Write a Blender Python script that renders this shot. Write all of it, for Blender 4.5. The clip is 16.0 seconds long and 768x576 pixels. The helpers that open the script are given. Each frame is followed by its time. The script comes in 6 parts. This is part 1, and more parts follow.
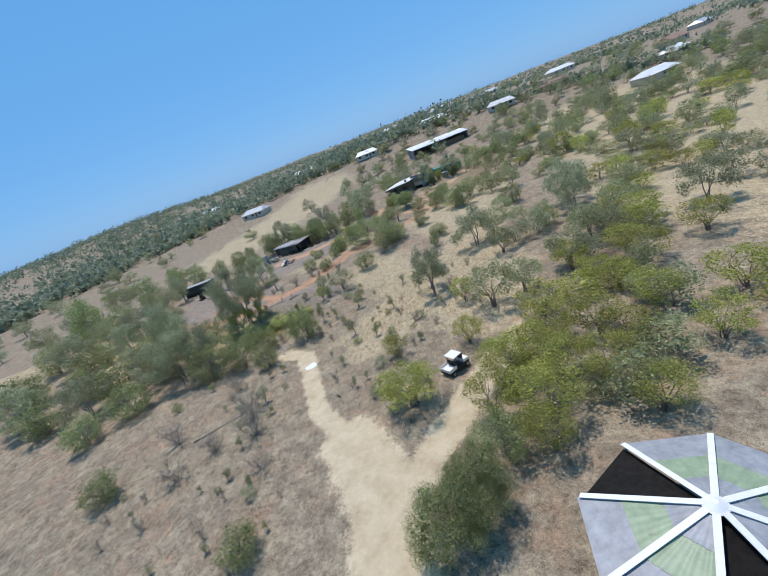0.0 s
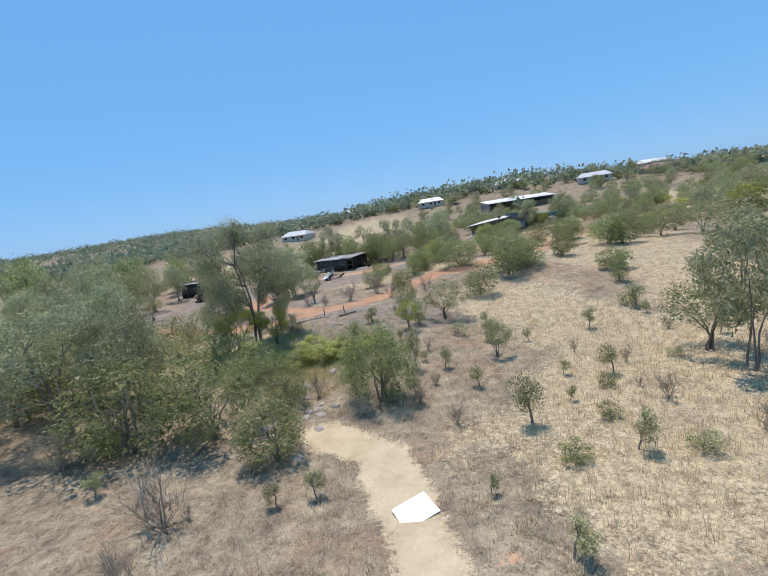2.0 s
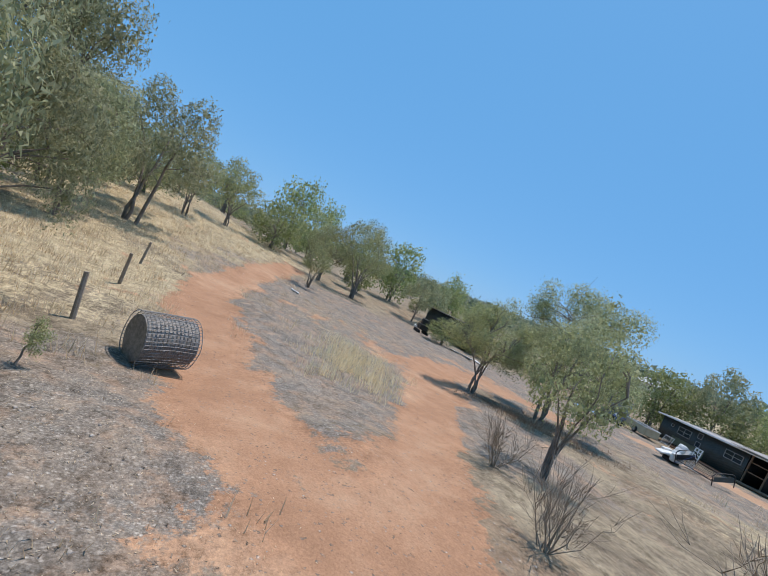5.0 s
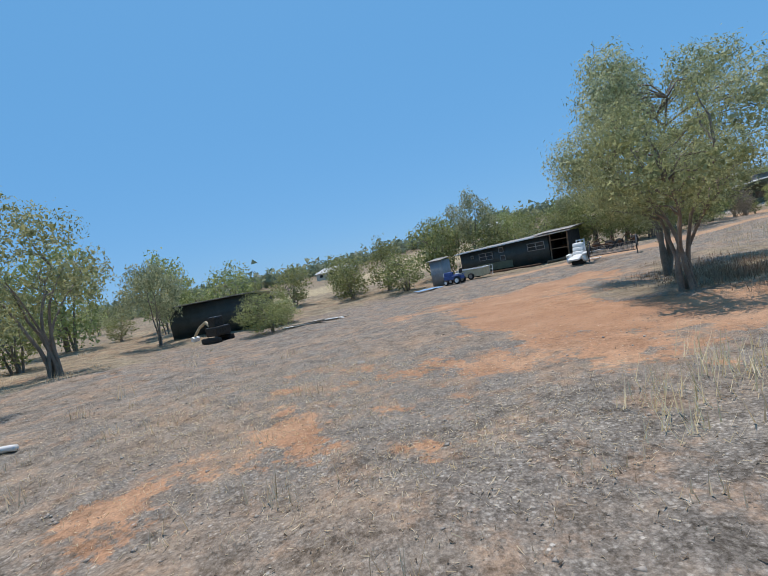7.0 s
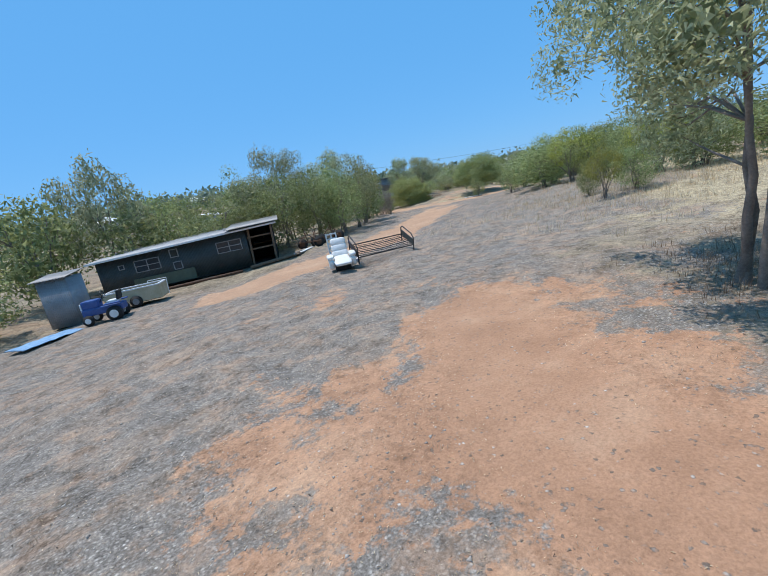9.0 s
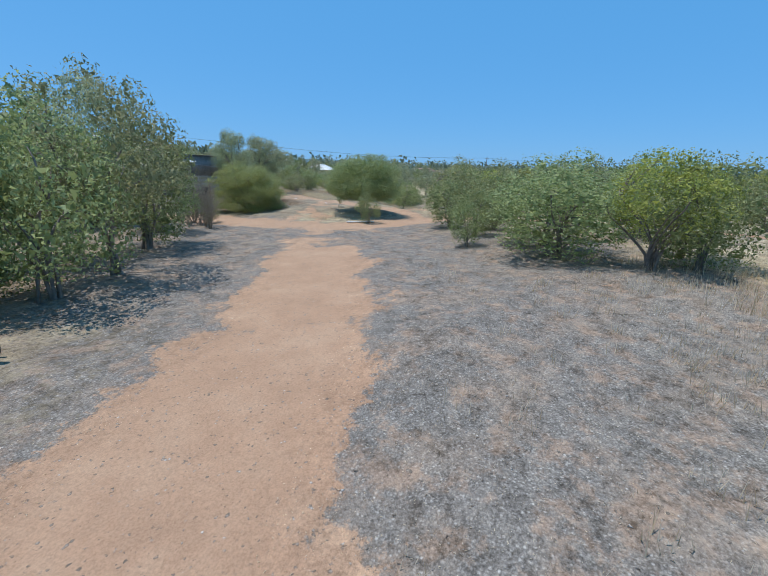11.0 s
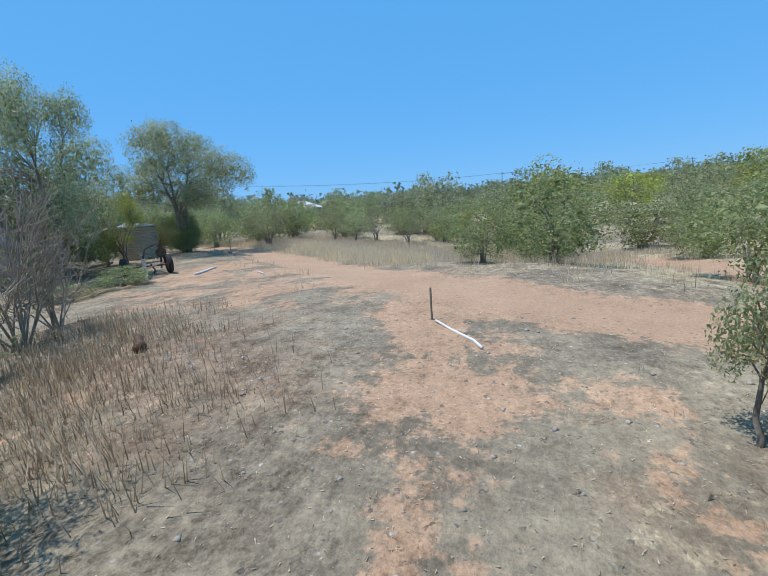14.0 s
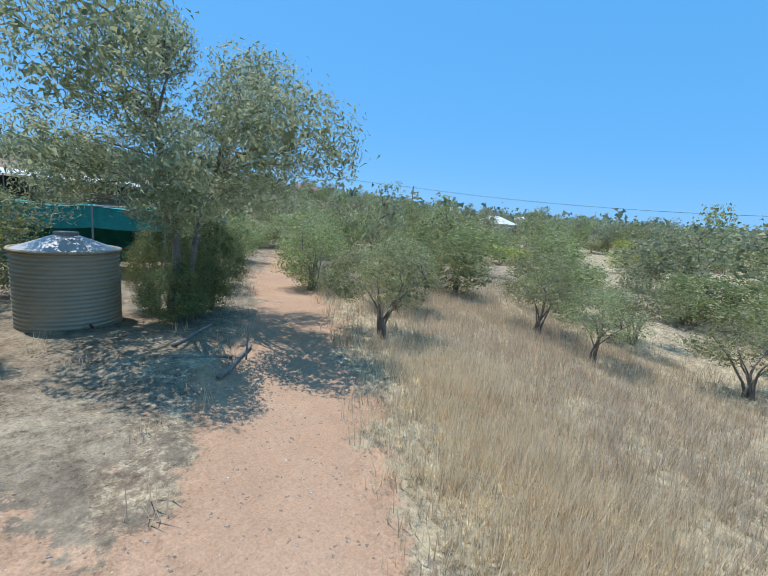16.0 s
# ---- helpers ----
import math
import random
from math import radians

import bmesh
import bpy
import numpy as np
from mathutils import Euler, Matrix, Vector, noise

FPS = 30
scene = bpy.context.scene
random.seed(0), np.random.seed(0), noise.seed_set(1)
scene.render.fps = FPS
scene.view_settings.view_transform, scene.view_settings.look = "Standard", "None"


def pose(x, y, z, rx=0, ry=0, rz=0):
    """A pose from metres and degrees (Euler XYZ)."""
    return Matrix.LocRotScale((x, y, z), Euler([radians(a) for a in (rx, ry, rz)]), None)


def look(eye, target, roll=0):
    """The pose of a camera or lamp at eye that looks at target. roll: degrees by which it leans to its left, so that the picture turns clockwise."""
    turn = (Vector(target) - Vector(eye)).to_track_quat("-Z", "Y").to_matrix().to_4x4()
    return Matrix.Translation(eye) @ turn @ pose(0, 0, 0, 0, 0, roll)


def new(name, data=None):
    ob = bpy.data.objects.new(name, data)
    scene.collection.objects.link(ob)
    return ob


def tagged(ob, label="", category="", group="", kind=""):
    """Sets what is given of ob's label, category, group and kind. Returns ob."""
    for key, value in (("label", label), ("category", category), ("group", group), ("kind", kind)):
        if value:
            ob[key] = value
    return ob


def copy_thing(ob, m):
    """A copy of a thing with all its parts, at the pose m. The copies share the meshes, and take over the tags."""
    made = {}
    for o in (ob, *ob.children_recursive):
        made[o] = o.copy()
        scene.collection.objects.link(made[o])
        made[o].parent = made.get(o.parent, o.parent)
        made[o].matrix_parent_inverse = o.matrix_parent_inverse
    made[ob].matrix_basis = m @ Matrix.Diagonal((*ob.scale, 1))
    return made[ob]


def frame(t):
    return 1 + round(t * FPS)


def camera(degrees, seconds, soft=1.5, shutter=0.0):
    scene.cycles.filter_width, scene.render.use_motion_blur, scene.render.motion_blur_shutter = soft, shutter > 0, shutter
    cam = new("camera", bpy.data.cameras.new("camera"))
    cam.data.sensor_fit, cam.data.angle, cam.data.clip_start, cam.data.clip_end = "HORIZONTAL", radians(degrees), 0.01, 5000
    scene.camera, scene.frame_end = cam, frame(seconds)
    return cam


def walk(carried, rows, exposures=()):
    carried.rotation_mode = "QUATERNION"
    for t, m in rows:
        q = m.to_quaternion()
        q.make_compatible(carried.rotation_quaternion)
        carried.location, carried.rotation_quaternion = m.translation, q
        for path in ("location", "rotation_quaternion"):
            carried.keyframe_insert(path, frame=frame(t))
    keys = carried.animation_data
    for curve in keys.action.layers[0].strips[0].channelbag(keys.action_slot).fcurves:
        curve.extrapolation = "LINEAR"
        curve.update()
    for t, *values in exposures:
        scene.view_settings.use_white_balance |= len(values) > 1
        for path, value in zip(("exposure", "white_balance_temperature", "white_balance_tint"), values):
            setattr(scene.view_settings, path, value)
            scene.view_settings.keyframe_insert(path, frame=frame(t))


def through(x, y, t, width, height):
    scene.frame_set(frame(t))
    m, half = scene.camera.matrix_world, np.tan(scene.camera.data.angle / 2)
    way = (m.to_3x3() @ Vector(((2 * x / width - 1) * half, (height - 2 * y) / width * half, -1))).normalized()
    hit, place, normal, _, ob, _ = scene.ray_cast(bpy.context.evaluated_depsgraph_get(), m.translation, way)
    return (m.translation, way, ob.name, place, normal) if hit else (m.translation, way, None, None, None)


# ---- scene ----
cam = camera(87.0, 16.0, soft=0.8)
PATH = [
    (0.00, (2.72, 4.93, 18.28), 7.9, -20.4, -21.4),
    (0.50, (-3.85, 10.76, 14.62), 4.6, -14.1, -23.6),
    (1.00, (-8.08, 17.78, 11.77), 4.7, -12.9, -23.7),
    (1.50, (-10.34, 25.18, 9.43), 6.3, -12.3, -13.1),
    (2.00, (-11.68, 32.15, 7.14), 8.3, -10.6, -8.8),
    (2.50, (-12.86, 39.57, 5.53), 9.8, -7.4, -3.0),
    (3.00, (-14.36, 47.54, 3.82), 16.0, -5.2, 4.1),
    (3.50, (-15.71, 53.69, 2.94), 27.1, -2.9, 4.8),
    (4.00, (-16.83, 58.06, 2.44), 36.8, -2.6, 7.2),
    (4.50, (-18.09, 61.68, 1.98), 52.7, -2.6, 22.0),
    (5.00, (-21.25, 65.89, 1.10), 55.5, -1.8, 23.4),
    (5.20, (-22.56, 66.74, 0.63), 53.8, 0.2, 23.6),
    (5.50, (-24.76, 67.78, 0.05), 50.7, 0.1, 21.0),
    (5.80, (-27.32, 68.45, -0.31), 44.6, -0.2, 15.3),
    (6.10, (-30.05, 68.93, -0.51), 36.3, -0.6, 7.8),
    (6.40, (-32.77, 69.38, -0.58), 26.8, -1.1, 0.0),
    (6.70, (-35.28, 69.98, -0.56), 17.2, -1.8, -6.7),
    (7.00, (-37.41, 70.91, -0.51), 8.3, -2.5, -11.1),
    (7.30, (-38.96, 72.32, -0.47), 1.1, -3.4, -11.6),
    (7.50, (-39.76, 73.46, -0.45), -3.6, -4.6, -9.9),
    (8.00, (-41.51, 76.11, 0.03), -26.4, -9.8, -9.3),
    (8.50, (-40.01, 79.57, 0.11), -42.9, -13.3, -9.6),
    (9.00, (-39.13, 82.67, 0.23), -42.1, -13.0, -11.3),
    (9.50, (-37.35, 85.47, 0.50), -46.4, -13.8, -10.2),
    (10.00, (-33.92, 88.92, 0.68), -58.5, -16.1, -6.0),
    (10.20, (-32.53, 90.14, 0.84), -62.2, -16.6, -3.7),
    (10.50, (-30.26, 92.10, 1.01), -65.9, -16.6, -1.1),
    (10.80, (-27.65, 94.27, 1.07), -67.8, -16.2, 0.8),
    (11.10, (-24.80, 96.58, 1.06), -68.2, -15.5, 2.0),
    (11.40, (-21.82, 98.94, 0.99), -67.8, -14.7, 2.5),
    (11.70, (-18.80, 101.28, 0.91), -66.9, -13.9, 2.6),
    (12.00, (-15.84, 103.53, 0.83), -66.0, -13.3, 2.2),
    (12.30, (-13.03, 105.61, 0.78), -65.6, -13.1, 1.5),
    (12.50, (-11.24, 106.93, 0.77), -65.7, -13.1, 0.4),
    (13.00, (-7.00, 109.67, 0.45), -70.6, -13.2, -7.8),
    (13.50, (-2.59, 112.14, 0.19), -72.6, -12.7, -6.5),
    (14.00, (0.12, 112.63, 0.03), -69.9, -11.1, -4.6),
    (14.50, (3.97, 114.07, 0.15), -57.2, -10.7, 7.0),
    (15.00, (8.27, 116.52, 0.31), -49.2, -10.1, 8.5),
    (15.50, (11.29, 118.35, 0.84), -46.2, -9.4, 7.9),
    (16.00, (13.97, 120.38, 1.23), -45.3, -9.8, 4.4),
]


def aim(eye, yaw, pitch, roll):
    """The pose of the flying camera: yaw to the left from +y, pitch upward, roll as look() takes it."""
    a, b = radians(yaw), radians(pitch)
    way = Vector((-math.sin(a) * math.cos(b), math.cos(a) * math.cos(b), math.sin(b)))
    return look(Vector(eye), Vector(eye) + way, roll)


walk(cam, [(t, aim(eye, yaw, pitch, roll)) for t, eye, yaw, pitch, roll in PATH],
     [(0.0, -0.12, 6350, 18), (0.6, 0.04, 6650, 20), (2.5, 0.06, 6750, 20), (3.4, 0.22, 6750, 20), (4.4, 0.24, 6750, 20), (5.0, -0.06, 6700, 18), (7.5, -0.14, 6800, 16), (8.0, -0.06, 6700, 15), (9.0, 0.02, 6200, 14), (9.5, -0.15, 6100, 13), (10.0, -0.16, 6050, 13), (12.5, 0.0, 6050, 13), (13.4, 0.14, 6150, 13), (14.5, -0.1, 5900, 12), (16.0, 0.12, 6050, 13)])

# ---- light ----
SUN_AZIMUTH, SUN_HEIGHT = 20.0, 73.0
world = bpy.data.worlds.new("sky")
scene.world = world
world.use_nodes = True
wn = world.node_tree.nodes
sky = wn.new("ShaderNodeTexSky")
sky.sky_type = "NISHITA"
sky.sun_disc = False
sky.sun_elevation, sky.sun_rotation = radians(SUN_HEIGHT), radians(360 - SUN_AZIMUTH)
sky.altitude, sky.air_density, sky.dust_density, sky.ozone_density = 600, 1.0, 0.8, 3.0
wn["Background"].inputs["Strength"].default_value = 0.14
clear = wn.new("ShaderNodeMix")  # the even deep blue of a dry summer noon
clear.data_type = "RGBA"
clear.inputs["Factor"].default_value, clear.inputs["B"].default_value = 0.74, (0.70, 3.12, 6.2, 1)
world.node_tree.links.new(sky.outputs["Color"], clear.inputs["A"])
world.node_tree.links.new(clear.outputs["Result"], wn["Background"].inputs["Color"])
sun = new("sun", bpy.data.lights.new("sun", "SUN"))
sun.data.energy, sun.data.angle, sun.data.color = 3.9, radians(0.55), (1.0, 0.95, 0.86)
sa, sh = radians(SUN_AZIMUTH), radians(SUN_HEIGHT)
sun.matrix_world = look((0, 0, 60), (60 * math.sin(sa) * math.cos(sh), -60 * math.cos(sa) * math.cos(sh), 60 - 60 * math.sin(sh)))
scene.view_settings.exposure = 0.0

# ---- materials ----


def node_mat(name):
    m = bpy.data.materials.new(name)
    m.use_nodes = True
    nt = m.node_tree
    return m, nt, nt.nodes["Principled BSDF"]


def add(nt, kind, **values):
    n = nt.nodes.new(kind)
    for k, v in values.items():
        n.inputs[k].default_value = v
    return n


def ramp(nt, fac, stops):
    r = nt.nodes.new("ShaderNodeValToRGB")
    while len(r.color_ramp.elements) < len(stops):
        r.color_ramp.elements.new(0.5)
    for e, (p, c) in zip(r.color_ramp.elements, stops):
        e.position, e.color = p, (*c, 1) if len(c) == 3 else c
    nt.links.new(fac, r.inputs["Fac"])
    return r.outputs["Color"]


def mix(nt, fac, a, b, blend="MIX"):
    n = nt.nodes.new("ShaderNodeMix")
    n.data_type, n.blend_type = "RGBA", blend
    for sock, v in ((n.inputs["Factor"], fac), (n.inputs["A"], a), (n.inputs["B"], b)):
        if hasattr(v, "links"):
            nt.links.new(v, sock)
        elif isinstance(v, (int, float)):
            sock.default_value = v
        else:
            sock.default_value = (*v, 1)
    return n.outputs["Result"]


def calc(nt, op, a, b=0.0, clamp=False):
    n = nt.nodes.new("ShaderNodeMath")
    n.operation, n.use_clamp = op, clamp
    for sock, v in zip(n.inputs, (a, b)):
        if hasattr(v, "links"):
            nt.links.new(v, sock)
        else:
            sock.default_value = v
    return n.outputs[0]


def noise_of(nt, scale, detail=5.0, rough=0.6, coords=None):
    n = add(nt, "ShaderNodeTexNoise", Scale=scale, Detail=detail, Roughness=rough)
    if coords is not None:
        nt.links.new(coords, n.inputs["Vector"])
    return n.outputs["Fac"]


def surface(name, a, b, scale=4.0, rough=0.8, metal=0.0, bump=0.15, fine=40.0, stain=None, stain_at=0.62):
    """A worn surface: two shades in a coarse and a fine grain, stains, and a fine relief."""
    m, nt, out = node_mat(name)
    tex = nt.nodes.new("ShaderNodeTexCoord").outputs["Object"]
    coarse, grain = noise_of(nt, scale, 6, 0.65, tex), noise_of(nt, fine, 4, 0.7, tex)
    f = calc(nt, "ADD", calc(nt, "MULTIPLY", coarse, 0.65), calc(nt, "MULTIPLY", grain, 0.35))
    col = ramp(nt, f, [(0.36, a), (0.64, b)])
    if stain:
        s = ramp(nt, noise_of(nt, scale * 0.6, 8, 0.7, tex), [(stain_at, (0, 0, 0)), (stain_at + 0.1, (1, 1, 1))])
        col = mix(nt, s, col, stain)
    nt.links.new(col, out.inputs["Base Color"])
    out.inputs["Roughness"].default_value, out.inputs["Metallic"].default_value = rough, metal
    bp = add(nt, "ShaderNodeBump", Strength=bump, Distance=0.01)
    nt.links.new(f, bp.inputs["Height"])
    nt.links.new(bp.outputs[0], out.inputs["Normal"])
    return m


def leaf_mat(name, a, b, c, through=0.52):
    """Leaves: shades from leaf to leaf and from plant to plant, a little light passing through."""
    m, nt, out = node_mat(name)
    geo, info = nt.nodes.new("ShaderNodeNewGeometry"), nt.nodes.new("ShaderNodeObjectInfo")
    col = ramp(nt, geo.outputs["Random Per Island"], [(0.0, a), (0.55, b), (1.0, c)])
    hue = add(nt, "ShaderNodeHueSaturation")
    nt.links.new(calc(nt, "ADD", calc(nt, "MULTIPLY", info.outputs["Random"], 0.03), 0.485), hue.inputs["Hue"])
    nt.links.new(calc(nt, "ADD", calc(nt, "MULTIPLY", info.outputs["Random"], 0.45), 0.8), hue.inputs["Value"])
    nt.links.new(col, hue.inputs["Color"])
    nt.links.new(hue.outputs[0], out.inputs["Base Color"])
    out.inputs["Roughness"].default_value = 0.55
    tr = nt.nodes.new("ShaderNodeBsdfTranslucent")
    nt.links.new(hue.outputs[0], tr.inputs["Color"])
    mx = add(nt, "ShaderNodeMixShader", Fac=through)
    nt.links.new(out.outputs[0], mx.inputs[1])
    nt.links.new(tr.outputs[0], mx.inputs[2])
    nt.links.new(mx.outputs[0], nt.nodes["Material Output"].inputs["Surface"])
    return m


def ground_mat():
    m, nt, out = node_mat("dry_ground")
    geo = nt.nodes.new("ShaderNodeNewGeometry").outputs["Position"]
    mask = {}
    for k in ("track", "gravel", "sand", "straw"):
        n = nt.nodes.new("ShaderNodeAttribute")
        n.attribute_name = k
        mask[k] = n.outputs["Fac"]
    big, mid, small = noise_of(nt, 0.09, 5, 0.6, geo), noise_of(nt, 0.7, 7, 0.68, geo), noise_of(nt, 7.0, 6, 0.75, geo)
    tiny = noise_of(nt, 34.0, 4, 0.8, geo)
    patch = noise_of(nt, 0.28, 8, 0.72, geo)
    edge = calc(nt, "ADD", calc(nt, "MULTIPLY", calc(nt, "SUBTRACT", mid, 0.5), 1.1), calc(nt, "MULTIPLY", calc(nt, "SUBTRACT", small, 0.5), 1.5))
    loose = calc(nt, "ADD", calc(nt, "MULTIPLY", calc(nt, "SUBTRACT", patch, 0.5), 2.6), calc(nt, "MULTIPLY", calc(nt, "SUBTRACT", small, 0.5), 1.8))

    def worn(k, by, low=0.40, high=0.64):
        return ramp(nt, calc(nt, "ADD", mask[k], by), [(low, (0, 0, 0)), (high, (1, 1, 1))])

    soil = ramp(nt, calc(nt, "ADD", calc(nt, "MULTIPLY", mid, 0.6), calc(nt, "MULTIPLY", small, 0.4)), [(0.34, (0.145, 0.116, 0.084)), (0.46, (0.25, 0.203, 0.143)), (0.56, (0.345, 0.285, 0.197)), (0.68, (0.47, 0.40, 0.28))])
    soil = mix(nt, ramp(nt, patch, [(0.5, (0, 0, 0)), (0.66, (0.75, 0.75, 0.75))]), soil, (0.34, 0.22, 0.14))
    straw = ramp(nt, small, [(0.3, (0.26, 0.20, 0.12)), (0.48, (0.47, 0.38, 0.235)), (0.68, (0.66, 0.56, 0.37))])
    grav = ramp(nt, tiny, [(0.30, (0.12, 0.105, 0.088)), (0.46, (0.225, 0.203, 0.178)), (0.58, (0.32, 0.29, 0.255)), (0.70, (0.55, 0.51, 0.45))])
    cells = add(nt, "ShaderNodeTexVoronoi", Scale=33.0, Randomness=1.0)
    nt.links.new(geo, cells.inputs["Vector"])
    shade = nt.nodes.new("ShaderNodeSeparateColor")
    nt.links.new(cells.outputs["Color"], shade.inputs[0])
    pebble = ramp(nt, shade.outputs[0], [(0.0, (0.12, 0.105, 0.088)), (0.45, (0.24, 0.212, 0.178)), (0.78, (0.36, 0.32, 0.27)), (0.93, (0.58, 0.53, 0.46)), (1.0, (0.74, 0.69, 0.61))])
    pebble = mix(nt, ramp(nt, cells.outputs["Distance"], [(0.30, (0, 0, 0)), (0.62, (0.8, 0.8, 0.8))]), pebble, (0.11, 0.095, 0.08))
    grav = mix(nt, 0.45, grav, pebble)
    grav = mix(nt, ramp(nt, mid, [(0.46, (0, 0, 0)), (0.66, (0.65, 0.65, 0.65))]), grav, (0.34, 0.25, 0.18))
    dust = ramp(nt, noise_of(nt, 1.7, 9, 0.74, geo), [(0.50, (0, 0, 0)), (0.60, (0.62, 0.62, 0.62))])
    grav = mix(nt, dust, grav, (0.41, 0.275, 0.185))
    red = ramp(nt, mid, [(0.3, (0.36, 0.198, 0.116)), (0.5, (0.45, 0.255, 0.152)), (0.7, (0.53, 0.335, 0.212))])
    pale = mix(nt, calc(nt, "ADD", calc(nt, "MULTIPLY", small, 0.5), 0.3), red, (0.53, 0.365, 0.235))
    north = nt.nodes.new("ShaderNodeSeparateXYZ")
    nt.links.new(geo, north.inputs[0])
    red = mix(nt, ramp(nt, calc(nt, "MULTIPLY", calc(nt, "SUBTRACT", north.outputs["Y"], 82.0), 0.04, True), [(0, (0, 0, 0)), (1, (1, 1, 1))]), red, pale)
    sand = ramp(nt, mid, [(0.3, (0.46, 0.36, 0.225)), (0.6, (0.59, 0.485, 0.325))])
    col = mix(nt, calc(nt, "MULTIPLY", worn("straw", loose, 0.45, 0.75), 0.85), soil, straw)
    col = mix(nt, calc(nt, "MULTIPLY", worn("gravel", loose, 0.35, 0.6), 0.92), col, grav)
    spots = noise_of(nt, 0.62, 7, 0.62, geo)
    broken = calc(nt, "ADD", calc(nt, "MULTIPLY", edge, 0.7), calc(nt, "MULTIPLY", calc(nt, "SUBTRACT", spots, 0.5), 2.4))
    col = mix(nt, worn("track", broken, 0.40, 0.52), col, red)
    stones = ramp(nt, shade.outputs[1], [(0.93, (0, 0, 0)), (0.94, (0.8, 0.8, 0.8))])
    col = mix(nt, calc(nt, "MULTIPLY", stones, ramp(nt, small, [(0.46, (0, 0, 0)), (0.56, (1, 1, 1))])), col, pebble)
    col = mix(nt, worn("sand", edge), col, sand)
    grit = ramp(nt, tiny, [(0.35, (0.72, 0.72, 0.72)), (0.6, (1.08, 1.08, 1.08))])
    col = mix(nt, 0.8, col, grit, "MULTIPLY")
    litter = ramp(nt, noise_of(nt, 16.0, 5, 0.8, geo), [(0.64, (0, 0, 0)), (0.70, (1, 1, 1))])
    col = mix(nt, calc(nt, "MULTIPLY", litter, 0.55), col, (0.12, 0.085, 0.06))
    clump = calc(nt, "ADD", calc(nt, "MULTIPLY", noise_of(nt, 2.3, 8, 0.82, geo), 0.55), calc(nt, "MULTIPLY", noise_of(nt, 13.0, 6, 0.85, geo), 0.45))
    bare = calc(nt, "MULTIPLY", calc(nt, "SUBTRACT", 1.0, calc(nt, "MAXIMUM", mask["track"], mask["sand"])), 0.85)
    col = mix(nt, calc(nt, "ADD", bare, 0.12), col, ramp(nt, clump, [(0.40, (0.36, 0.34, 0.31)), (0.5, (0.97, 0.97, 0.97)), (0.60, (1.40, 1.38, 1.33))]), "MULTIPLY")
    nt.links.new(col, out.inputs["Base Color"])
    out.inputs["Roughness"].default_value = 0.95
    out.inputs["Specular IOR Level"].default_value = 0.15
    h = calc(nt, "ADD", calc(nt, "MULTIPLY", small, 0.6), calc(nt, "MULTIPLY", tiny, 0.4))
    bp = add(nt, "ShaderNodeBump", Strength=0.55, Distance=0.06)
    nt.links.new(h, bp.inputs["Height"])
    nt.links.new(bp.outputs[0], out.inputs["Normal"])
    return m


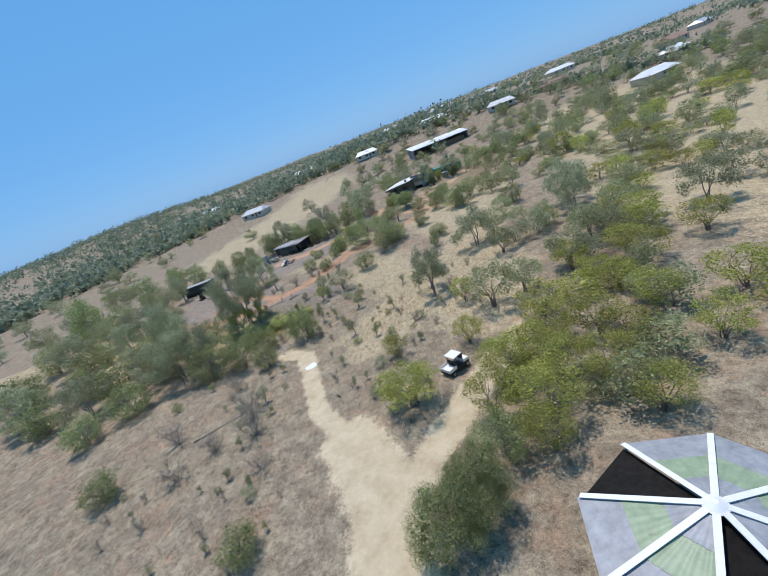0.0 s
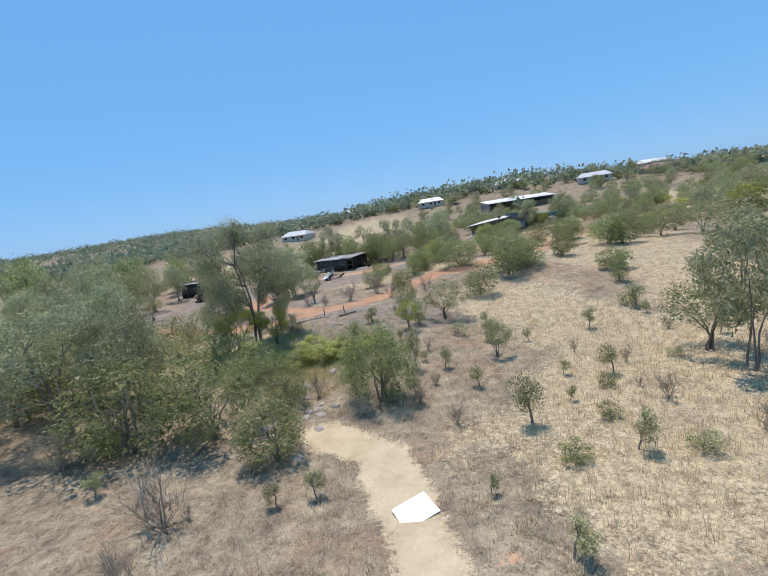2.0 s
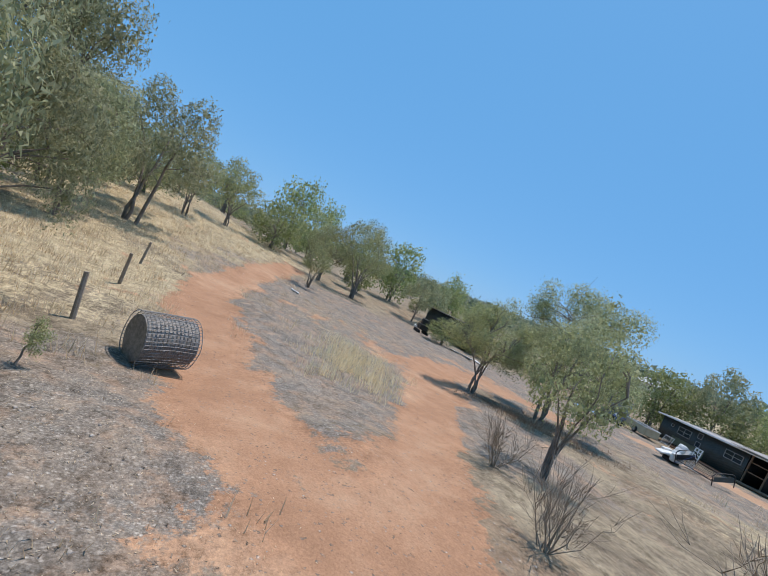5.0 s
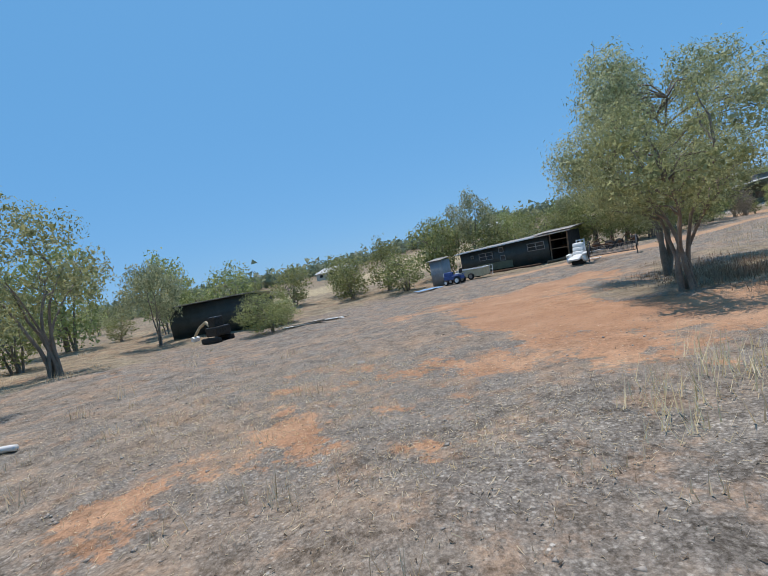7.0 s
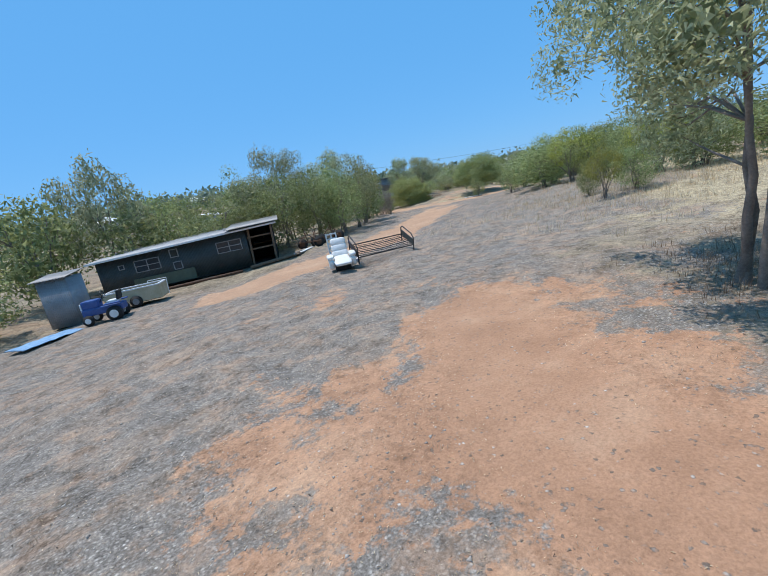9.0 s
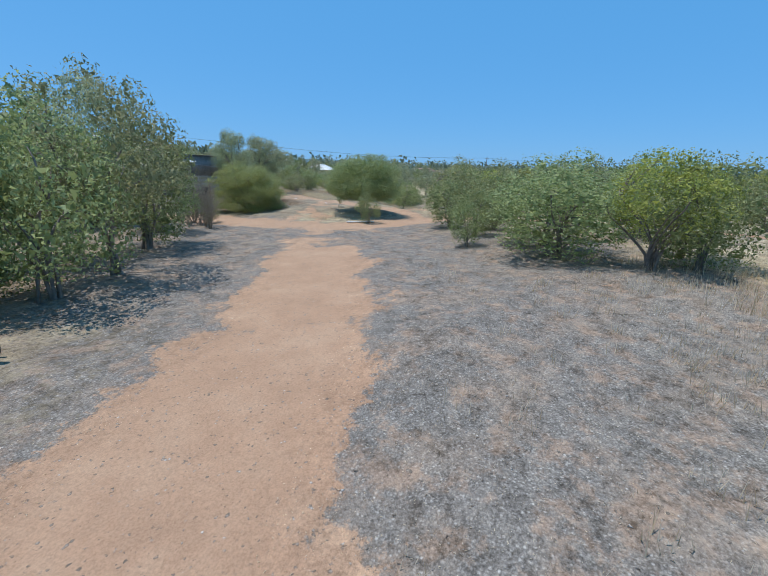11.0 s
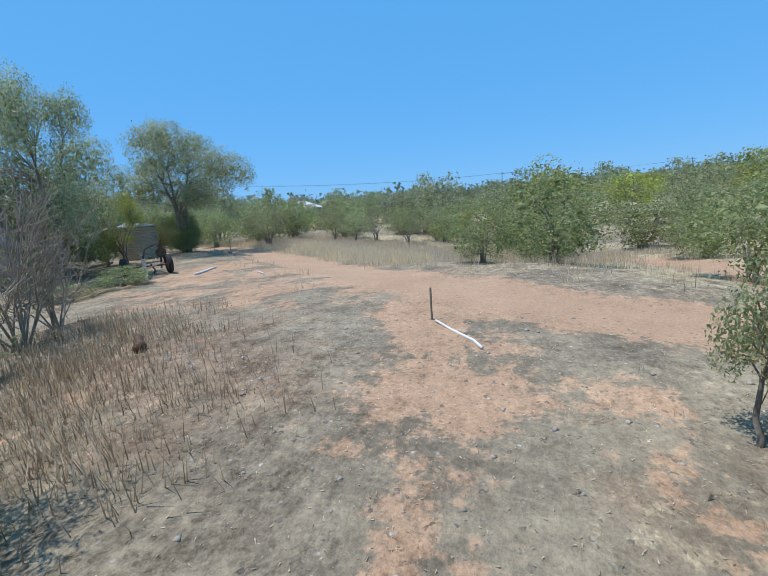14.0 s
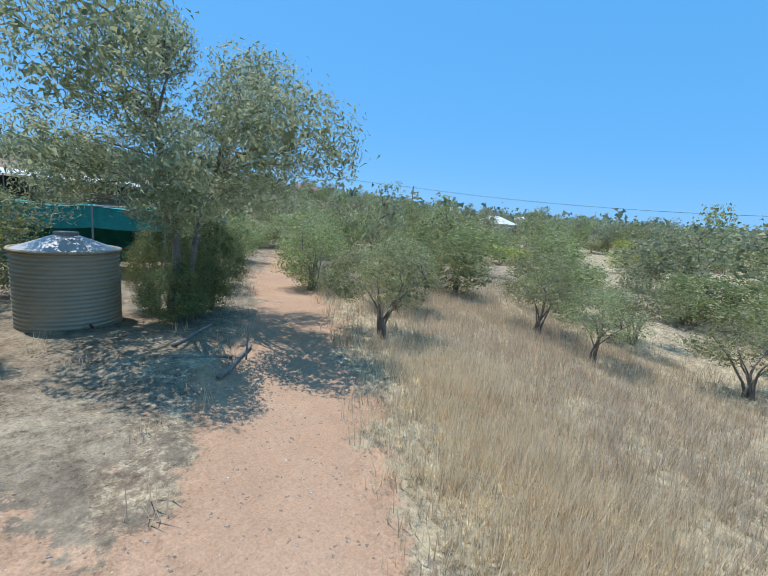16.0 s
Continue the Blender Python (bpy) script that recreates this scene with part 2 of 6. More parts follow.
M = {
    "ground": ground_mat(),
    "bark": surface("grey_bark", (0.13, 0.105, 0.085), (0.31, 0.26, 0.215), 3, 0.9, bump=0.6),
    "dead": surface("dead_twigs", (0.26, 0.21, 0.155), (0.42, 0.355, 0.28), 5, 0.95),
    "euc": leaf_mat("gum_leaves", (0.205, 0.222, 0.115), (0.35, 0.365, 0.205), (0.51, 0.525, 0.33)),
    "mallee": leaf_mat("mallee_leaves", (0.20, 0.208, 0.095), (0.33, 0.34, 0.16), (0.47, 0.475, 0.255)),
    "bush": leaf_mat("bush_leaves", (0.165, 0.19, 0.068), (0.29, 0.32, 0.125), (0.44, 0.465, 0.215)),
    "feather": leaf_mat("feathery_green_leaves", (0.235, 0.268, 0.085), (0.40, 0.435, 0.16), (0.57, 0.60, 0.26), 0.63),
    "brownstraw": leaf_mat("brown_dry_grass", (0.22, 0.15, 0.09), (0.37, 0.265, 0.165), (0.52, 0.40, 0.27)),
    "yellow": leaf_mat("yellow_green_leaves", (0.23, 0.24, 0.045), (0.38, 0.385, 0.085), (0.55, 0.53, 0.15)),
    "weed": leaf_mat("weed_leaves", (0.32, 0.34, 0.09), (0.50, 0.52, 0.17), (0.66, 0.67, 0.29)),
    "faraway": leaf_mat("woodland_leaves", (0.13, 0.16, 0.10), (0.20, 0.235, 0.15), (0.30, 0.33, 0.22)),
    "straw": leaf_mat("dry_grass", (0.48, 0.365, 0.225), (0.71, 0.575, 0.39), (0.89, 0.755, 0.56)),
    "greengrass": leaf_mat("green_grass", (0.28, 0.29, 0.08), (0.46, 0.46, 0.16), (0.64, 0.62, 0.27)),
    "stone": surface("stones", (0.24, 0.205, 0.175), (0.48, 0.43, 0.37), 6, 0.9),
    "stonepale": surface("pale_rocks", (0.27, 0.225, 0.18), (0.46, 0.40, 0.34), 6, 0.9),
    "litter": leaf_mat("leaf_litter", (0.10, 0.07, 0.045), (0.26, 0.20, 0.14), (0.46, 0.39, 0.30)),
    "zinc": surface("weathered_zinc", (0.24, 0.245, 0.25), (0.40, 0.41, 0.42), 1.5, 0.65, 0.25, 0.05, stain=(0.24, 0.15, 0.10), stain_at=0.66),
    "zincdull": surface("dull_zinc", (0.20, 0.20, 0.195), (0.34, 0.335, 0.32), 2.0, 0.6, 0.3, 0.05, stain=(0.17, 0.11, 0.08)),
    "white": surface("white_paint", (0.66, 0.65, 0.62), (0.82, 0.81, 0.78), 2, 0.55, bump=0.05, stain=(0.5, 0.45, 0.38), stain_at=0.68),
    "leather": surface("white_vinyl", (0.70, 0.68, 0.63), (0.84, 0.82, 0.78), 5, 0.42, bump=0.08, stain=(0.55, 0.48, 0.38), stain_at=0.7),
    "blackmetal": surface("black_metal", (0.012, 0.012, 0.013), (0.05, 0.05, 0.05), 9, 0.5, 0.4, stain=(0.10, 0.05, 0.03)),
    "darkshed": surface("dark_green_sheet", (0.040, 0.048, 0.045), (0.075, 0.085, 0.078), 1.2, 0.6, 0.1, 0.06, stain=(0.10, 0.085, 0.07)),
    # Near black: shade of openings put into colour; also the recliner's dark base.
    "inside": surface("inner_shade_and_dark_base", (0.015, 0.013, 0.012), (0.04, 0.035, 0.03), 3, 0.95),
    "timber": surface("grey_timber", (0.18, 0.15, 0.12), (0.36, 0.31, 0.25), 7, 0.9, bump=0.5),
    "brown": surface("brown_timber", (0.12, 0.075, 0.045), (0.25, 0.165, 0.10), 6, 0.85, bump=0.4),
    "cream": surface("cream_panel", (0.42, 0.34, 0.20), (0.58, 0.49, 0.33), 2, 0.7, stain=(0.32, 0.20, 0.09)),
    "tank": surface("beige_tank", (0.40, 0.325, 0.225), (0.52, 0.43, 0.305), 0.8, 0.6, 0.05, 0.04, stain=(0.24, 0.20, 0.15)),
    "tyre": surface("rubber", (0.012, 0.012, 0.012), (0.04, 0.038, 0.035), 12, 0.85),
    "blue": surface("blue_paint", (0.03, 0.07, 0.22), (0.07, 0.13, 0.34), 4, 0.4, stain=(0.16, 0.13, 0.11)),
    "bluetarp": surface("blue_tarp", (0.10, 0.24, 0.42), (0.28, 0.45, 0.62), 6, 0.6),
    "yellowpaint": surface("yellow_paint", (0.50, 0.33, 0.03), (0.66, 0.46, 0.06), 3, 0.5, stain=(0.18, 0.11, 0.05)),
    "rust": surface("rusty_iron", (0.07, 0.04, 0.026), (0.20, 0.11, 0.065), 8, 0.85, 0.3, 0.3),
    "shade": surface("green_shade_cloth", (0.015, 0.17, 0.14), (0.03, 0.30, 0.25), 3, 0.8),
    # Olive brick darkened: the deep shade under the verandah is in its colour.
    "brick": surface("shade_dark_olive_brick", (0.10, 0.10, 0.065), (0.19, 0.18, 0.115), 3, 0.9),
    "olive": surface("olive_fascia", (0.09, 0.10, 0.06), (0.15, 0.16, 0.10), 2, 0.6),
    "greenroof": surface("green_fibreglass", (0.20, 0.27, 0.16), (0.33, 0.40, 0.25), 2, 0.5, stain=(0.22, 0.2, 0.14)),
    "roofwhite": surface("pale_roof", (0.62, 0.62, 0.60), (0.80, 0.80, 0.78), 0.5, 0.5),
    "roofgrey": surface("grey_roof", (0.38, 0.39, 0.40), (0.52, 0.53, 0.53), 0.5, 0.5, 0.2),
    "roofred": surface("red_brown_roof", (0.26, 0.14, 0.10), (0.34, 0.2, 0.15), 0.5, 0.7),
    "render": surface("pale_render", (0.48, 0.42, 0.34), (0.62, 0.56, 0.47), 0.6, 0.85),
    "glass": surface("dark_window_glass", (0.02, 0.025, 0.03), (0.04, 0.05, 0.055), 1.5, 0.08),
    "wire": surface("old_wire", (0.15, 0.145, 0.14), (0.36, 0.345, 0.32), 14, 0.7, 0.4),
}

# ---- mesh helpers ----


def mesh_of(name, verts, faces, material=None, smooth=False):
    """A mesh from arrays: verts (n, 3) and faces (m, 3 or 4), or a list of such face arrays."""
    me = bpy.data.meshes.new(name)
    verts = np.asarray(verts, np.float32).reshape(-1, 3)
    blocks = [np.asarray(f, np.int32) for f in (faces if isinstance(faces, list) else [faces]) if len(f)]
    loops = np.concatenate([f.ravel() for f in blocks])
    sizes = np.concatenate([np.full(len(f), f.shape[1], np.int32) for f in blocks])
    me.vertices.add(len(verts))
    me.vertices.foreach_set("co", verts.ravel())
    me.loops.add(len(loops))
    me.loops.foreach_set("vertex_index", loops)
    me.polygons.add(len(sizes))
    me.polygons.foreach_set("loop_start", np.concatenate([[0], np.cumsum(sizes)[:-1]]).astype(np.int32))
    if smooth:
        me.polygons.foreach_set("use_smooth", np.ones(len(sizes), bool))
    if material is not None:
        me.materials.append(material)
    me.update(calc_edges=True)
    return me


def part(name, bm, material=None, parent=None, label="", smooth=False):
    """Links a bmesh, or a ready mesh, as one mesh object under a thing or a part."""
    if isinstance(bm, bmesh.types.BMesh):
        me = bpy.data.meshes.new(name)
        bm.normal_update()
        bm.to_mesh(me)
        bm.free()
        me.materials.append(material)
        if smooth:
            me.polygons.foreach_set("use_smooth", np.ones(len(me.polygons), bool))
    else:
        me = bm
    ob = new(name, me)
    if parent is not None:
        ob.parent = parent
    return tagged(ob, label)


def thing(name, label, category, m=None, group="", kind=""):
    ob = new(name)
    ob.empty_display_size = 0.3
    if m is not None:
        ob.matrix_world = m
    return tagged(ob, label, category, group, kind)


def box(sx, sy, sz, at=(0, 0, 0), bevel=0.0, turn=(0, 0, 0), bm=None):
    """A box of that size whose base centre is at the given place, turned by degrees about it."""
    bm = bm or bmesh.new()
    m = pose(*at, *turn) @ Matrix.Translation((0, 0, sz / 2)) @ Matrix.Diagonal((sx, sy, sz, 1))
    made = bmesh.ops.create_cube(bm, size=1.0, matrix=m)
    if bevel:
        edges = list({e for v in made["verts"] for e in v.link_edges})
        bmesh.ops.bevel(bm, geom=edges, offset=bevel, segments=2, affect="EDGES", profile=0.6)
    return bm


def rod(points, radius, sides=6, bm=None, taper=1.0):
    """A round bar along the points."""
    bm = bm or bmesh.new()
    v, f = tube_arrays(points, [radius * (1 + (taper - 1) * i / max(1, len(points) - 1)) for i in range(len(points))], sides)
    vs = [bm.verts.new(p) for p in v]
    for q in f:
        bm.faces.new([vs[i] for i in q])
    n = len(points)
    bm.faces.new([vs[i] for i in range(sides)][::-1])
    bm.faces.new([vs[(n - 1) * sides + i] for i in range(sides)])
    return bm


def tube_arrays(points, radii, sides):
    pts = np.asarray(points, float)
    tang = np.gradient(pts, axis=0)
    tang /= np.linalg.norm(tang, axis=1)[:, None] + 1e-9
    ref = np.array([0.0, 0.0, 1.0]) if abs(tang[:, 2]).mean() < 0.9 else np.array([1.0, 0.0, 0.0])
    a = np.cross(tang, ref)
    a /= np.linalg.norm(a, axis=1)[:, None] + 1e-9
    b = np.cross(tang, a)
    ang = np.arange(sides) * 2 * np.pi / sides
    v = pts[:, None] + np.asarray(radii)[:, None, None] * (np.cos(ang)[None, :, None] * a[:, None] + np.sin(ang)[None, :, None] * b[:, None])
    i, j = np.meshgrid(np.arange(len(pts) - 1), np.arange(sides), indexing="ij")
    k = (j + 1) % sides
    f = np.stack([i * sides + j, i * sides + k, (i + 1) * sides + k, (i + 1) * sides + j], -1).reshape(-1, 4)
    return v.reshape(-1, 3), f


def drum(radius, height, sides=24, at=(0, 0, 0), turn=(0, 0, 0), top=None, bm=None):
    bm = bm or bmesh.new()
    bmesh.ops.create_cone(bm, cap_ends=True, segments=sides, radius1=radius, radius2=radius if top is None else top, depth=height,
                          matrix=pose(*at, *turn) @ Matrix.Translation((0, 0, height / 2)))
    return bm


def sheet(length, width, pitch=0.076, depth=0.012, thick=0.004):
    """A corrugated sheet: length along y, waves across x, centred, lying in z = 0."""
    n = max(8, int(width / pitch * 4))
    xs = np.linspace(-width / 2, width / 2, n + 1)
    zs = depth * np.sin(xs / pitch * 2 * np.pi)
    rows = []
    for z0 in (0.0, -thick):
        for y in (-length / 2, length / 2):
            rows.append(np.stack([xs, np.full_like(xs, y), zs + z0], 1))
    v = np.concatenate(rows)
    m = n + 1
    i = np.arange(n)
    f = [np.stack([i, i + 1, m + i + 1, m + i], 1), np.stack([2 * m + i, 3 * m + i, 3 * m + i + 1, 2 * m + i + 1], 1),
         np.stack([i, 2 * m + i, 2 * m + i + 1, i + 1], 1), np.stack([m + i, m + i + 1, 3 * m + i + 1, 3 * m + i], 1)]
    return v, np.concatenate(f)


# ---- ground ----
BUMPS = [(-21, 66, 6, 1.1), (-3, 62, 10, -0.9), (-15, 50, 8, -0.6), (-8, 33, 8, 0.8), (-6, 86, 9, 1.0), (6, 114, 5, 0.7),
         (17, 128, 9, 0.6), (-35, 106, 10, -0.5), (-50, 97, 10, -0.8), (-40, 72, 6, -0.3), (-78, 60, 15, 4.0), (29, 111, 10, -1.3), (-29.2, 67.4, 2.4, -0.35)]


def height(x, y):
    """The lie of the land."""
    z = -2.0 + sum(a * np.exp(-((x - cx) ** 2 + (y - cy) ** 2) / (2 * s * s)) for cx, cy, s, a in BUMPS)
    d = np.maximum(np.hypot(x + 10, y - 90) - 95, 0)
    z = z + 0.018 * d * d / (d + 60) * np.clip(1 - d / 4000, 0, 1)
    hills = 9 * np.exp(-((x + 430) / 210) ** 2 / 2 - ((y - 560) / 170) ** 2 / 2) + 3 * np.exp(-((x - 420) / 240) ** 2 / 2 - ((y - 300) / 200) ** 2 / 2)
    z = z + hills * np.minimum(d / 250, 1) ** 2
    z = z + 14 * np.exp(-((x - 40) / 90) ** 2 / 2 - ((y - 320) / 80) ** 2 / 2) * np.minimum(d / 60, 1) ** 2
    return z + np.minimum(d / 200, 1) * (3 * np.sin(x / 170 + 1) * np.cos(y / 210) + 1.2 * np.sin(x / 60 + y / 75))


RED = [([(8, 104), (2, 92), (-7, 83.4), (-12.9, 81.7), (-17.6, 75), (-20.8, 69.3), (-24, 68.8)], 0.95), ([(-24, 68.7), (-26.6, 68.15), (-30, 68.3), (-34, 68.9), (-39, 69.9), (-46, 73.6), (-56, 80)], 0.7),
       ([(-23.6, 69.2), (-27.3, 72.6), (-31.7, 77.0)], 0.5), ([(-31.7, 77.0), (-36, 80.5), (-36, 84), (-33, 87)], 0.9),
       ([(-32, 99.3), (-24.7, 98.7), (-18.6, 100.9), (-12.5, 104.0)], 1.5),
       ([(-6, 118), (-5.6, 113), (-5.6, 110), (-5.2, 107.6), (-3.0, 105.4), (1.5, 103.5), (8, 100)], 1.25),
       ([(1.2, 104.2), (4.6, 106.2), (5.6, 109.0), (5.4, 111.2), (6.4, 113.2)], 0.7), ([(6.6, 108.2), (11.0, 107.4), (16.5, 108.6)], 0.7), ([(6.4, 113.2), (8.3, 115.6), (10.4, 117.4), (12.2, 119.0), (14.3, 121.5), (15.5, 122.7), (17.2, 125.4), (20.3, 130.4), (23.3, 136.2), (32, 149)], 0.85)]
PATCHY = [([(-40.2, 78.1), (-39.1, 78.0), (-37.9, 77.6)], 0.7), ([(-33.6, 83.2), (-32.8, 86), (-36.5, 86.2), (-37.9, 85)], 1.3), ([(-35, 78), (-35, 81)], 1.5), ([(7, 115), (10.5, 117.6), (14.5, 121.8)], 0.9), ([(11.0, 120.6), (13.4, 124.4)], 0.9),
          ([(-32.6, 92.0), (-32.1, 92.5)], 0.3), ([(-5, 111.4), (-1.0, 111.75), (1.2, 112.1), (4, 113.2), (7, 115)], 0.5), ([(-40.5, 74.6), (-39.6, 75.4)], 0.35), ([(-38.2, 76.4), (-36.6, 77.6)], 0.5), ([(-12.5, 104), (-8.0, 107.0), (-6, 108.6)], 0.7), ([(6.8, 117.6), (8.8, 120.4), (11.0, 123.4)], 1.5), ([(-4.0, 109.6), (-1.0, 110.6)], 0.7)]
SAND = [([(-3.7, 16), (-4.7, 23.9), (-7, 28.7)], 2.3), ([(-7, 28.7), (-10.3, 33.3), (-12, 38), (-13.5, 43)], 0.75), ([(-13.5, 43), (-15, 47), (-18, 49)], 0.9),
        ([(-4, 22), (0, 27.2), (2.4, 30.4), (5.4, 34.3), (8.4, 37.6)], 1.1)]
GRAVEL = [([(-42, 78), (-40, 88), (-30, 93), (-18, 96), (-12, 103)], 6.5), ([(-46, 92), (-38, 99)], 5), ([(-11, 109), (-8, 113)], 3.0), ([(-9, 104), (-3, 104)], 1.6),
          ([(-9, 108.4), (-8.6, 110.2)], 1.6), ([(-8.8, 107.4), (-7.4, 106)], 0.8), ([(-33, 74), (-29, 76)], 2.5), ([(-42, 75), (-47, 79)], 3), ([(-20, 62), (-16, 66)], 2), ([(-29, 69.9), (-33, 72), (-38, 74)], 1.3), ([(-20, 66.4), (-24, 66.4), (-27, 66.0)], 0.9)]
STRAW = [([(20, 112), (23, 120), (27, 127)], 6.5), ([(-6, 46), (0, 58), (-6, 70)], 3.5), ([(6, 45), (14, 80)], 4), ([(-50, 68), (-62, 72), (-75, 62)], 8), ([(-30, 60), (-38, 64)], 4),
         ([(-26, 63), (-22, 62)], 1.5), ([(-2.6, 109.8), (0.4, 109.4)], 0.5), ([(10, 86), (16, 104)], 8), ([(-22, 88), (-12, 88)], 4), ([(-60, 140), (-40, 220)], 18), ([(60, 60), (80, 160)], 30)]


def near_lines(x, y, lines, soft):
    """1 on the lines, falling to 0 at their half-width plus soft."""
    best = np.zeros_like(x)
    for pts, half in lines:
        for (ax, ay), (bx, by) in zip(pts, pts[1:]):
            t = np.clip(((x - ax) * (bx - ax) + (y - ay) * (by - ay)) / ((bx - ax) ** 2 + (by - ay) ** 2 + 1e-9), 0, 1)
            d = np.hypot(x - ax - t * (bx - ax), y - ay - t * (by - ay))
            best = np.maximum(best, np.clip(1 - (d - half * 0.7) / (soft + half * 0.6), 0, 1))
    return best


def axis_steps(lo, hi, step, reach):
    inner = np.arange(lo, hi + step, step)
    out, s = [], step
    x = 0.0
    while x < reach:
        s *= 1.13
        x += s
        out.append(x)
    return np.concatenate([lo - np.array(out)[::-1], inner, inner[-1] + np.array(out)])


gx, gy = axis_steps(-58, 34, 0.48, 3500), axis_steps(12, 146, 0.48, 3500)
GX, GY = np.meshgrid(gx, gy, indexing="ij")
track, sandy = np.maximum(near_lines(GX, GY, RED, 0.7), 0.54 * near_lines(GX, GY, PATCHY, 1.0)), near_lines(GX, GY, SAND, 0.5)
ripple = 0.05 * np.sin(GX * 2.1 + 1.7 * np.sin(GY * 0.9)) * np.cos(GY * 1.7 + np.sin(GX * 1.3)) + 0.10 * np.sin(GX * 0.53 + 2) * np.cos(GY * 0.61)
GZ = height(GX, GY) + ripple * (1 - 0.7 * np.maximum(track, sandy)) - 0.07 * np.maximum(track, sandy)
nx, ny = GX.shape
ii, jj = np.meshgrid(np.arange(nx - 1), np.arange(ny - 1), indexing="ij")
quads = np.stack([ii * ny + jj, (ii + 1) * ny + jj, (ii + 1) * ny + jj + 1, ii * ny + jj + 1], -1).reshape(-1, 4)
ground_me = mesh_of("ground", np.stack([GX, GY, GZ], -1), quads, M["ground"], True)
for key, values in (("track", track), ("sand", sandy), ("gravel", near_lines(GX, GY, GRAVEL, 3.0)), ("straw", near_lines(GX, GY, STRAW, 4.0))):
    ground_me.attributes.new(key, "FLOAT", "POINT").data.foreach_set("value", values.astype(np.float32).ravel())
tagged(new("ground", ground_me), "dry stony ground with red dirt tracks, gravel and straw", "ground", kind="structure")


def lie(x, y):
    """The ground's height under a place, ripples and tracks included."""
    x0, y0 = np.clip(np.searchsorted(gx, x) - 1, 0, nx - 2), np.clip(np.searchsorted(gy, y) - 1, 0, ny - 2)
    u, v = (x - gx[x0]) / (gx[x0 + 1] - gx[x0]), (y - gy[y0]) / (gy[y0 + 1] - gy[y0])
    return (GZ[x0, y0] * (1 - u) * (1 - v) + GZ[x0 + 1, y0] * u * (1 - v) + GZ[x0, y0 + 1] * (1 - u) * v + GZ[x0 + 1, y0 + 1] * u * v)


def stand(x, y, turn=0.0, sink=0.0, scale=(1, 1, 1)):
    """A pose on the ground."""
    return pose(x, y, float(lie(x, y)) - sink, 0, 0, turn) @ Matrix.Diagonal((*scale, 1))

# ---- plants ----


def leaf_arrays(centres, rng, length, width, droop=0.0, ways=None):
    """Pointed leaves at the centres, hanging where droop is high, facing about the given ways or at random."""
    n = len(centres)
    a = rng.normal(size=(n, 3))
    a[:, 2] = a[:, 2] * (1 - 0.5 * droop) - droop * 1.2
    a /= np.linalg.norm(a, axis=1)[:, None] + 1e-9
    face = rng.normal(size=(n, 3)) if ways is None else ways + rng.normal(0, 0.45, (n, 3))
    b = np.cross(a, face)
    b /= np.linalg.norm(b, axis=1)[:, None] + 1e-9
    if ways is not None:
        a = np.cross(face / (np.linalg.norm(face, axis=1)[:, None] + 1e-9), b) * 0.8 - a * 0.2
    s = rng.uniform(0.6, 1.35, (n, 1))
    la, wb = a * np.reshape(length, (-1, 1)) * s / 2, b * np.reshape(width, (-1, 1)) * s / 2
    v = np.stack([centres + la, centres - la * 0.8 + wb, centres - la * 0.8 - wb], 1).reshape(-1, 3)
    return v, np.arange(n * 3).reshape(-1, 3)


SHAPES = {  # stems, clumps, clump size, crown bottom, leaves per square metre, leaf length, width, droop, gappy
    "euc": (3, 68, 0.55, 0.22, 330, 0.125, 0.026, 0.9, 0.55),
    "mallee": (6, 52, 0.52, 0.30, 230, 0.095, 0.027, 0.4, 0.25),
    "bush": (5, 58, 0.60, 0.02, 135, 0.105, 0.034, 0.3, 0.0),
    "yellow": (9, 54, 0.50, 0.24, 200, 0.10, 0.03, 0.1, 0.2),
    "round": (6, 84, 0.52, 0.0, 900, 0.105, 0.012, 0.8, 0.0),
    "dome": (3, 90, 0.56, 0.22, 720, 0.115, 0.014, 0.9, 0.0),
    "weed": (5, 26, 0.62, 0.0, 130, 0.26, 0.05, 0.1, 0.2),
    "sap": (1, 15, 0.32, 0.24, 150, 0.12, 0.040, 0.3, 0.4),
    "light": (2, 26, 0.72, 0.08, 15, 0.27, 0.125, 0.2, 0.15),
}


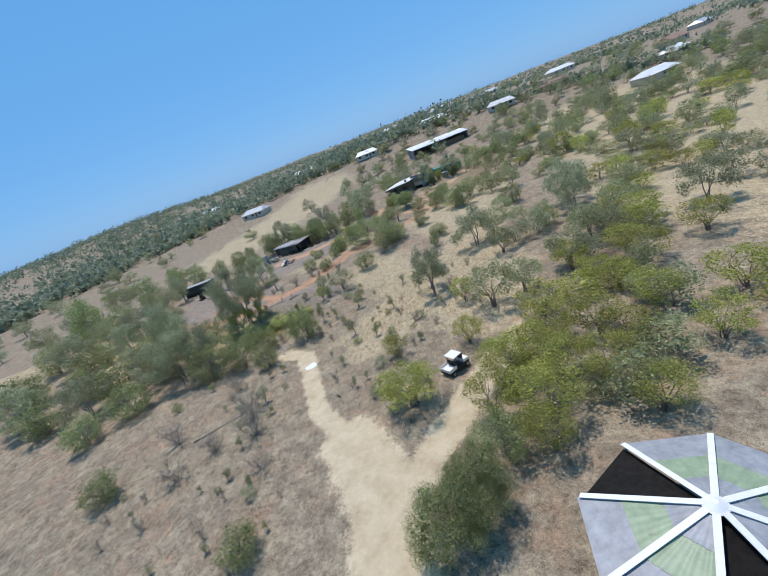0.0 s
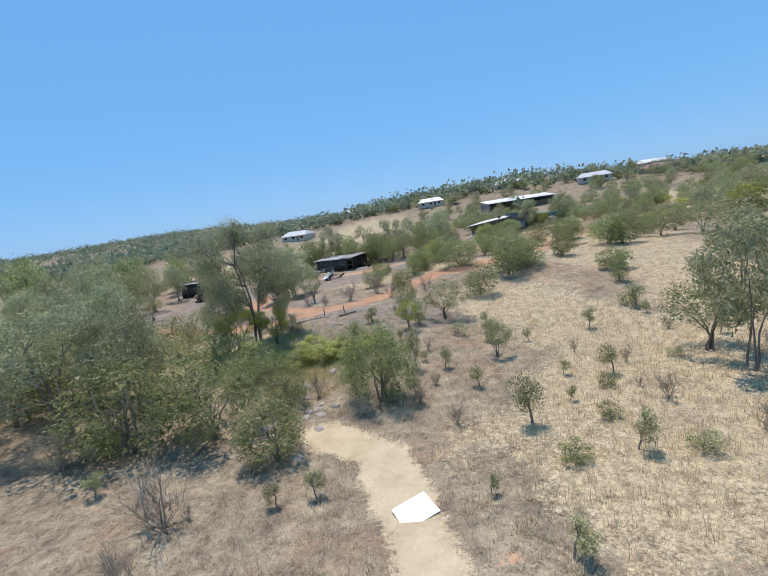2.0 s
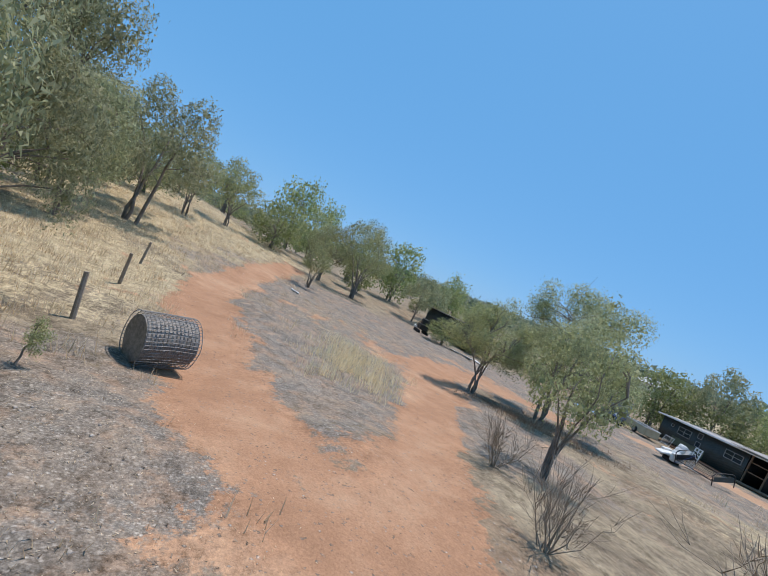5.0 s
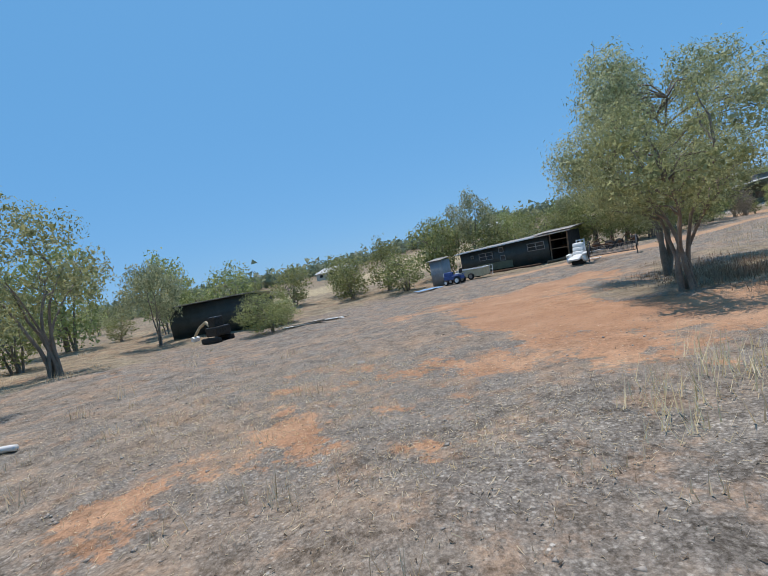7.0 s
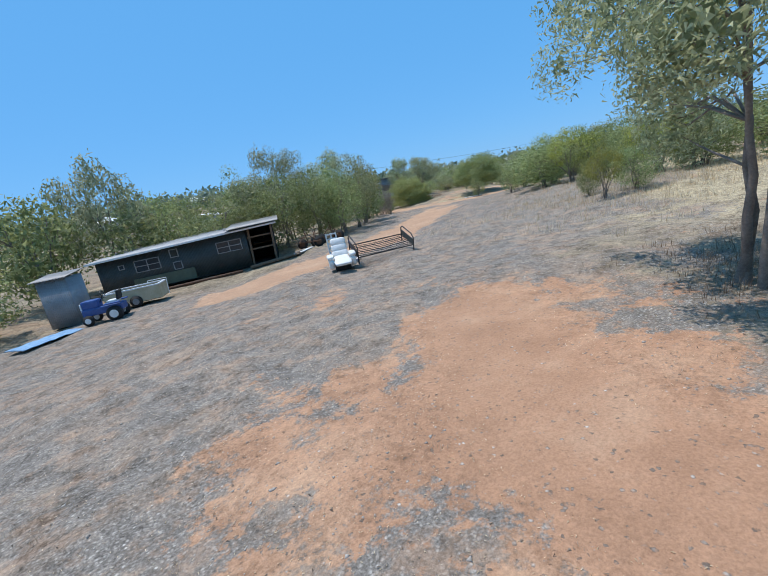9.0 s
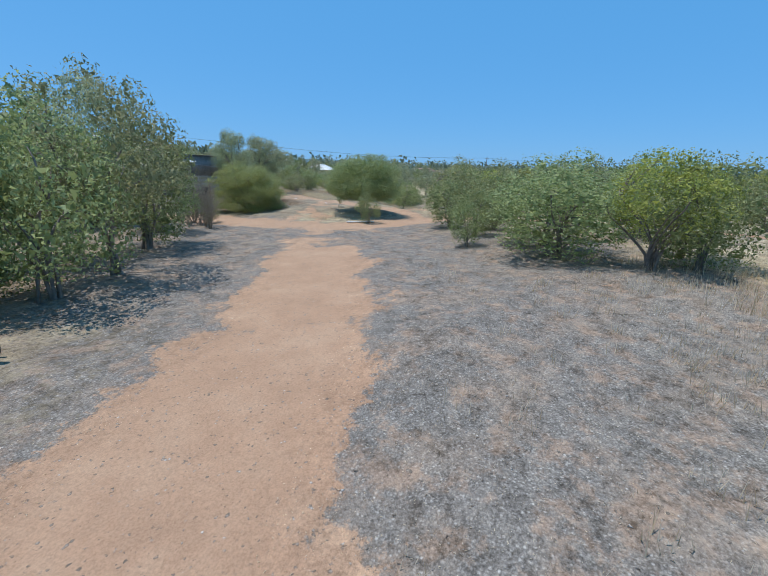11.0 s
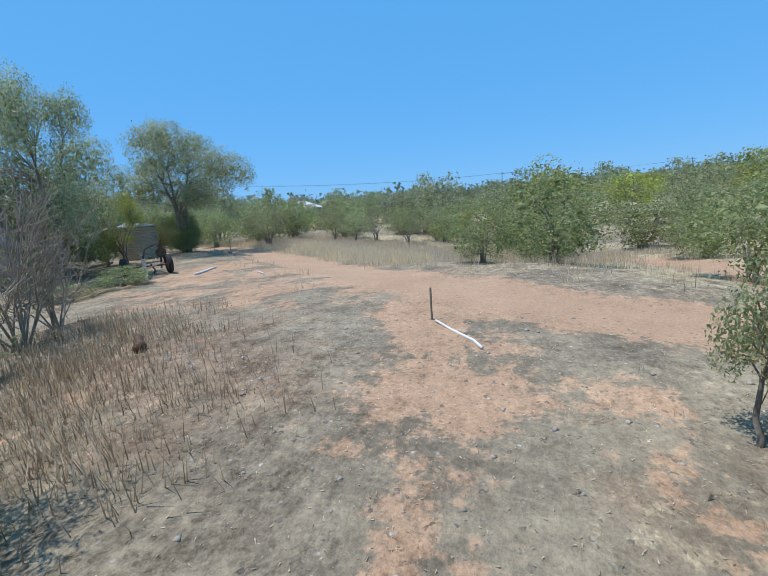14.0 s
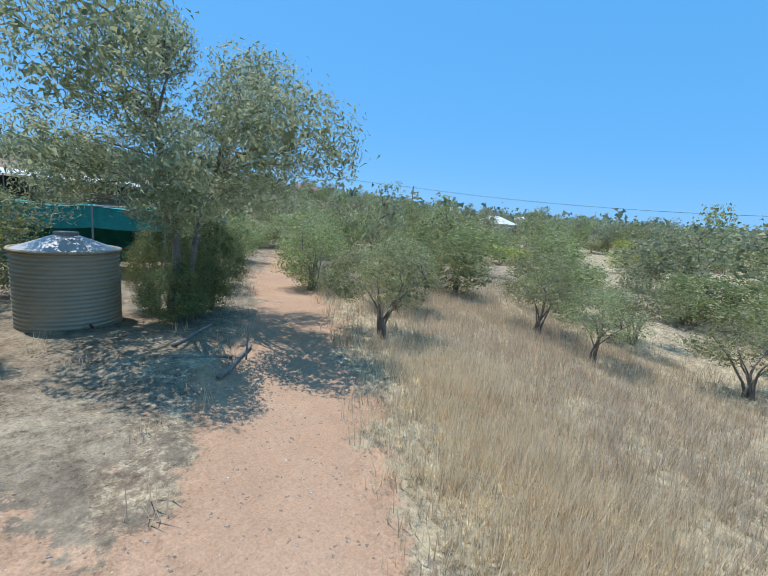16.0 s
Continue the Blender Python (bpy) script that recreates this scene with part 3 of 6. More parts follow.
def crown_clumps(kind, rng, radius, tall):
    """Centres and radii of the leafy clumps of a crown, most of them near its outer shell."""
    stems, clumps, size, bottom, _, _, _, _, gappy = SHAPES[kind]
    low, turn = tall * bottom, rng.uniform(0, 6.28)
    mid = low + (tall - low) * {"dome": 0.30, "mallee": 0.34, "round": 0.36, "bush": 0.40, "yellow": 0.52}.get(kind, 0.45)
    even = 0.22 if kind in ("round", "dome") else 0.36
    lobes = [(turn + i * 6.283 / 5 + rng.normal(0, 0.3), 1.08 - even * rng.uniform(0, 1), 1.05 - 0.7 * even * rng.uniform(0, 1)) for i in range(5)]
    out = []
    for i in range(clumps):
        a, w, hi = lobes[i % 5]
        a += rng.normal(0, 0.42 + 0.3 * (even < 0.3))
        r = size * rng.uniform(0.62, 1.2)
        e = math.asin(rng.uniform(-0.92, 1.0))
        deep = rng.uniform(0.45, 1.0) ** (0.75 if gappy > 0.3 else 0.35)
        flat, up = math.cos(e) * (radius * w - 0.75 * r) * deep, math.sin(e) * deep
        z = mid + up * ((tall * hi - 0.6 * r - mid) if up > 0 else (mid - low - 0.35 * r))
        out.append((math.cos(a) * flat, math.sin(a) * flat, max(z, 0.3 * r), r))
    for _ in range(22 if kind in ("round", "dome") else 8 if kind == "bush" else 0):  # the dense inside
        a, f = rng.uniform(0, 6.28), radius * 0.62 * rng.random() ** 0.5
        out.append((math.cos(a) * f, math.sin(a) * f, mid + rng.uniform(-0.1, 0.55) * (tall - mid), size * 1.25))
    for i in range(20 if kind == "round" else 0):  # a skirt down to the ground
        a, f = i * 6.283 / 20 + rng.normal(0, 0.1), radius * rng.uniform(0.72, 0.86)
        out.append((math.cos(a) * f, math.sin(a) * f, rng.uniform(0.3, 0.9), size * rng.uniform(0.7, 0.95)))
    out = np.array(out)
    if kind == "euc":  # masses that hang from the ends of the limbs, with sky between
        heads = [(turn + i * 2.4, radius * rng.uniform(0.50, 0.86) * (1 - 0.6 * (i / 7) ** 2), low + (tall - low) * (0.25 + 0.66 * i / 7 + rng.normal(0, 0.03)), rng.uniform(0.7, 1.25)) for i in range(8)]
        for i in range(len(out)):
            a, f, z, big = heads[i % 8]
            r = size * rng.uniform(0.55, 1.0)
            q = rng.normal(0, 0.27, 3) * big
            out[i] = (math.cos(a) * f + q[0] * 1.2, math.sin(a) * f + q[1] * 1.2, min(z + q[2] - 0.25 * rng.uniform(0, 1), tall - 0.5 * r), r)
    return out


def plant(kind, seed, leaves, name, label, category, radius=2.4, tall=5.0, share=1.0):
    """A tree or bush, about 5 m high: limbs from a few stems to the clumps of the crown, and the leaves of each clump."""
    stems, clumps, size, bottom, dense, ll, lw, droop, gappy = SHAPES[kind]
    dense, ll, lw = dense * share, ll / share ** (0.42 if share > 0.2 else 0.48), lw / share ** (0.42 if share > 0.2 else 0.48)
    rng = np.random.default_rng(seed)
    limbs, heads = [], []
    turn = rng.uniform(0, 6.28)
    for i in range(stems):
        a = turn + i * 6.283 / stems + rng.normal(0, 0.3)
        reach = radius * (rng.uniform(0.30, 0.72) if kind in ("yellow", "mallee") else rng.uniform(0.12, 0.42)) * (1.0 if stems > 1 else 0.4)
        head = np.array([math.cos(a) * reach, math.sin(a) * reach, tall * (rng.uniform(0.62, 0.82) if kind in ("euc", "sap") else rng.uniform(0.45, 0.62))])
        k = np.linspace(0, 1, 8)[:, None]
        path = np.array([rng.normal(0, 0.12), rng.normal(0, 0.12), -0.15]) * (1 - k) + head * k
        path[1:-1] += np.cumsum(rng.normal(0, 0.05, (6, 3)), 0) * np.array([1, 1, 0.3])
        path[:, :2] -= 0.25 * reach * np.sin(k * 3.14) * np.array([math.cos(a), math.sin(a)])
        heads.append(path)
        thick = (0.12 if stems == 1 else 0.058 if stems == 3 else 0.055) * (0.45 if kind == "sap" else 1)
        limbs.append((path, thick * np.linspace(1.2, 0.3, 8)))
    nodes = np.concatenate([p[2:] for p in heads])
    balls = crown_clumps(kind, rng, radius, tall)
    for j, (x, y, z, r) in enumerate(balls):
        if j % (1 if gappy > 0.2 and share == 1.0 else 2 if gappy and share == 1.0 else 5):
            continue
        c = np.array([x, y, z])
        low = nodes[nodes[:, 2] < max(z - 0.1, nodes[:, 2].min() + 0.01)]
        p = low[np.argmin(np.linalg.norm(low - c, axis=1))]
        bend = (p * 2 + c) / 3 + rng.normal(0, 0.10, 3) + np.array([0, 0, 0.16])
        limbs.append((np.stack([p, bend, (bend + c) / 2 + rng.normal(0, 0.08, 3), c]), np.array([0.036, 0.026, 0.016, 0.006]) * (0.5 if kind == "sap" else 0.6 if kind == "euc" else 1)))
    for _ in range(4 if kind == "euc" and share == 1.0 else 0):
        p = balls[rng.integers(len(balls))][:3]
        q = p + np.array([rng.normal(0, 0.3), rng.normal(0, 0.3), rng.uniform(0.25, 0.5)])
        limbs.append((np.stack([p, (p + q) / 2 + rng.normal(0, 0.1, 3), q]), np.array([0.016, 0.011, 0.004])))
        limbs.append((np.stack([(p + q) / 2, (p + 2 * q) / 3 + rng.normal(0, 0.12, 3), q + rng.normal(0, 0.25, 3)]), np.array([0.009, 0.006, 0.003])))
    vs, fs, base = [], [], 0
    for pth, rad in limbs:
        v, f = tube_arrays(pth, rad, (6 if share == 1.0 else 4) if len(pth) > 5 else 4 if share == 1.0 else 3)
        vs.append(v), fs.append(f + base)
        base += len(v)
    root_ob = thing(name, label, category)
    part("trunk", mesh_of("trunk", np.concatenate(vs), np.concatenate(fs), M["bark"], True), None, root_ob)
    spots, ways, cores, core_size = [], [], [], []
    for x, y, z, r in balls:
        n = int(dense * 12.6 * r * r * rng.uniform(0.7, 1.2))
        q = rng.normal(0, 1, (n, 3))
        q /= np.linalg.norm(q, axis=1)[:, None] + 1e-9
        lump = 1 + 0.16 * np.sin(q[:, :1] * 5 + x * 3) * np.sin(q[:, 1:2] * 6 + y * 3) + 0.1 * np.sin(q[:, 2:] * 9 + z * 5)
        far = rng.uniform(0.72, 1.06, (n, 1)) + 0.3 * rng.random((n, 1)) ** 6
        spots.append(np.array([x, y, z]) + q * far * lump * r * np.array([1.05, 1.05, 0.88 + 0.3 * (gappy > 0.3)]))
        ways.append(q)
        m = 7 if kind == "light" else 60 if kind in ("round", "dome") else 40 if share == 1.0 else 10
        q = rng.normal(0, 1, (m, 3))
        q *= rng.random((m, 1)) ** 0.5 * 0.52 / (np.linalg.norm(q, axis=1)[:, None] + 1e-9)
        cores.append(np.array([x, y, z]) + q * r)
        core_size.append(np.full(m, r * (0.55 if kind == "light" else 0.22 if kind in ("round", "dome") else 0.28 if share == 1.0 else 0.40)))
    spots, ways = np.concatenate(spots), np.concatenate(ways)
    hidden = np.zeros(len(spots), bool)
    for x, y, z, r in balls:
        hidden |= ((spots - np.array([x, y, z])) ** 2).sum(1) < (0.66 * r) ** 2
    keep = ~hidden & (spots[:, 2] > 0.05)
    v, f = leaf_arrays(spots[keep], rng, ll, lw, droop, ways[keep])
    cores, core_size = np.concatenate(cores), np.concatenate(core_size)
    ok = cores[:, 2] > 0.25
    w, g = leaf_arrays(cores[ok], rng, core_size[ok], core_size[ok] * 0.62, 0.2)
    part("crown", mesh_of("crown", np.concatenate([v, w]), np.concatenate([f, g + len(v)]), leaves), None, root_ob)
    return root_ob


def dead_plant(seed, name, label, category, leaves=0):
    """A bare shrub: many forking twigs from the base, about 2 m high."""
    rng = np.random.default_rng(seed)
    limbs, tips = [], []
    for i in range(13):
        a, r, z = rng.uniform(0, 6.28), rng.uniform(0.25, 0.95), rng.uniform(1.0, 2.0)
        p0, p2 = np.array([rng.normal(0, 0.06), rng.normal(0, 0.06), -0.1]), np.array([math.cos(a) * r, math.sin(a) * r, z])
        p1 = (p0 + p2) / 2 + rng.normal(0, 0.12, 3)
        limbs.append((np.stack([p0, p1, p2]), np.array([0.021, 0.013, 0.005])))
        for _ in range(10):
            k = rng.uniform(0.3, 1)
            q0 = p0 * (1 - k) ** 2 + 2 * k * (1 - k) * p1 + k * k * p2
            q2 = q0 + np.array([math.cos(a), math.sin(a), 0]) * rng.uniform(-0.1, 0.3) + rng.normal(0, 0.22, 3) + np.array([0, 0, 0.3])
            limbs.append((np.stack([q0, (q0 + q2) / 2 + rng.normal(0, 0.05, 3), q2]), np.array([0.008, 0.005, 0.0025])))
            tips.append(q2)
            for _ in range(3):
                q3 = q2 + rng.normal(0, 0.15, 3) + np.array([0, 0, 0.12])
                limbs.append((np.stack([(q0 + q2) / 2, (q0 + q3) / 2 + 0.3 * (q2 - q0), q3]), np.array([0.006, 0.004, 0.002])))
    vs, fs, base = [], [], 0
    for pth, rad in limbs:
        v, f = tube_arrays(pth, rad, 3)
        vs.append(v), fs.append(f + base)
        base += len(v)
    ob = thing(name, label, category)
    part("branchwork", mesh_of("branchwork", np.concatenate(vs), np.concatenate(fs), M["dead"], True), None, ob)
    if leaves:
        spots = np.repeat(np.array(tips), leaves, 0)
        v, f = leaf_arrays(spots + rng.normal(0, 0.12, spots.shape), rng, 0.07, 0.022, 0.1)
        part("crown", mesh_of("crown", v, f, M["mallee"]), None, ob)
    return ob


KINDS = {
    "euc": ("euc", "gum_tree", "tall gum tree with an open grey-green crown and bare limbs", "tree", 4),
    "mallee": ("mallee", "mallee_tree", "small many-stemmed mallee tree with an olive umbrella crown", "tree", 4),
    "bush": ("bush", "bush", "dense green bush leafy down to the dry ground", "bush", 4),
    "round": ("feather", "bush", "large dense rounded green bush beside the dirt track", "bush", 1),
    "dome": ("bush", "shade_tree", "spreading green shade tree with a dense domed crown", "tree", 1),
    "weed": ("weed", "weed_bush", "low leafy yellow-green weed in the gully", "bush", 3),
    "yellow": ("yellow", "wattle_bush", "yellow-green wattle bush on dry ground", "bush", 3),
}
PROTO = {
    "sap": [plant("sap", 111 + i, M["mallee"], "sapling", "thin young gum sapling standing in dry grass", "sapling", 0.9, 2.4) for i in range(3)],
    "dead": [dead_plant(131 + i, "dead_shrub", "bare grey leafless shrub on dry ground", "shrub", 3 * (i == 2)) for i in range(3)],
    "light": [plant("light", 151 + i, M[k], n, t, "tree") for i, (k, n, t) in enumerate([
        ("euc", "gum_tree", "grey-green gum tree in the woodland"), ("mallee", "mallee_tree", "olive mallee tree in the woodland"),
        ("bush", "shrub", "rounded green shrub in the woodland"), ("yellow", "wattle_bush", "yellow-green bush in the woodland"), ("euc", "gum_tree", "grey-green gum tree in the woodland")])],
}
for k, (mat, name, label, category, many) in KINDS.items():
    PROTO[k] = [plant(k, 11 + i + 20 * len(k), M[mat], name, label, category) for i in range(many)]
    if k not in ("round", "dome"):
        PROTO[k + " mid"] = [plant(k, 211 + i + 20 * len(k), M[mat], name, label, category, share=0.26) for i in range(many)]
        PROTO[k + " thin"] = [plant(k, 311 + i + 20 * len(k), M[mat], name, label, category, share=0.10) for i in range(many)]
LEAFY = [([(-2, 22), (-14, 46), (-20, 64), (-34, 69), (-41, 76), (-36, 88), (-14, 106), (4, 113), (16, 126)], 2.7), ([(8, 128), (18, 129)], 2.5), ([(-31, 80), (-31, 83)], 1.5), ([(-27, 62), (-24, 63)], 2.0), ([(-4, 117), (3, 108)], 2.0)]  # the stretch where leaves are told apart
USED = {k: 0 for k in PROTO}
rnd = random.Random(5)


def grow(kind, x, y, tall, radius, group="", which=None, turn=None):
    """Sets one plant of the kind on the ground, with its height and radius."""
    if kind in KINDS and kind not in ("round", "dome") and near_lines(np.array([x]), np.array([y]), LEAFY, 0.1)[0] <= 0:
        kind += " mid" if near_lines(np.array([x]), np.array([y]), LEAFY, 13.0)[0] > 0 else " thin"
    i = USED[kind] if which is None else which
    USED[kind] += which is None
    src = PROTO[kind][i % len(PROTO[kind])]
    h0, r0 = (2.4, 0.9) if kind == "sap" else (2.0, 1.0) if kind == "dead" else (5.0, 2.4)
    s = radius / r0
    m = stand(x, y, rnd.uniform(0, 360) if turn is None else turn, 0.0, (s, s * rnd.uniform(0.9, 1.1), tall / h0))
    ob = copy_thing(src, m)
    if group:
        tagged(ob, group=group)
    return ob


for spec in (("bush", -15.6, 52.2, 4.9, 2.3), ("euc", -26.1, 61.0, 9.7, 3.9), ("euc", -25.3, 63.3, 6.0, 1.8), ("yellow", -24.6, 60.4, 3.2, 1.5), ("bush", -23.5, 49.0, 4.6, 2.8), ("sap", -8.8, 48.4, 2.7, 0.9),
             ("sap", -3.2, 40.2, 2.7, 0.9), ("mallee", 2.0, 54.6, 5.0, 2.5), ("euc", 10.3, 64.6, 5.8, 3.4), ("bush", 13.1, 90.4, 5.4, 2.6), ("mallee", 8.5, 103.5, 4.6, 3.2), ("bush", -4.2, 77.4, 4.8, 2.9),
             ("mallee", -11.8, 65.2, 3.4, 2.5), ("bush", -16.0, 78.2, 2.3, 1.4), ("bush", 4.4, 71.1, 3.4, 1.1), ("yellow", 5.1, 46.8, 3.2, 1.7), ("mallee", 12.6, 57.9, 4.4, 2.1), ("dead", -17.9, 36.5, 2.6, 1.7)):
    grow(*spec)
for spec in (("sap", -17.2, 38.4, 2.3, 0.9), ("sap", -3.8, 52.9, 1.9, 0.6), ("sap", -8.7, 60.0, 1.8, 0.9), ("sap", -9.1, 41.0, 1.3, 0.6), ("yellow", -2.1, 31.4, 3.4, 2.4), ("yellow", 8.4, 31.4, 3.8, 3.2),
             ("mallee", 7.5, 43.3, 5.6, 3.2), ("euc", 26.1, 68.9, 6.6, 3.2), ("mallee", 27.3, 57.1, 5.6, 2.9), ("yellow", 18.3, 39.6, 3.0, 2.1), ("bush", 1.3, 22.5, 3.4, 1.7), ("bush", -0.6, 19.6, 4.2, 2.7),
             ("yellow", 7.0, 26.2, 4.0, 3.2), ("yellow", 14.8, 30.7, 3.6, 2.4), ("yellow", 19.8, 29.1, 3.6, 2.1), ("bush", -13.7, 21.7, 2.4, 2.0), ("mallee", 13.4, 66.4, 4.8, 3.0), ("bush", -16.6, 77.0, 2.0, 0.9)):
    grow(*spec)
for spec in (("bush", -15.0, 83.6, 2.4, 1.5), ("sap", -17.6, 64.1, 1.5, 0.6), ("sap", -13.9, 56.0, 3.0, 0.6), ("weed", -21.2, 58.9, 1.3, 1.2), ("weed", -21.5, 57.6, 1.3, 1.2), ("weed", -19.4, 58.1, 1.2, 1.1),
             ("weed", -19.0, 59.3, 1.0, 0.9), ("weed", -21.6, 56.6, 1.3, 1.1), ("weed", -16.7, 59.4, 1.0, 0.9), ("weed", -17.7, 58.5, 1.1, 1.0), ("weed", -20.0, 57.3, 1.2, 1.1), ("weed", -23.4, 57.0, 1.3, 1.2),
             ("weed", -18.4, 57.4, 1.0, 1.0), ("yellow", -14.6, 62.3, 2.6, 1.1), ("sap", -18.5, 60.8, 1.6, 0.5), ("mallee", -29.3, 59.6, 4.4, 2.3), ("yellow", -27.8, 60.8, 3.6, 2.0), ("mallee", -8.8, 57.1, 2.8, 1.0)):
    grow(*spec)
for spec in (("bush", -24.4, 54.2, 2.2, 1.6), ("euc", -40.1, 62.0, 8.4, 3.2), ("bush", 5.9, 75.8, 2.4, 2.2), ("bush", -14.1, 86.2, 2.9, 1.9), ("sap", -18.6, 60.9, 1.4, 0.5), ("bush", -13.9, 63.4, 2.0, 0.9),
             ("bush", -9.2, 84.2, 3.2, 3.0), ("euc", -56.4, 95.4, 5.8, 2.2), ("bush", -49.4, 98.8, 2.1, 1.8), ("bush", -46.8, 91.4, 2.5, 1.8), ("dead", -21.4, 73.2, 1.7, 1.2), ("dead", -19.0, 76.0, 1.9, 1.0),
             ("mallee", -26.1, 75.4, 4.4, 1.6), ("mallee", -53.0, 84.7, 7.4, 2.9), ("mallee", -55.4, 82.2, 6.2, 2.4), ("mallee", -48.5, 78.3, 3.8, 1.6), ("euc", -30.4, 64.0, 5.6, 2.1), ("dead", -23.6, 71.4, 1.1, 0.6)):
    grow(*spec)
for spec in (("dead", -26.0, 73.4, 1.0, 0.6), ("euc", -60.7, 101.7, 5.6, 2.0), ("bush", -66.1, 103.0, 2.1, 1.5), ("bush", -50.8, 98.5, 2.2, 1.9), ("bush", -40.6, 106.3, 3.8, 2.4), ("bush", -8.6, 95.8, 3.4, 2.7),
             ("bush", -10.4, 91.8, 3.0, 1.6), ("bush", -19.0, 89.8, 1.5, 0.7), ("bush", -19.4, 87.8, 2.0, 1.0), ("round", -1.4, 116.6, 3.7, 2.75), ("dome", 1.4, 108.6, 4.4, 2.85), ("bush", -2.3, 106.4, 2.0, 0.9),
             ("bush", -6.9, 114.8, 1.5, 0.65), ("dead", -7.9, 116.0, 2.4, 0.9), ("dead", -8.9, 114.4, 2.0, 0.9), ("bush", 10.0, 103.2, 4.2, 2.8), ("euc", 9.3, 127.4, 6.3, 2.3), ("bush", 10.8, 129.8, 5.2, 2.5)):
    grow(*spec)
for spec in (("yellow", 13.2, 129.6, 3.2, 1.1), ("bush", 10.6, 129.6, 3.2, 1.3), ("bush", 18.2, 112.0, 2.4, 2.0), ("euc", 17.2, 129.9, 6.5, 3.6), ("bush", 7.6, 131.6, 5.0, 2.2), ("bush", 17.0, 129.8, 1.6, 0.9), ("bush", 17.6, 130.2, 2.0, 0.9),
             ("bush", 18.2, 130.9, 2.8, 1.0), ("bush", 17.0, 131.4, 2.4, 0.9), ("bush", 20.5, 139.5, 3.6, 2.4), ("mallee", 21.0, 127.4, 2.8, 1.7), ("mallee", 26.8, 125.8, 2.7, 1.8), ("mallee", 25.7, 123.7, 2.4, 1.5),
             ("mallee", 29.8, 123.8, 2.9, 1.9), ("bush", 35.4, 123.1, 2.6, 2.0), ("mallee", 23.8, 129.6, 2.8, 1.8), ("bush", 28.6, 130.4, 2.8, 2.0), ("bush", 22.9, 133.0, 2.8, 1.6), ("bush", 31.0, 127.0, 2.8, 2.0)):
    grow(*spec)
for spec in (("mallee", 27.6, 120.6, 2.4, 1.7), ("mallee", 31.5, 119.4, 2.5, 1.8), ("mallee", 25.8, 137.1, 3.2, 1.9), ("bush", 37.1, 135.3, 3.4, 2.6), ("bush", 40.3, 121.1, 2.5, 1.6), ("bush", 23.4, 114.2, 2.6, 1.9),
             ("bush", 20.8, 111.6, 2.3, 1.6), ("bush", 35.2, 119.2, 3.0, 2.5), ("bush", 30.9, 145.3, 4.0, 2.9), ("bush", 12.9, 130.2, 2.0, 0.7), ("euc", -31.2, 83.2, 6.4, 3.1), ("mallee", -32.6, 79.9, 4.6, 1.9),
             ("bush", -11.6, 113.2, 4.2, 2.0), ("dead", -8.6, 113.4, 2.6, 0.9), ("dead", -8.9, 112.8, 2.2, 0.8), ("dead", -8.2, 114.2, 2.4, 0.9), ("dead", -7.7, 115.3, 2.5, 0.9), ("bush", 8.6, 123.9, 0.6, 0.9)):
    grow(*spec)
for spec in (("bush", 7.2, 124.4, 0.5, 0.9), ("bush", 35.0, 129.0, 2.9, 2.5), ("bush", 12.0, 112.0, 2.7, 1.8), ("bush", 11.3, 113.8, 1.9, 1.0), ("bush", 10.0, 108.4, 2.6, 1.6), ("dead", 3.4, 119.2, 2.2, 1.0),
             ("dead", 2.4, 118.6, 1.9, 0.9), ("dead", 4.4, 120.0, 1.7, 0.8), ("sap", 3.0, 111.3, 1.2, 0.3), ("yellow", 3.6, 27.2, 4.2, 2.2), ("yellow", 5.6, 30.4, 4.4, 2.3), ("bush", 1.0, 20.6, 4.6, 2.4), ("yellow", -1.9, 30.6, 3.6, 2.8), ("yellow", -3.1, 38.6, 2.4, 1.8), ("yellow", 3.8, 37.6, 2.8, 2.0),
             ("yellow", 7.0, 32.0, 3.8, 3.0), ("yellow", 8.8, 29.0, 3.8, 3.0), ("yellow", 13.6, 33.5, 3.8, 2.8), ("bush", 3.4, 24.2, 3.4, 2.2), ("yellow", 6.2, 23.6, 3.4, 2.2), ("yellow", 11.6, 28.4, 3.6, 2.6)):
    grow(*spec)
for spec in (("yellow", 17.1, 41.8, 3.2, 2.2), ("mallee", 23.0, 51.0, 5.2, 3.0), ("euc", 24.5, 63.0, 6.0, 3.2), ("yellow", 27.9, 52.7, 4.0, 3.0), ("yellow", 22.5, 42.6, 3.8, 2.6), ("yellow", 16.7, 45.8, 3.6, 2.4),
             ("mallee", 11.2, 44.4, 4.6, 2.2), ("yellow", 10.4, 35.2, 3.4, 2.4), ("yellow", 19.0, 34.8, 3.6, 2.6), ("euc", 2.1, 51.6, 6.4, 2.3), ("bush", -19.4, 46.8, 3.0, 2.0), ("bush", -27.1, 48.0, 5.0, 3.2),
             ("euc", -32.2, 49.4, 6.8, 3.6), ("bush", -42.6, 51.0, 6.0, 3.6), ("euc", -44.0, 46.8, 6.0, 3.4), ("bush", -36.5, 45.0, 4.4, 3.0), ("bush", -34.5, 52.5, 4.6, 3.0), ("mallee", -39.5, 55.0, 5.4, 3.2)):
    grow(*spec)
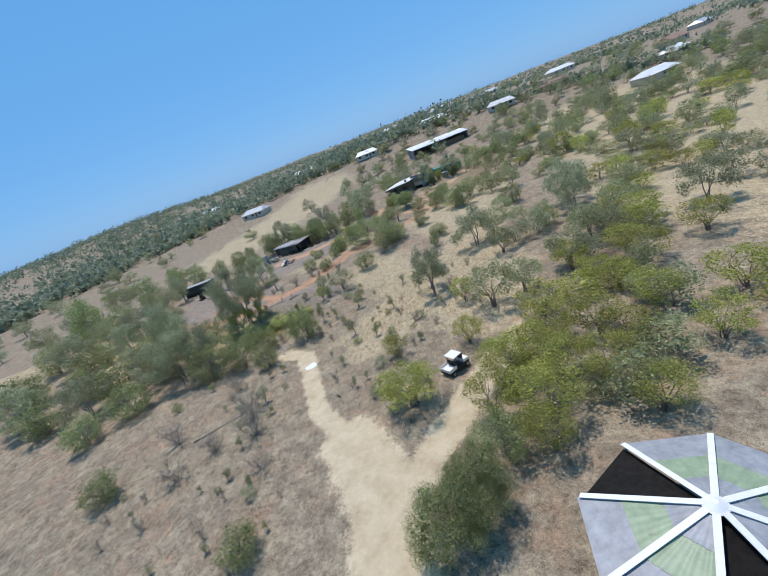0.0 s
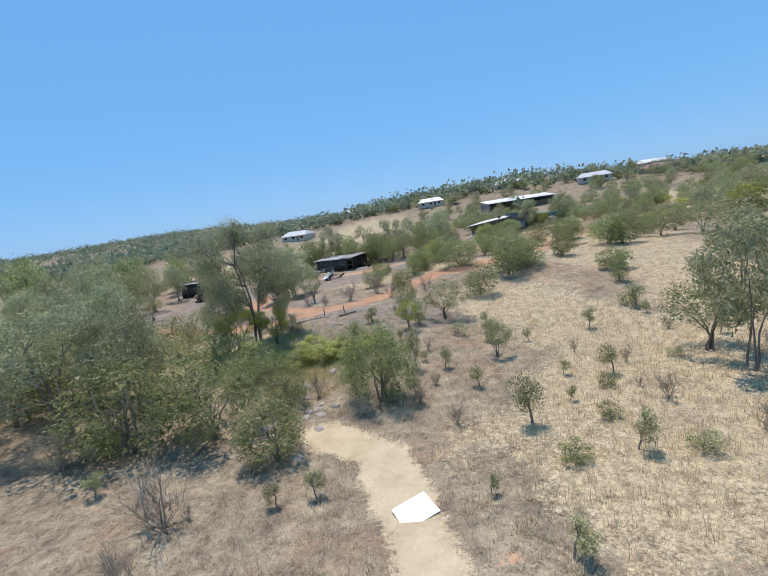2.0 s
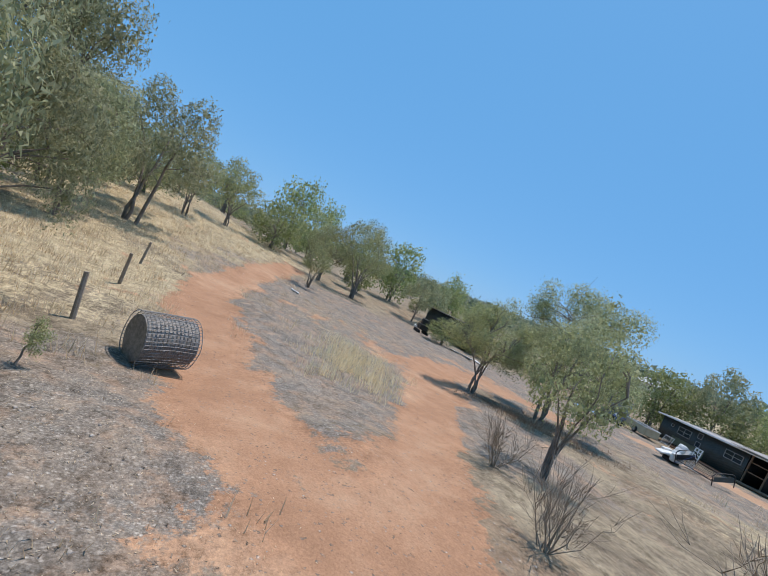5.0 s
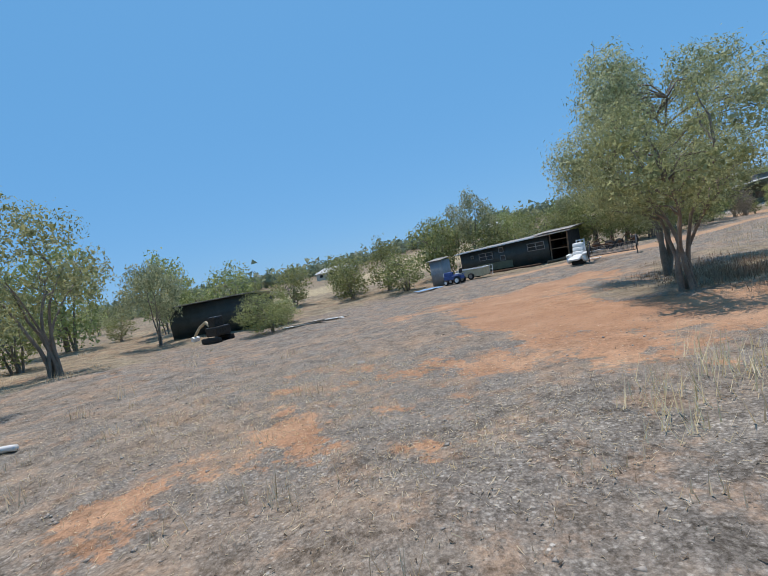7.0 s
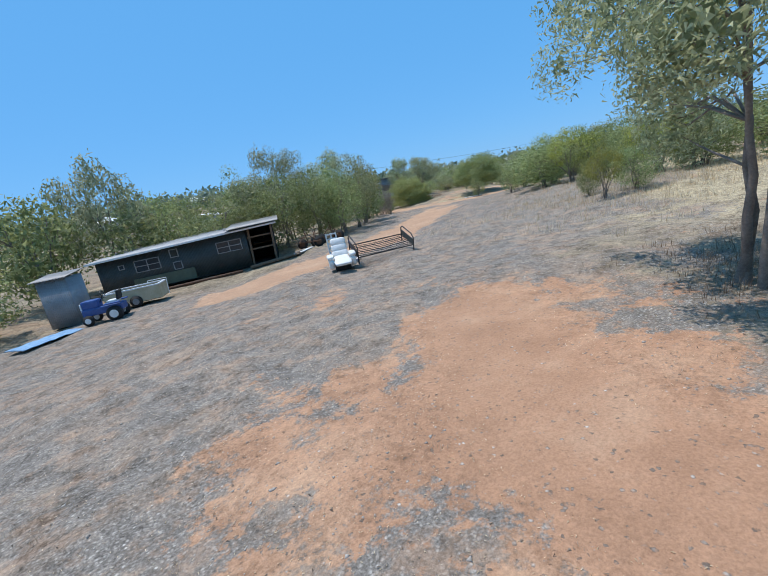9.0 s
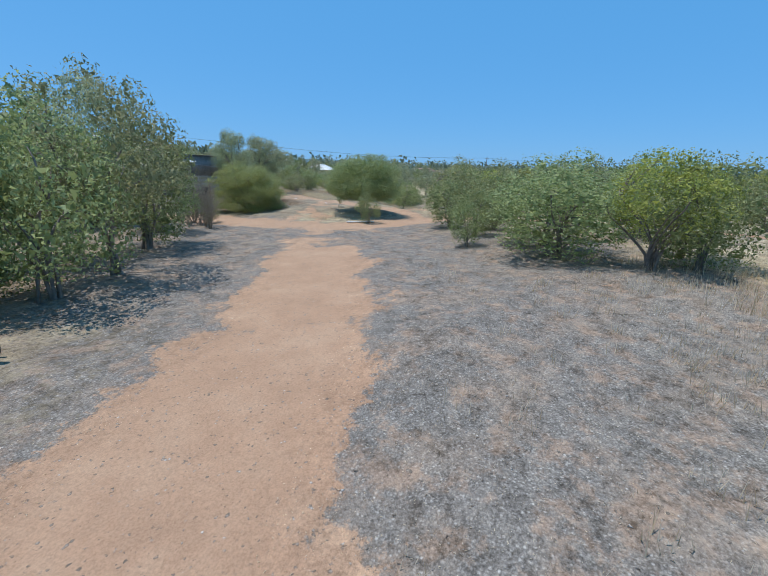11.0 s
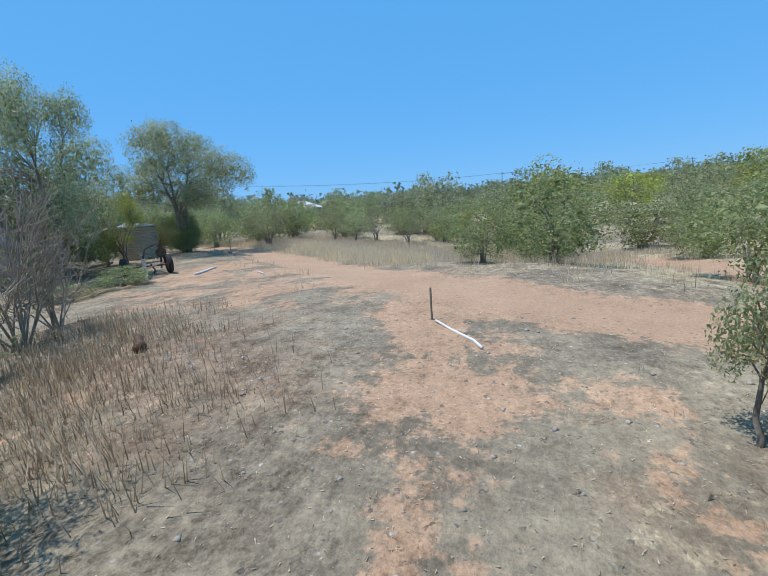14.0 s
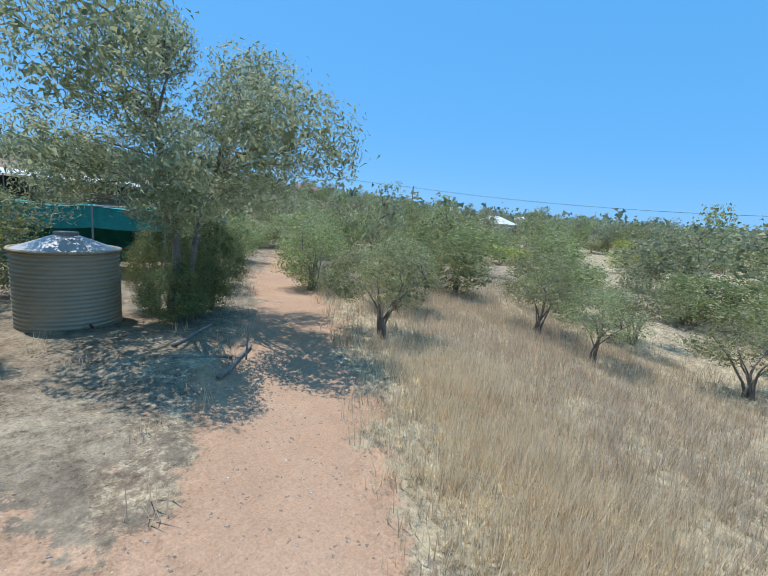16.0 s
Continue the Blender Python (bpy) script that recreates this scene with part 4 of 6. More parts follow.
for spec in (("bush", -31.0, 55.0, 4.4, 2.6), ("bush", -24.5, 55.6, 3.0, 2.0), ("bush", -48.5, 53.0, 5.4, 3.4), ("euc", -47.0, 66.6, 7.4, 3.6), ("bush", -43.0, 60.6, 4.6, 3.0), ("bush", -52.0, 58.5, 5.4, 3.4),
             ("euc", -57.0, 62.0, 6.6, 3.6), ("bush", -50.5, 46.5, 5.0, 3.4), ("bush", -40.5, 41.0, 4.2, 2.8), ("bush", -59.0, 54.0, 5.4, 3.4), ("bush", -62.5, 63.5, 5.4, 3.4), ("euc", -55.0, 49.0, 6.0, 3.4),
             ("bush", -8.0, 71.9, 3.2, 2.2), ("bush", -1.8, 80.0, 3.8, 2.8), ("bush", -3.3, 81.4, 4.4, 2.8), ("bush", 11.6, 91.2, 4.6, 3.0), ("mallee", -15.1, 66.3, 2.8, 1.5), ("bush", -19.9, 81.0, 2.6, 1.8)):
    grow(*spec)
for spec in (("yellow", -20.5, 88.6, 2.2, 1.0), ("bush", -11.1, 95.4, 3.3, 2.7), ("bush", -12.1, 91.8, 3.4, 1.8), ("bush", -13.5, 89.4, 3.2, 1.6), ("bush", -14.4, 86.6, 3.0, 1.5), ("bush", -9.5, 98.8, 2.0, 0.9),
             ("euc", -10.8, 118.8, 7.4, 3.2), ("bush", -15.4, 118.9, 6.4, 3.0), ("euc", -24.0, 112.4, 5.4, 2.6), ("bush", -18.2, 110.8, 5.6, 2.6), ("bush", -6.6, 99.0, 2.6, 1.6), ("bush", -3.0, 101.0, 3.0, 2.0),
             ("dead", -16.6, 33.2, 2.8, 1.8), ("dead", -20.6, 33.0, 1.6, 1.4), ("dead", -14.4, 28.6, 1.2, 1.3), ("dead", -23.0, 30.5, 1.6, 1.6)):
    grow(*spec)
for spec in (("bush", -36.8, 114.6, 6.0, 3.0), ("bush", -32.6, 112.6, 5.4, 2.8), ("bush", -27.8, 110.6, 5.0, 2.7), ("bush", -23.4, 109.4, 5.4, 2.8), ("bush", -20.0, 106.8, 4.8, 2.3), ("bush", -24.6, 113.6, 6.2, 3.0),
             ("bush", -30.4, 116.0, 6.6, 3.2), ("bush", -37.5, 112.5, 7.2, 3.0), ("euc", -33.5, 114.5, 7.8, 3.0), ("bush", -29.5, 113.0, 5.8, 2.8), ("bush", -25.0, 110.5, 4.8, 2.6), ("bush", -21.5, 108.0, 5.6, 2.3),
             ("mallee", -18.0, 107.5, 5.6, 2.4), ("bush", -14.5, 110.5, 5.6, 2.6), ("euc", -20.5, 113.5, 7.4, 2.8), ("bush", -42.5, 110.0, 5.4, 2.6), ("bush", -46.0, 108.5, 4.4, 2.2), ("bush", -11.5, 118.5, 4.2, 2.4)):
    grow(*spec)
for spec in (("bush", -8.5, 121.5, 4.0, 2.2), ("yellow", -12.5, 93.0, 3.4, 2.0), ("bush", -5.0, 92.0, 3.6, 2.4), ("bush", -3.5, 98.5, 3.4, 2.4), ("yellow", -14.5, 88.0, 3.0, 1.8), ("mallee", -1.0, 95.0, 4.2, 2.4),
             ("bush", 4.0, 99.0, 3.8, 2.6), ("bush", 8.0, 96.0, 4.0, 2.6), ("mallee", 16.0, 97.5, 4.4, 2.8), ("bush", 21.0, 101.5, 3.6, 2.6), ("mallee", 27.0, 104.0, 4.0, 2.6), ("bush", 16.5, 107.0, 2.4, 1.6),
             ("bush", 24.5, 107.0, 2.6, 2.0), ("bush", 28.0, 113.5, 2.6, 2.0), ("yellow", 33.0, 116.5, 2.6, 2.2), ("bush", 30.0, 118.5, 2.2, 1.6), ("bush", 38.0, 122.0, 2.8, 2.2), ("bush", 25.5, 131.5, 2.6, 1.4)):
    grow(*spec)
for spec in (("bush", 29.0, 133.5, 3.0, 1.8), ("bush", 34.0, 137.0, 3.0, 2.0), ("bush", 40.0, 143.0, 3.4, 2.4), ("mallee", 36.0, 150.0, 4.4, 2.8), ("bush", 27.0, 140.0, 3.0, 1.8), ("bush", 24.5, 142.5, 3.4, 2.0),
             ("bush", 14.0, 134.5, 3.0, 1.6), ("bush", 10.5, 134.6, 3.6, 1.6), ("bush", 19.5, 134.5, 3.2, 1.5), ("yellow", 13.2, 133.0, 2.6, 1.0), ("euc", -29.5, 51.5, 6.4, 2.8), ("bush", -27.5, 56.5, 3.4, 2.0),
             ("bush", -21.0, 52.5, 3.0, 1.8), ("euc", -34.0, 56.0, 7.0, 3.0), ("bush", -33.0, 60.5, 3.6, 2.2), ("mallee", -38.5, 60.0, 5.0, 2.6), ("euc", -42.0, 64.0, 6.0, 2.8), ("mallee", -43.5, 57.5, 5.0, 2.8)):
    grow(*spec)
for spec in (("bush", -37.0, 51.0, 4.0, 2.4), ("euc", -47.5, 62.5, 6.2, 2.8), ("mallee", -56.5, 70.0, 6.5, 2.4), ("bush", -58.5, 67.0, 6.0, 2.4), ("mallee", -61.0, 74.0, 6.6, 2.6), ("bush", -62.0, 79.0, 6.2, 2.6),
             ("mallee", -63.0, 84.0, 6.6, 2.8), ("bush", -60.0, 89.0, 6.0, 2.6), ("bush", -66.0, 98.0, 9.6, 3.8), ("mallee", -70.0, 93.0, 10.0, 4.0), ("bush", -63.0, 106.0, 7.6, 3.2), ("bush", -57.5, 108.0, 6.2, 3.0),
             ("bush", -52.5, 110.5, 4.6, 2.6), ("bush", -47.5, 113.0, 5.0, 2.8), ("bush", -72.0, 84.0, 10.0, 4.0), ("mallee", -75.0, 76.0, 8.0, 3.2), ("bush", -78.0, 90.0, 11.0, 4.4), ("mallee", -67.0, 70.0, 5.4, 2.8)):
    grow(*spec)
for spec in (("bush", -54.0, 64.0, 4.0, 2.2), ("euc", -51.0, 66.5, 5.0, 2.2), ("dead", -22.0, 43.0, 2.0, 1.4), ("dead", -26.0, 36.0, 2.2, 1.5), ("sap", -5.5, 45.5, 1.8, 0.7), ("sap", -2.0, 60.5, 1.8, 0.6),
             ("sap", -12.0, 56.0, 1.6, 0.5), ("dead", -29.5, 46.5, 2.0, 1.4), ("bush", -30.5, 31.0, 3.2, 2.2), ("sap", -14.5, 70.0, 1.7, 0.6), ("dead", -13.5, 74.5, 1.6, 1.0), ("dead", -17.0, 73.0, 1.6, 0.9),
             ("sap", 2.5, 64.0, 2.2, 0.9), ("sap", -10.5, 53.0, 1.4, 0.5), ("yellow", 11.0, 38.5, 3.6, 2.6), ("mallee", 17.0, 47.0, 5.0, 2.8), ("yellow", 22.5, 46.0, 3.6, 2.6), ("mallee", 22.0, 53.0, 4.8, 2.8)):
    grow(*spec)
for spec in (("yellow", 13.0, 24.5, 3.4, 2.4), ("yellow", 25.0, 34.0, 3.8, 2.8), ("bush", 20.0, 62.0, 4.0, 2.4), ("mallee", 17.0, 73.0, 4.6, 2.6), ("bush", 20.5, 80.0, 4.2, 2.6), ("yellow", 30.0, 45.0, 3.8, 2.8),
             ("mallee", 33.0, 65.0, 5.0, 3.0), ("euc", 35.0, 52.0, 5.6, 3.0), ("bush", 30.0, 77.0, 4.2, 2.8), ("yellow", 30.0, 25.0, 3.8, 2.8), ("mallee", 24.0, 92.0, 4.6, 2.8), ("bush", 3.5, 84.5, 3.2, 2.0)):
    grow(*spec)
scrub = 0
while scrub < 130:
    x, y = rnd.uniform(28, 118), rnd.uniform(84, 172)
    if math.hypot(x - 14, y - 122) < 25 or (math.hypot(x - 14, y - 122) > 60 and rnd.random() < 0.4):
        continue
    grow("light", x, y, rnd.uniform(1.8, 3.3), rnd.uniform(1.8, 3.2), "scrub", rnd.choice((0, 2, 2, 2, 3)))
    scrub += 1
small = 0
while small < 125:
    x, y = rnd.uniform(-30, 8), rnd.uniform(22, 66)
    if near_lines(np.array([x]), np.array([y]), SAND + RED, 0.6)[0] > 0 or abs(x + 13 + (y - 40) * 0.31) < 1.5:
        continue
    k = rnd.choice(("sap", "sap", "dead", "dead", "light"))
    t = rnd.uniform(0.5, 1.2)
    grow(k, x, y, t * (1.3 if k == "sap" else 1), t * rnd.uniform(0.35, 0.6) * (1.5 if k == "light" else 1), "seedlings", rnd.choice((0, 1, 2)))
    small += 1
thicket = 0
while thicket < 75:
    x, y = rnd.uniform(9, 62), rnd.uniform(20, 78)
    if math.hypot(x - 9.8, y - 15.9) < 8 or x < 9 + (y - 30) * 0.18:
        continue
    grow("light", x, y, rnd.uniform(2.6, 4.4), rnd.uniform(1.8, 3.0), "woodland", rnd.choice((1, 3, 3, 3, 0)))
    thicket += 1
CLEAR = [(-10, 60, 46), (-30, 92, 34), (-8, 108, 30), (16, 120, 24), (0, 20, 30), (-52, 100, 18)]
placed = 0
while placed < 520:
    x, y = (rnd.uniform(-190, 190), rnd.uniform(-30, 330)) if placed % 2 else (rnd.uniform(-20, 150), rnd.uniform(70, 260))
    if any((x - a) ** 2 + (y - b) ** 2 < r * r for a, b, r in CLEAR) or (-95 < x < -28 and 135 < y < 240 and rnd.random() < 0.75) or (abs(x + 45) < 9 and 105 < y < 140):
        continue
    far = math.hypot(x + 10, y - 80)
    k = rnd.choice((0, 1, 2, 2, 4)) if x < 10 or y > 120 else rnd.choice((0, 1, 1, 2, 3, 3))
    grow("light", x, y, rnd.uniform(3.2, 6.8), rnd.uniform(2.2, 3.9), "woodland", k)
    placed += 1


def far_woods():
    """The woodland of the distance: crowns as clumps of leafy sprays, past where single trees can be told."""
    rng = np.random.default_rng(8)
    spots, sizes = [], []
    while len(spots) < 9500:
        r, a = 170 + 1300 * rng.random() ** 1.5, rng.uniform(-2.2, 2.2)
        x, y = -10 - r * math.sin(a), 80 + r * math.cos(a)
        if math.sin(x / 90) * math.cos(y / 110 + 1) + 0.6 * math.sin(x / 33 + y / 41) + rng.normal(0, 0.35) < -0.3:
            continue
        spots.append((x, y)), sizes.append((1.6 + 3.6 * rng.random() ** 2) * (1 + r / 2500))
    for _ in range(1000):
        x, y = rng.normal(-430, 190), rng.normal(540, 150)
        spots.append((x, y)), sizes.append(rng.uniform(2.2, 5.0))
    spots, sizes = np.array(spots), np.array(sizes)
    base = height(spots[:, 0], spots[:, 1])
    n = 20
    off = rng.normal(0, 1, (len(spots), n, 3)) * np.array([0.55, 0.55, 0.34]) * sizes[:, None, None]
    c = np.stack([np.repeat(spots[:, :1], n, 1), np.repeat(spots[:, 1:], n, 1), (base + sizes * 0.85)[:, None].repeat(n, 1)], -1) + off
    c = c.reshape(-1, 3)
    v, f = leaf_arrays(c, rng, 2.0, 1.6, 0.1)
    tagged(new("distant_woodland", mesh_of("distant_woodland", v, f, M["faraway"])), "grey-green distant woodland on the low hills", "woodland", kind="stuff")


far_woods()
for kinds in PROTO.values():
    for src in kinds:
        for o in (*src.children_recursive, src):
            bpy.data.objects.remove(o)


def tufts(name, label, category, mat, spots, tall, blades, wide, spread, seed):
    """Grass: tufts of narrow leaning blades at the spots."""
    rng = np.random.default_rng(seed)
    n = len(spots) * blades
    base = np.repeat(spots, blades, 0) + np.c_[rng.normal(0, spread, (n, 2)), np.zeros(n)]
    h = np.repeat(tall * rng.uniform(0.5, 1.3, len(spots)), blades) * rng.uniform(0.6, 1.2, n)
    a = rng.uniform(0, 6.283, n)
    out = np.stack([np.cos(a), np.sin(a), 0 * a], 1) * (h * rng.uniform(0.1, 0.6, n))[:, None]
    side = np.stack([-np.sin(a), np.cos(a), 0 * a], 1) * wide
    up = np.array([0, 0, 1.0])
    v = np.stack([base - side, base + side, base + out + up * h[:, None]], 1).reshape(-1, 3)
    me = mesh_of(name, v, np.arange(n * 3).reshape(-1, 3), mat)
    tagged(new(name, me), label, category, kind="stuff")


def strewn(n, lines, seed, keep_off=0.5, soft=2.0):
    """Places on the ground near the lines, off the tracks."""
    rng = np.random.default_rng(seed)
    pts = []
    lens = [(math.hypot(bx - ax, by - ay) * half, ax, ay, bx, by, half) for p, half in lines for (ax, ay), (bx, by) in zip(p, p[1:])]
    total = sum(q[0] for q in lens)
    for w, ax, ay, bx, by, half in lens:
        m = int(n * w / total) + 1
        k = rng.random(m)
        pts.append(np.stack([ax + k * (bx - ax), ay + k * (by - ay)], 1) + rng.normal(0, half * 0.75, (m, 2)))
    pts = np.concatenate(pts)
    on = np.maximum(near_lines(pts[:, 0], pts[:, 1], RED, 0.3), near_lines(pts[:, 0], pts[:, 1], SAND, 0.3))
    pts = pts[on < keep_off]
    return np.c_[pts, lie(pts[:, 0], pts[:, 1]) - 0.02]


tufts("dry_grass", "tall dry straw-coloured grass beside the track", "grass", M["straw"], strewn(8000, [([(18, 111), (21, 119), (25, 126), (29, 136)], 4.2)], 3), 0.30, 14, 0.008, 0.12, 1)
tufts("dry_grass", "dry straw-coloured grass on the slopes", "grass", M["straw"], strewn(8000, STRAW[1:9] + [([(-3.0, 110), (-1.6, 109.0), (0.4, 108.6)], 0.7), ([(1.0, 115.6), (2.2, 116.8)], 0.5), ([(-31, 62), (-45, 67), (-58, 73)], 5), ([(-14, 84), (-20, 92)], 4), ([(-12, 92), (-16, 86)], 3)], 4), 0.26, 12, 0.008, 0.13, 2)
tufts("dry_grass", "thick bank of tall pale dry grass along the track", "grass", M["straw"], strewn(2600, [([(14.2, 116.8), (15.8, 118.6), (18.4, 121.6), (20.9, 125.4)], 1.1)], 31, 0.6), 0.34, 15, 0.005, 0.13, 11)
tufts("dry_grass", "brown dry grass round bare shrubs", "grass", M["brownstraw"], strewn(420, [([(1.6, 115.6), (4.4, 119.2)], 0.9)], 33), 0.19, 17, 0.005, 0.2, 13)
tufts("dry_grass", "pale dry grass on the hump between two tracks", "grass", M["straw"], strewn(320, [([(-30.5, 72.6), (-34.5, 74.6)], 1.0)], 32), 0.36, 12, 0.007, 0.12, 12)
tufts("low_grass", "short dry tufts on stony ground", "grass", M["straw"], strewn(9000, GRAVEL + [([(-14, 36), (-12, 62)], 9), ([(-22, 60), (-25, 66)], 4), ([(-4, 108), (10, 120)], 6), ([(-34, 74), (-42, 76)], 4), ([(-30, 72), (-20, 78)], 4)], 5), 0.06, 7, 0.004, 0.05, 3)
tufts("dry_grass", "scattered tufts of dry grass on the open slope", "grass", M["straw"], strewn(7000, [([(-30, 26), (-18, 34), (-6, 46), (-4, 66)], 9), ([(-2, 30), (6, 44), (10, 66)], 8)], 14), 0.30, 9, 0.012, 0.12, 7)
tufts("dry_grass", "long brown dry grass under the gum trees", "grass", M["brownstraw"], strewn(500, [([(-30.6, 80.4), (-29.6, 83.4)], 1.3), ([(-31.6, 79.6), (-30.4, 81)], 0.9)], 24), 0.17, 12, 0.007, 0.16, 8)
tufts("low_grass", "flattened pale straw on stony dirt", "grass", M["straw"], strewn(1500, [([(-42.4, 76.4), (-38.2, 75.4)], 1.5), ([(-41, 78.4), (-38, 77.6)], 1.2), ([(-38, 74), (-36, 75.4)], 0.9)], 41), 0.035, 9, 0.004, 0.09, 14)
tufts("green_grass", "greenish grass and weeds in the gully", "grass", M["greengrass"], strewn(2500, [([(-21, 54), (-18, 62)], 2.5), ([(-22, 56), (-24, 62)], 2.0)], 6), 0.35, 8, 0.008, 0.12, 4)


def scatter_stones():
    rng = np.random.default_rng(9)
    p = strewn(16000, GRAVEL + [([(-10, 106), (-2, 108), (8, 116), (14, 122)], 4), ([(-24, 64), (-20, 68)], 3), ([(-40, 73), (-44, 80)], 3), ([(-36, 84), (-33, 96)], 4)], 7, 0.6)
    s = 0.009 + 0.030 * rng.random(len(p)) ** 4
    o = np.array([(1, 0, 0), (-0.4, 0.9, 0), (-0.5, -0.8, 0), (0.1, 0.1, 0.75), (0.2, -0.1, -0.6)])
    a = rng.uniform(0, 6.28, len(p))
    rot = np.stack([np.stack([np.cos(a), -np.sin(a)], -1), np.stack([np.sin(a), np.cos(a)], -1)], 1)
    xy = np.einsum("nij,kj->nki", rot, o[:, :2]) * rng.uniform(0.6, 1.3, (len(p), 5, 1))
    v = p[:, None] + np.concatenate([xy, np.repeat(o[None, :, 2:], len(p), 0) * rng.uniform(0.5, 1.1, (len(p), 1, 1))], -1) * s[:, None, None] + np.array([0, 0, 0.02])
    i = np.arange(len(p))[:, None] * 5
    f = np.concatenate([i + np.array(q) for q in ((0, 1, 3), (1, 2, 3), (2, 0, 3), (1, 0, 4), (2, 1, 4), (0, 2, 4))])
    tagged(new("gravel", mesh_of("gravel", v.reshape(-1, 3), f, M["stone"])), "loose grey and pale stones on the ground", "gravel", kind="stuff")
    q = strewn(16000, GRAVEL + [([(-14, 36), (-12, 62)], 9), ([(-26, 62), (-20, 67)], 4), ([(-28, 66.2), (-20, 66.4)], 0.9), ([(-29, 70), (-37, 73.6)], 1.3), ([(-42, 72), (-36, 76)], 4), ([(-3, 110), (0, 108.6), (4, 109)], 2), ([(15, 126), (19, 130)], 3), ([(-6, 116), (0, 118)], 2.5)], 10, 0.45)
    v, f = leaf_arrays(q + np.array([0, 0, 0.03]), rng, 0.065, 0.012, 0.0, np.tile([0.0, 0.0, 1.4], (len(q), 1)))
    tagged(new("leaf_litter", mesh_of("leaf_litter", v * 1.0, f, M["litter"])), "fallen leaves and twigs on the ground", "litter", kind="stuff")
    q = strewn(60000, [([(-42, 74), (-38, 82), (-34, 92), (-24, 97), (-14, 104), (-8, 109)], 3.6), ([(-6, 110), (2, 112), (8, 116), (14, 121)], 3.4), ([(-24, 62), (-18, 66)], 3.0), ([(16, 120), (20, 118)], 2.0), ([(-28, 66.2), (-20, 66.4)], 0.9)], 20, 0.9)
    v, f = leaf_arrays(q + np.array([0, 0, 0.028]), rng, 0.040, 0.007, 0.0, np.tile([0.0, 0.0, 1.2], (len(q), 1)))
    q = strewn(9000, [([(-42.4, 76.4), (-38.2, 75.4)], 1.6), ([(-41, 78.4), (-38, 77.6)], 1.2), ([(-38, 74), (-36, 75.4)], 0.9)], 42, 0.9)
    v2, f2 = leaf_arrays(q + np.array([0, 0, 0.03]), rng, 0.10, 0.007, 0.0, np.tile([0.0, 0.0, 0.9], (len(q), 1)))
    tagged(new("straw_litter", mesh_of("straw_litter", v2, f2, M["straw"])), "broken straw stalks lying on stony dirt", "litter", kind="stuff")
    tagged(new("straw_litter", mesh_of("straw_litter", v, f, M["straw"])), "pale scraps of straw strewn over the dirt", "litter", kind="stuff")


scatter_stones()


def rock_mesh(seed):
    """A rough lump of stone about a metre across."""
    rng = np.random.default_rng(seed)
    bm = bmesh.new()
    bmesh.ops.create_icosphere(bm, subdivisions=2, radius=0.5)
    squash = Vector((rng.uniform(0.8, 1.2), rng.uniform(0.7, 1.0), rng.uniform(0.5, 0.8)))
    for v in bm.verts:
        v.co = v.co * (1 + 0.28 * noise.noise(v.co * 2.2 + Vector((seed, 0, 0)))) * squash
        v.co.z = max(v.co.z, -0.2)
    me = bpy.data.meshes.new("rock")
    bm.to_mesh(me)
    bm.free()
    me.materials.append(M["stone"])
    return me


ROCKS = [rock_mesh(k) for k in range(4)]
rock_rng = random.Random(77)
for cx, cy, n, spread in ((-20.6, 49.8, 16, 1.3), (-21.6, 53.6, 10, 1.1), (-18.4, 51.6, 6, 0.8)):
    for k in range(n):
        px, py, size = rock_rng.gauss(cx, spread), rock_rng.gauss(cy, spread), rock_rng.uniform(0.22, 0.75)
        ob = part("rock", ROCKS[k % 4])
        ob.matrix_world = stand(px, py, rock_rng.uniform(0, 360), 0.03, (size, size, size))
        tagged(ob, "rough grey rock lying in the gully", "rock", "gully rocks")
ob = part("rock", ROCKS[1])
ob.matrix_world = stand(-39.27, 78.6, 40, 0.01, (0.2, 0.2, 0.2))
tagged(ob, "small pale rock lying on bare red dirt", "rock")

# ---- things ----


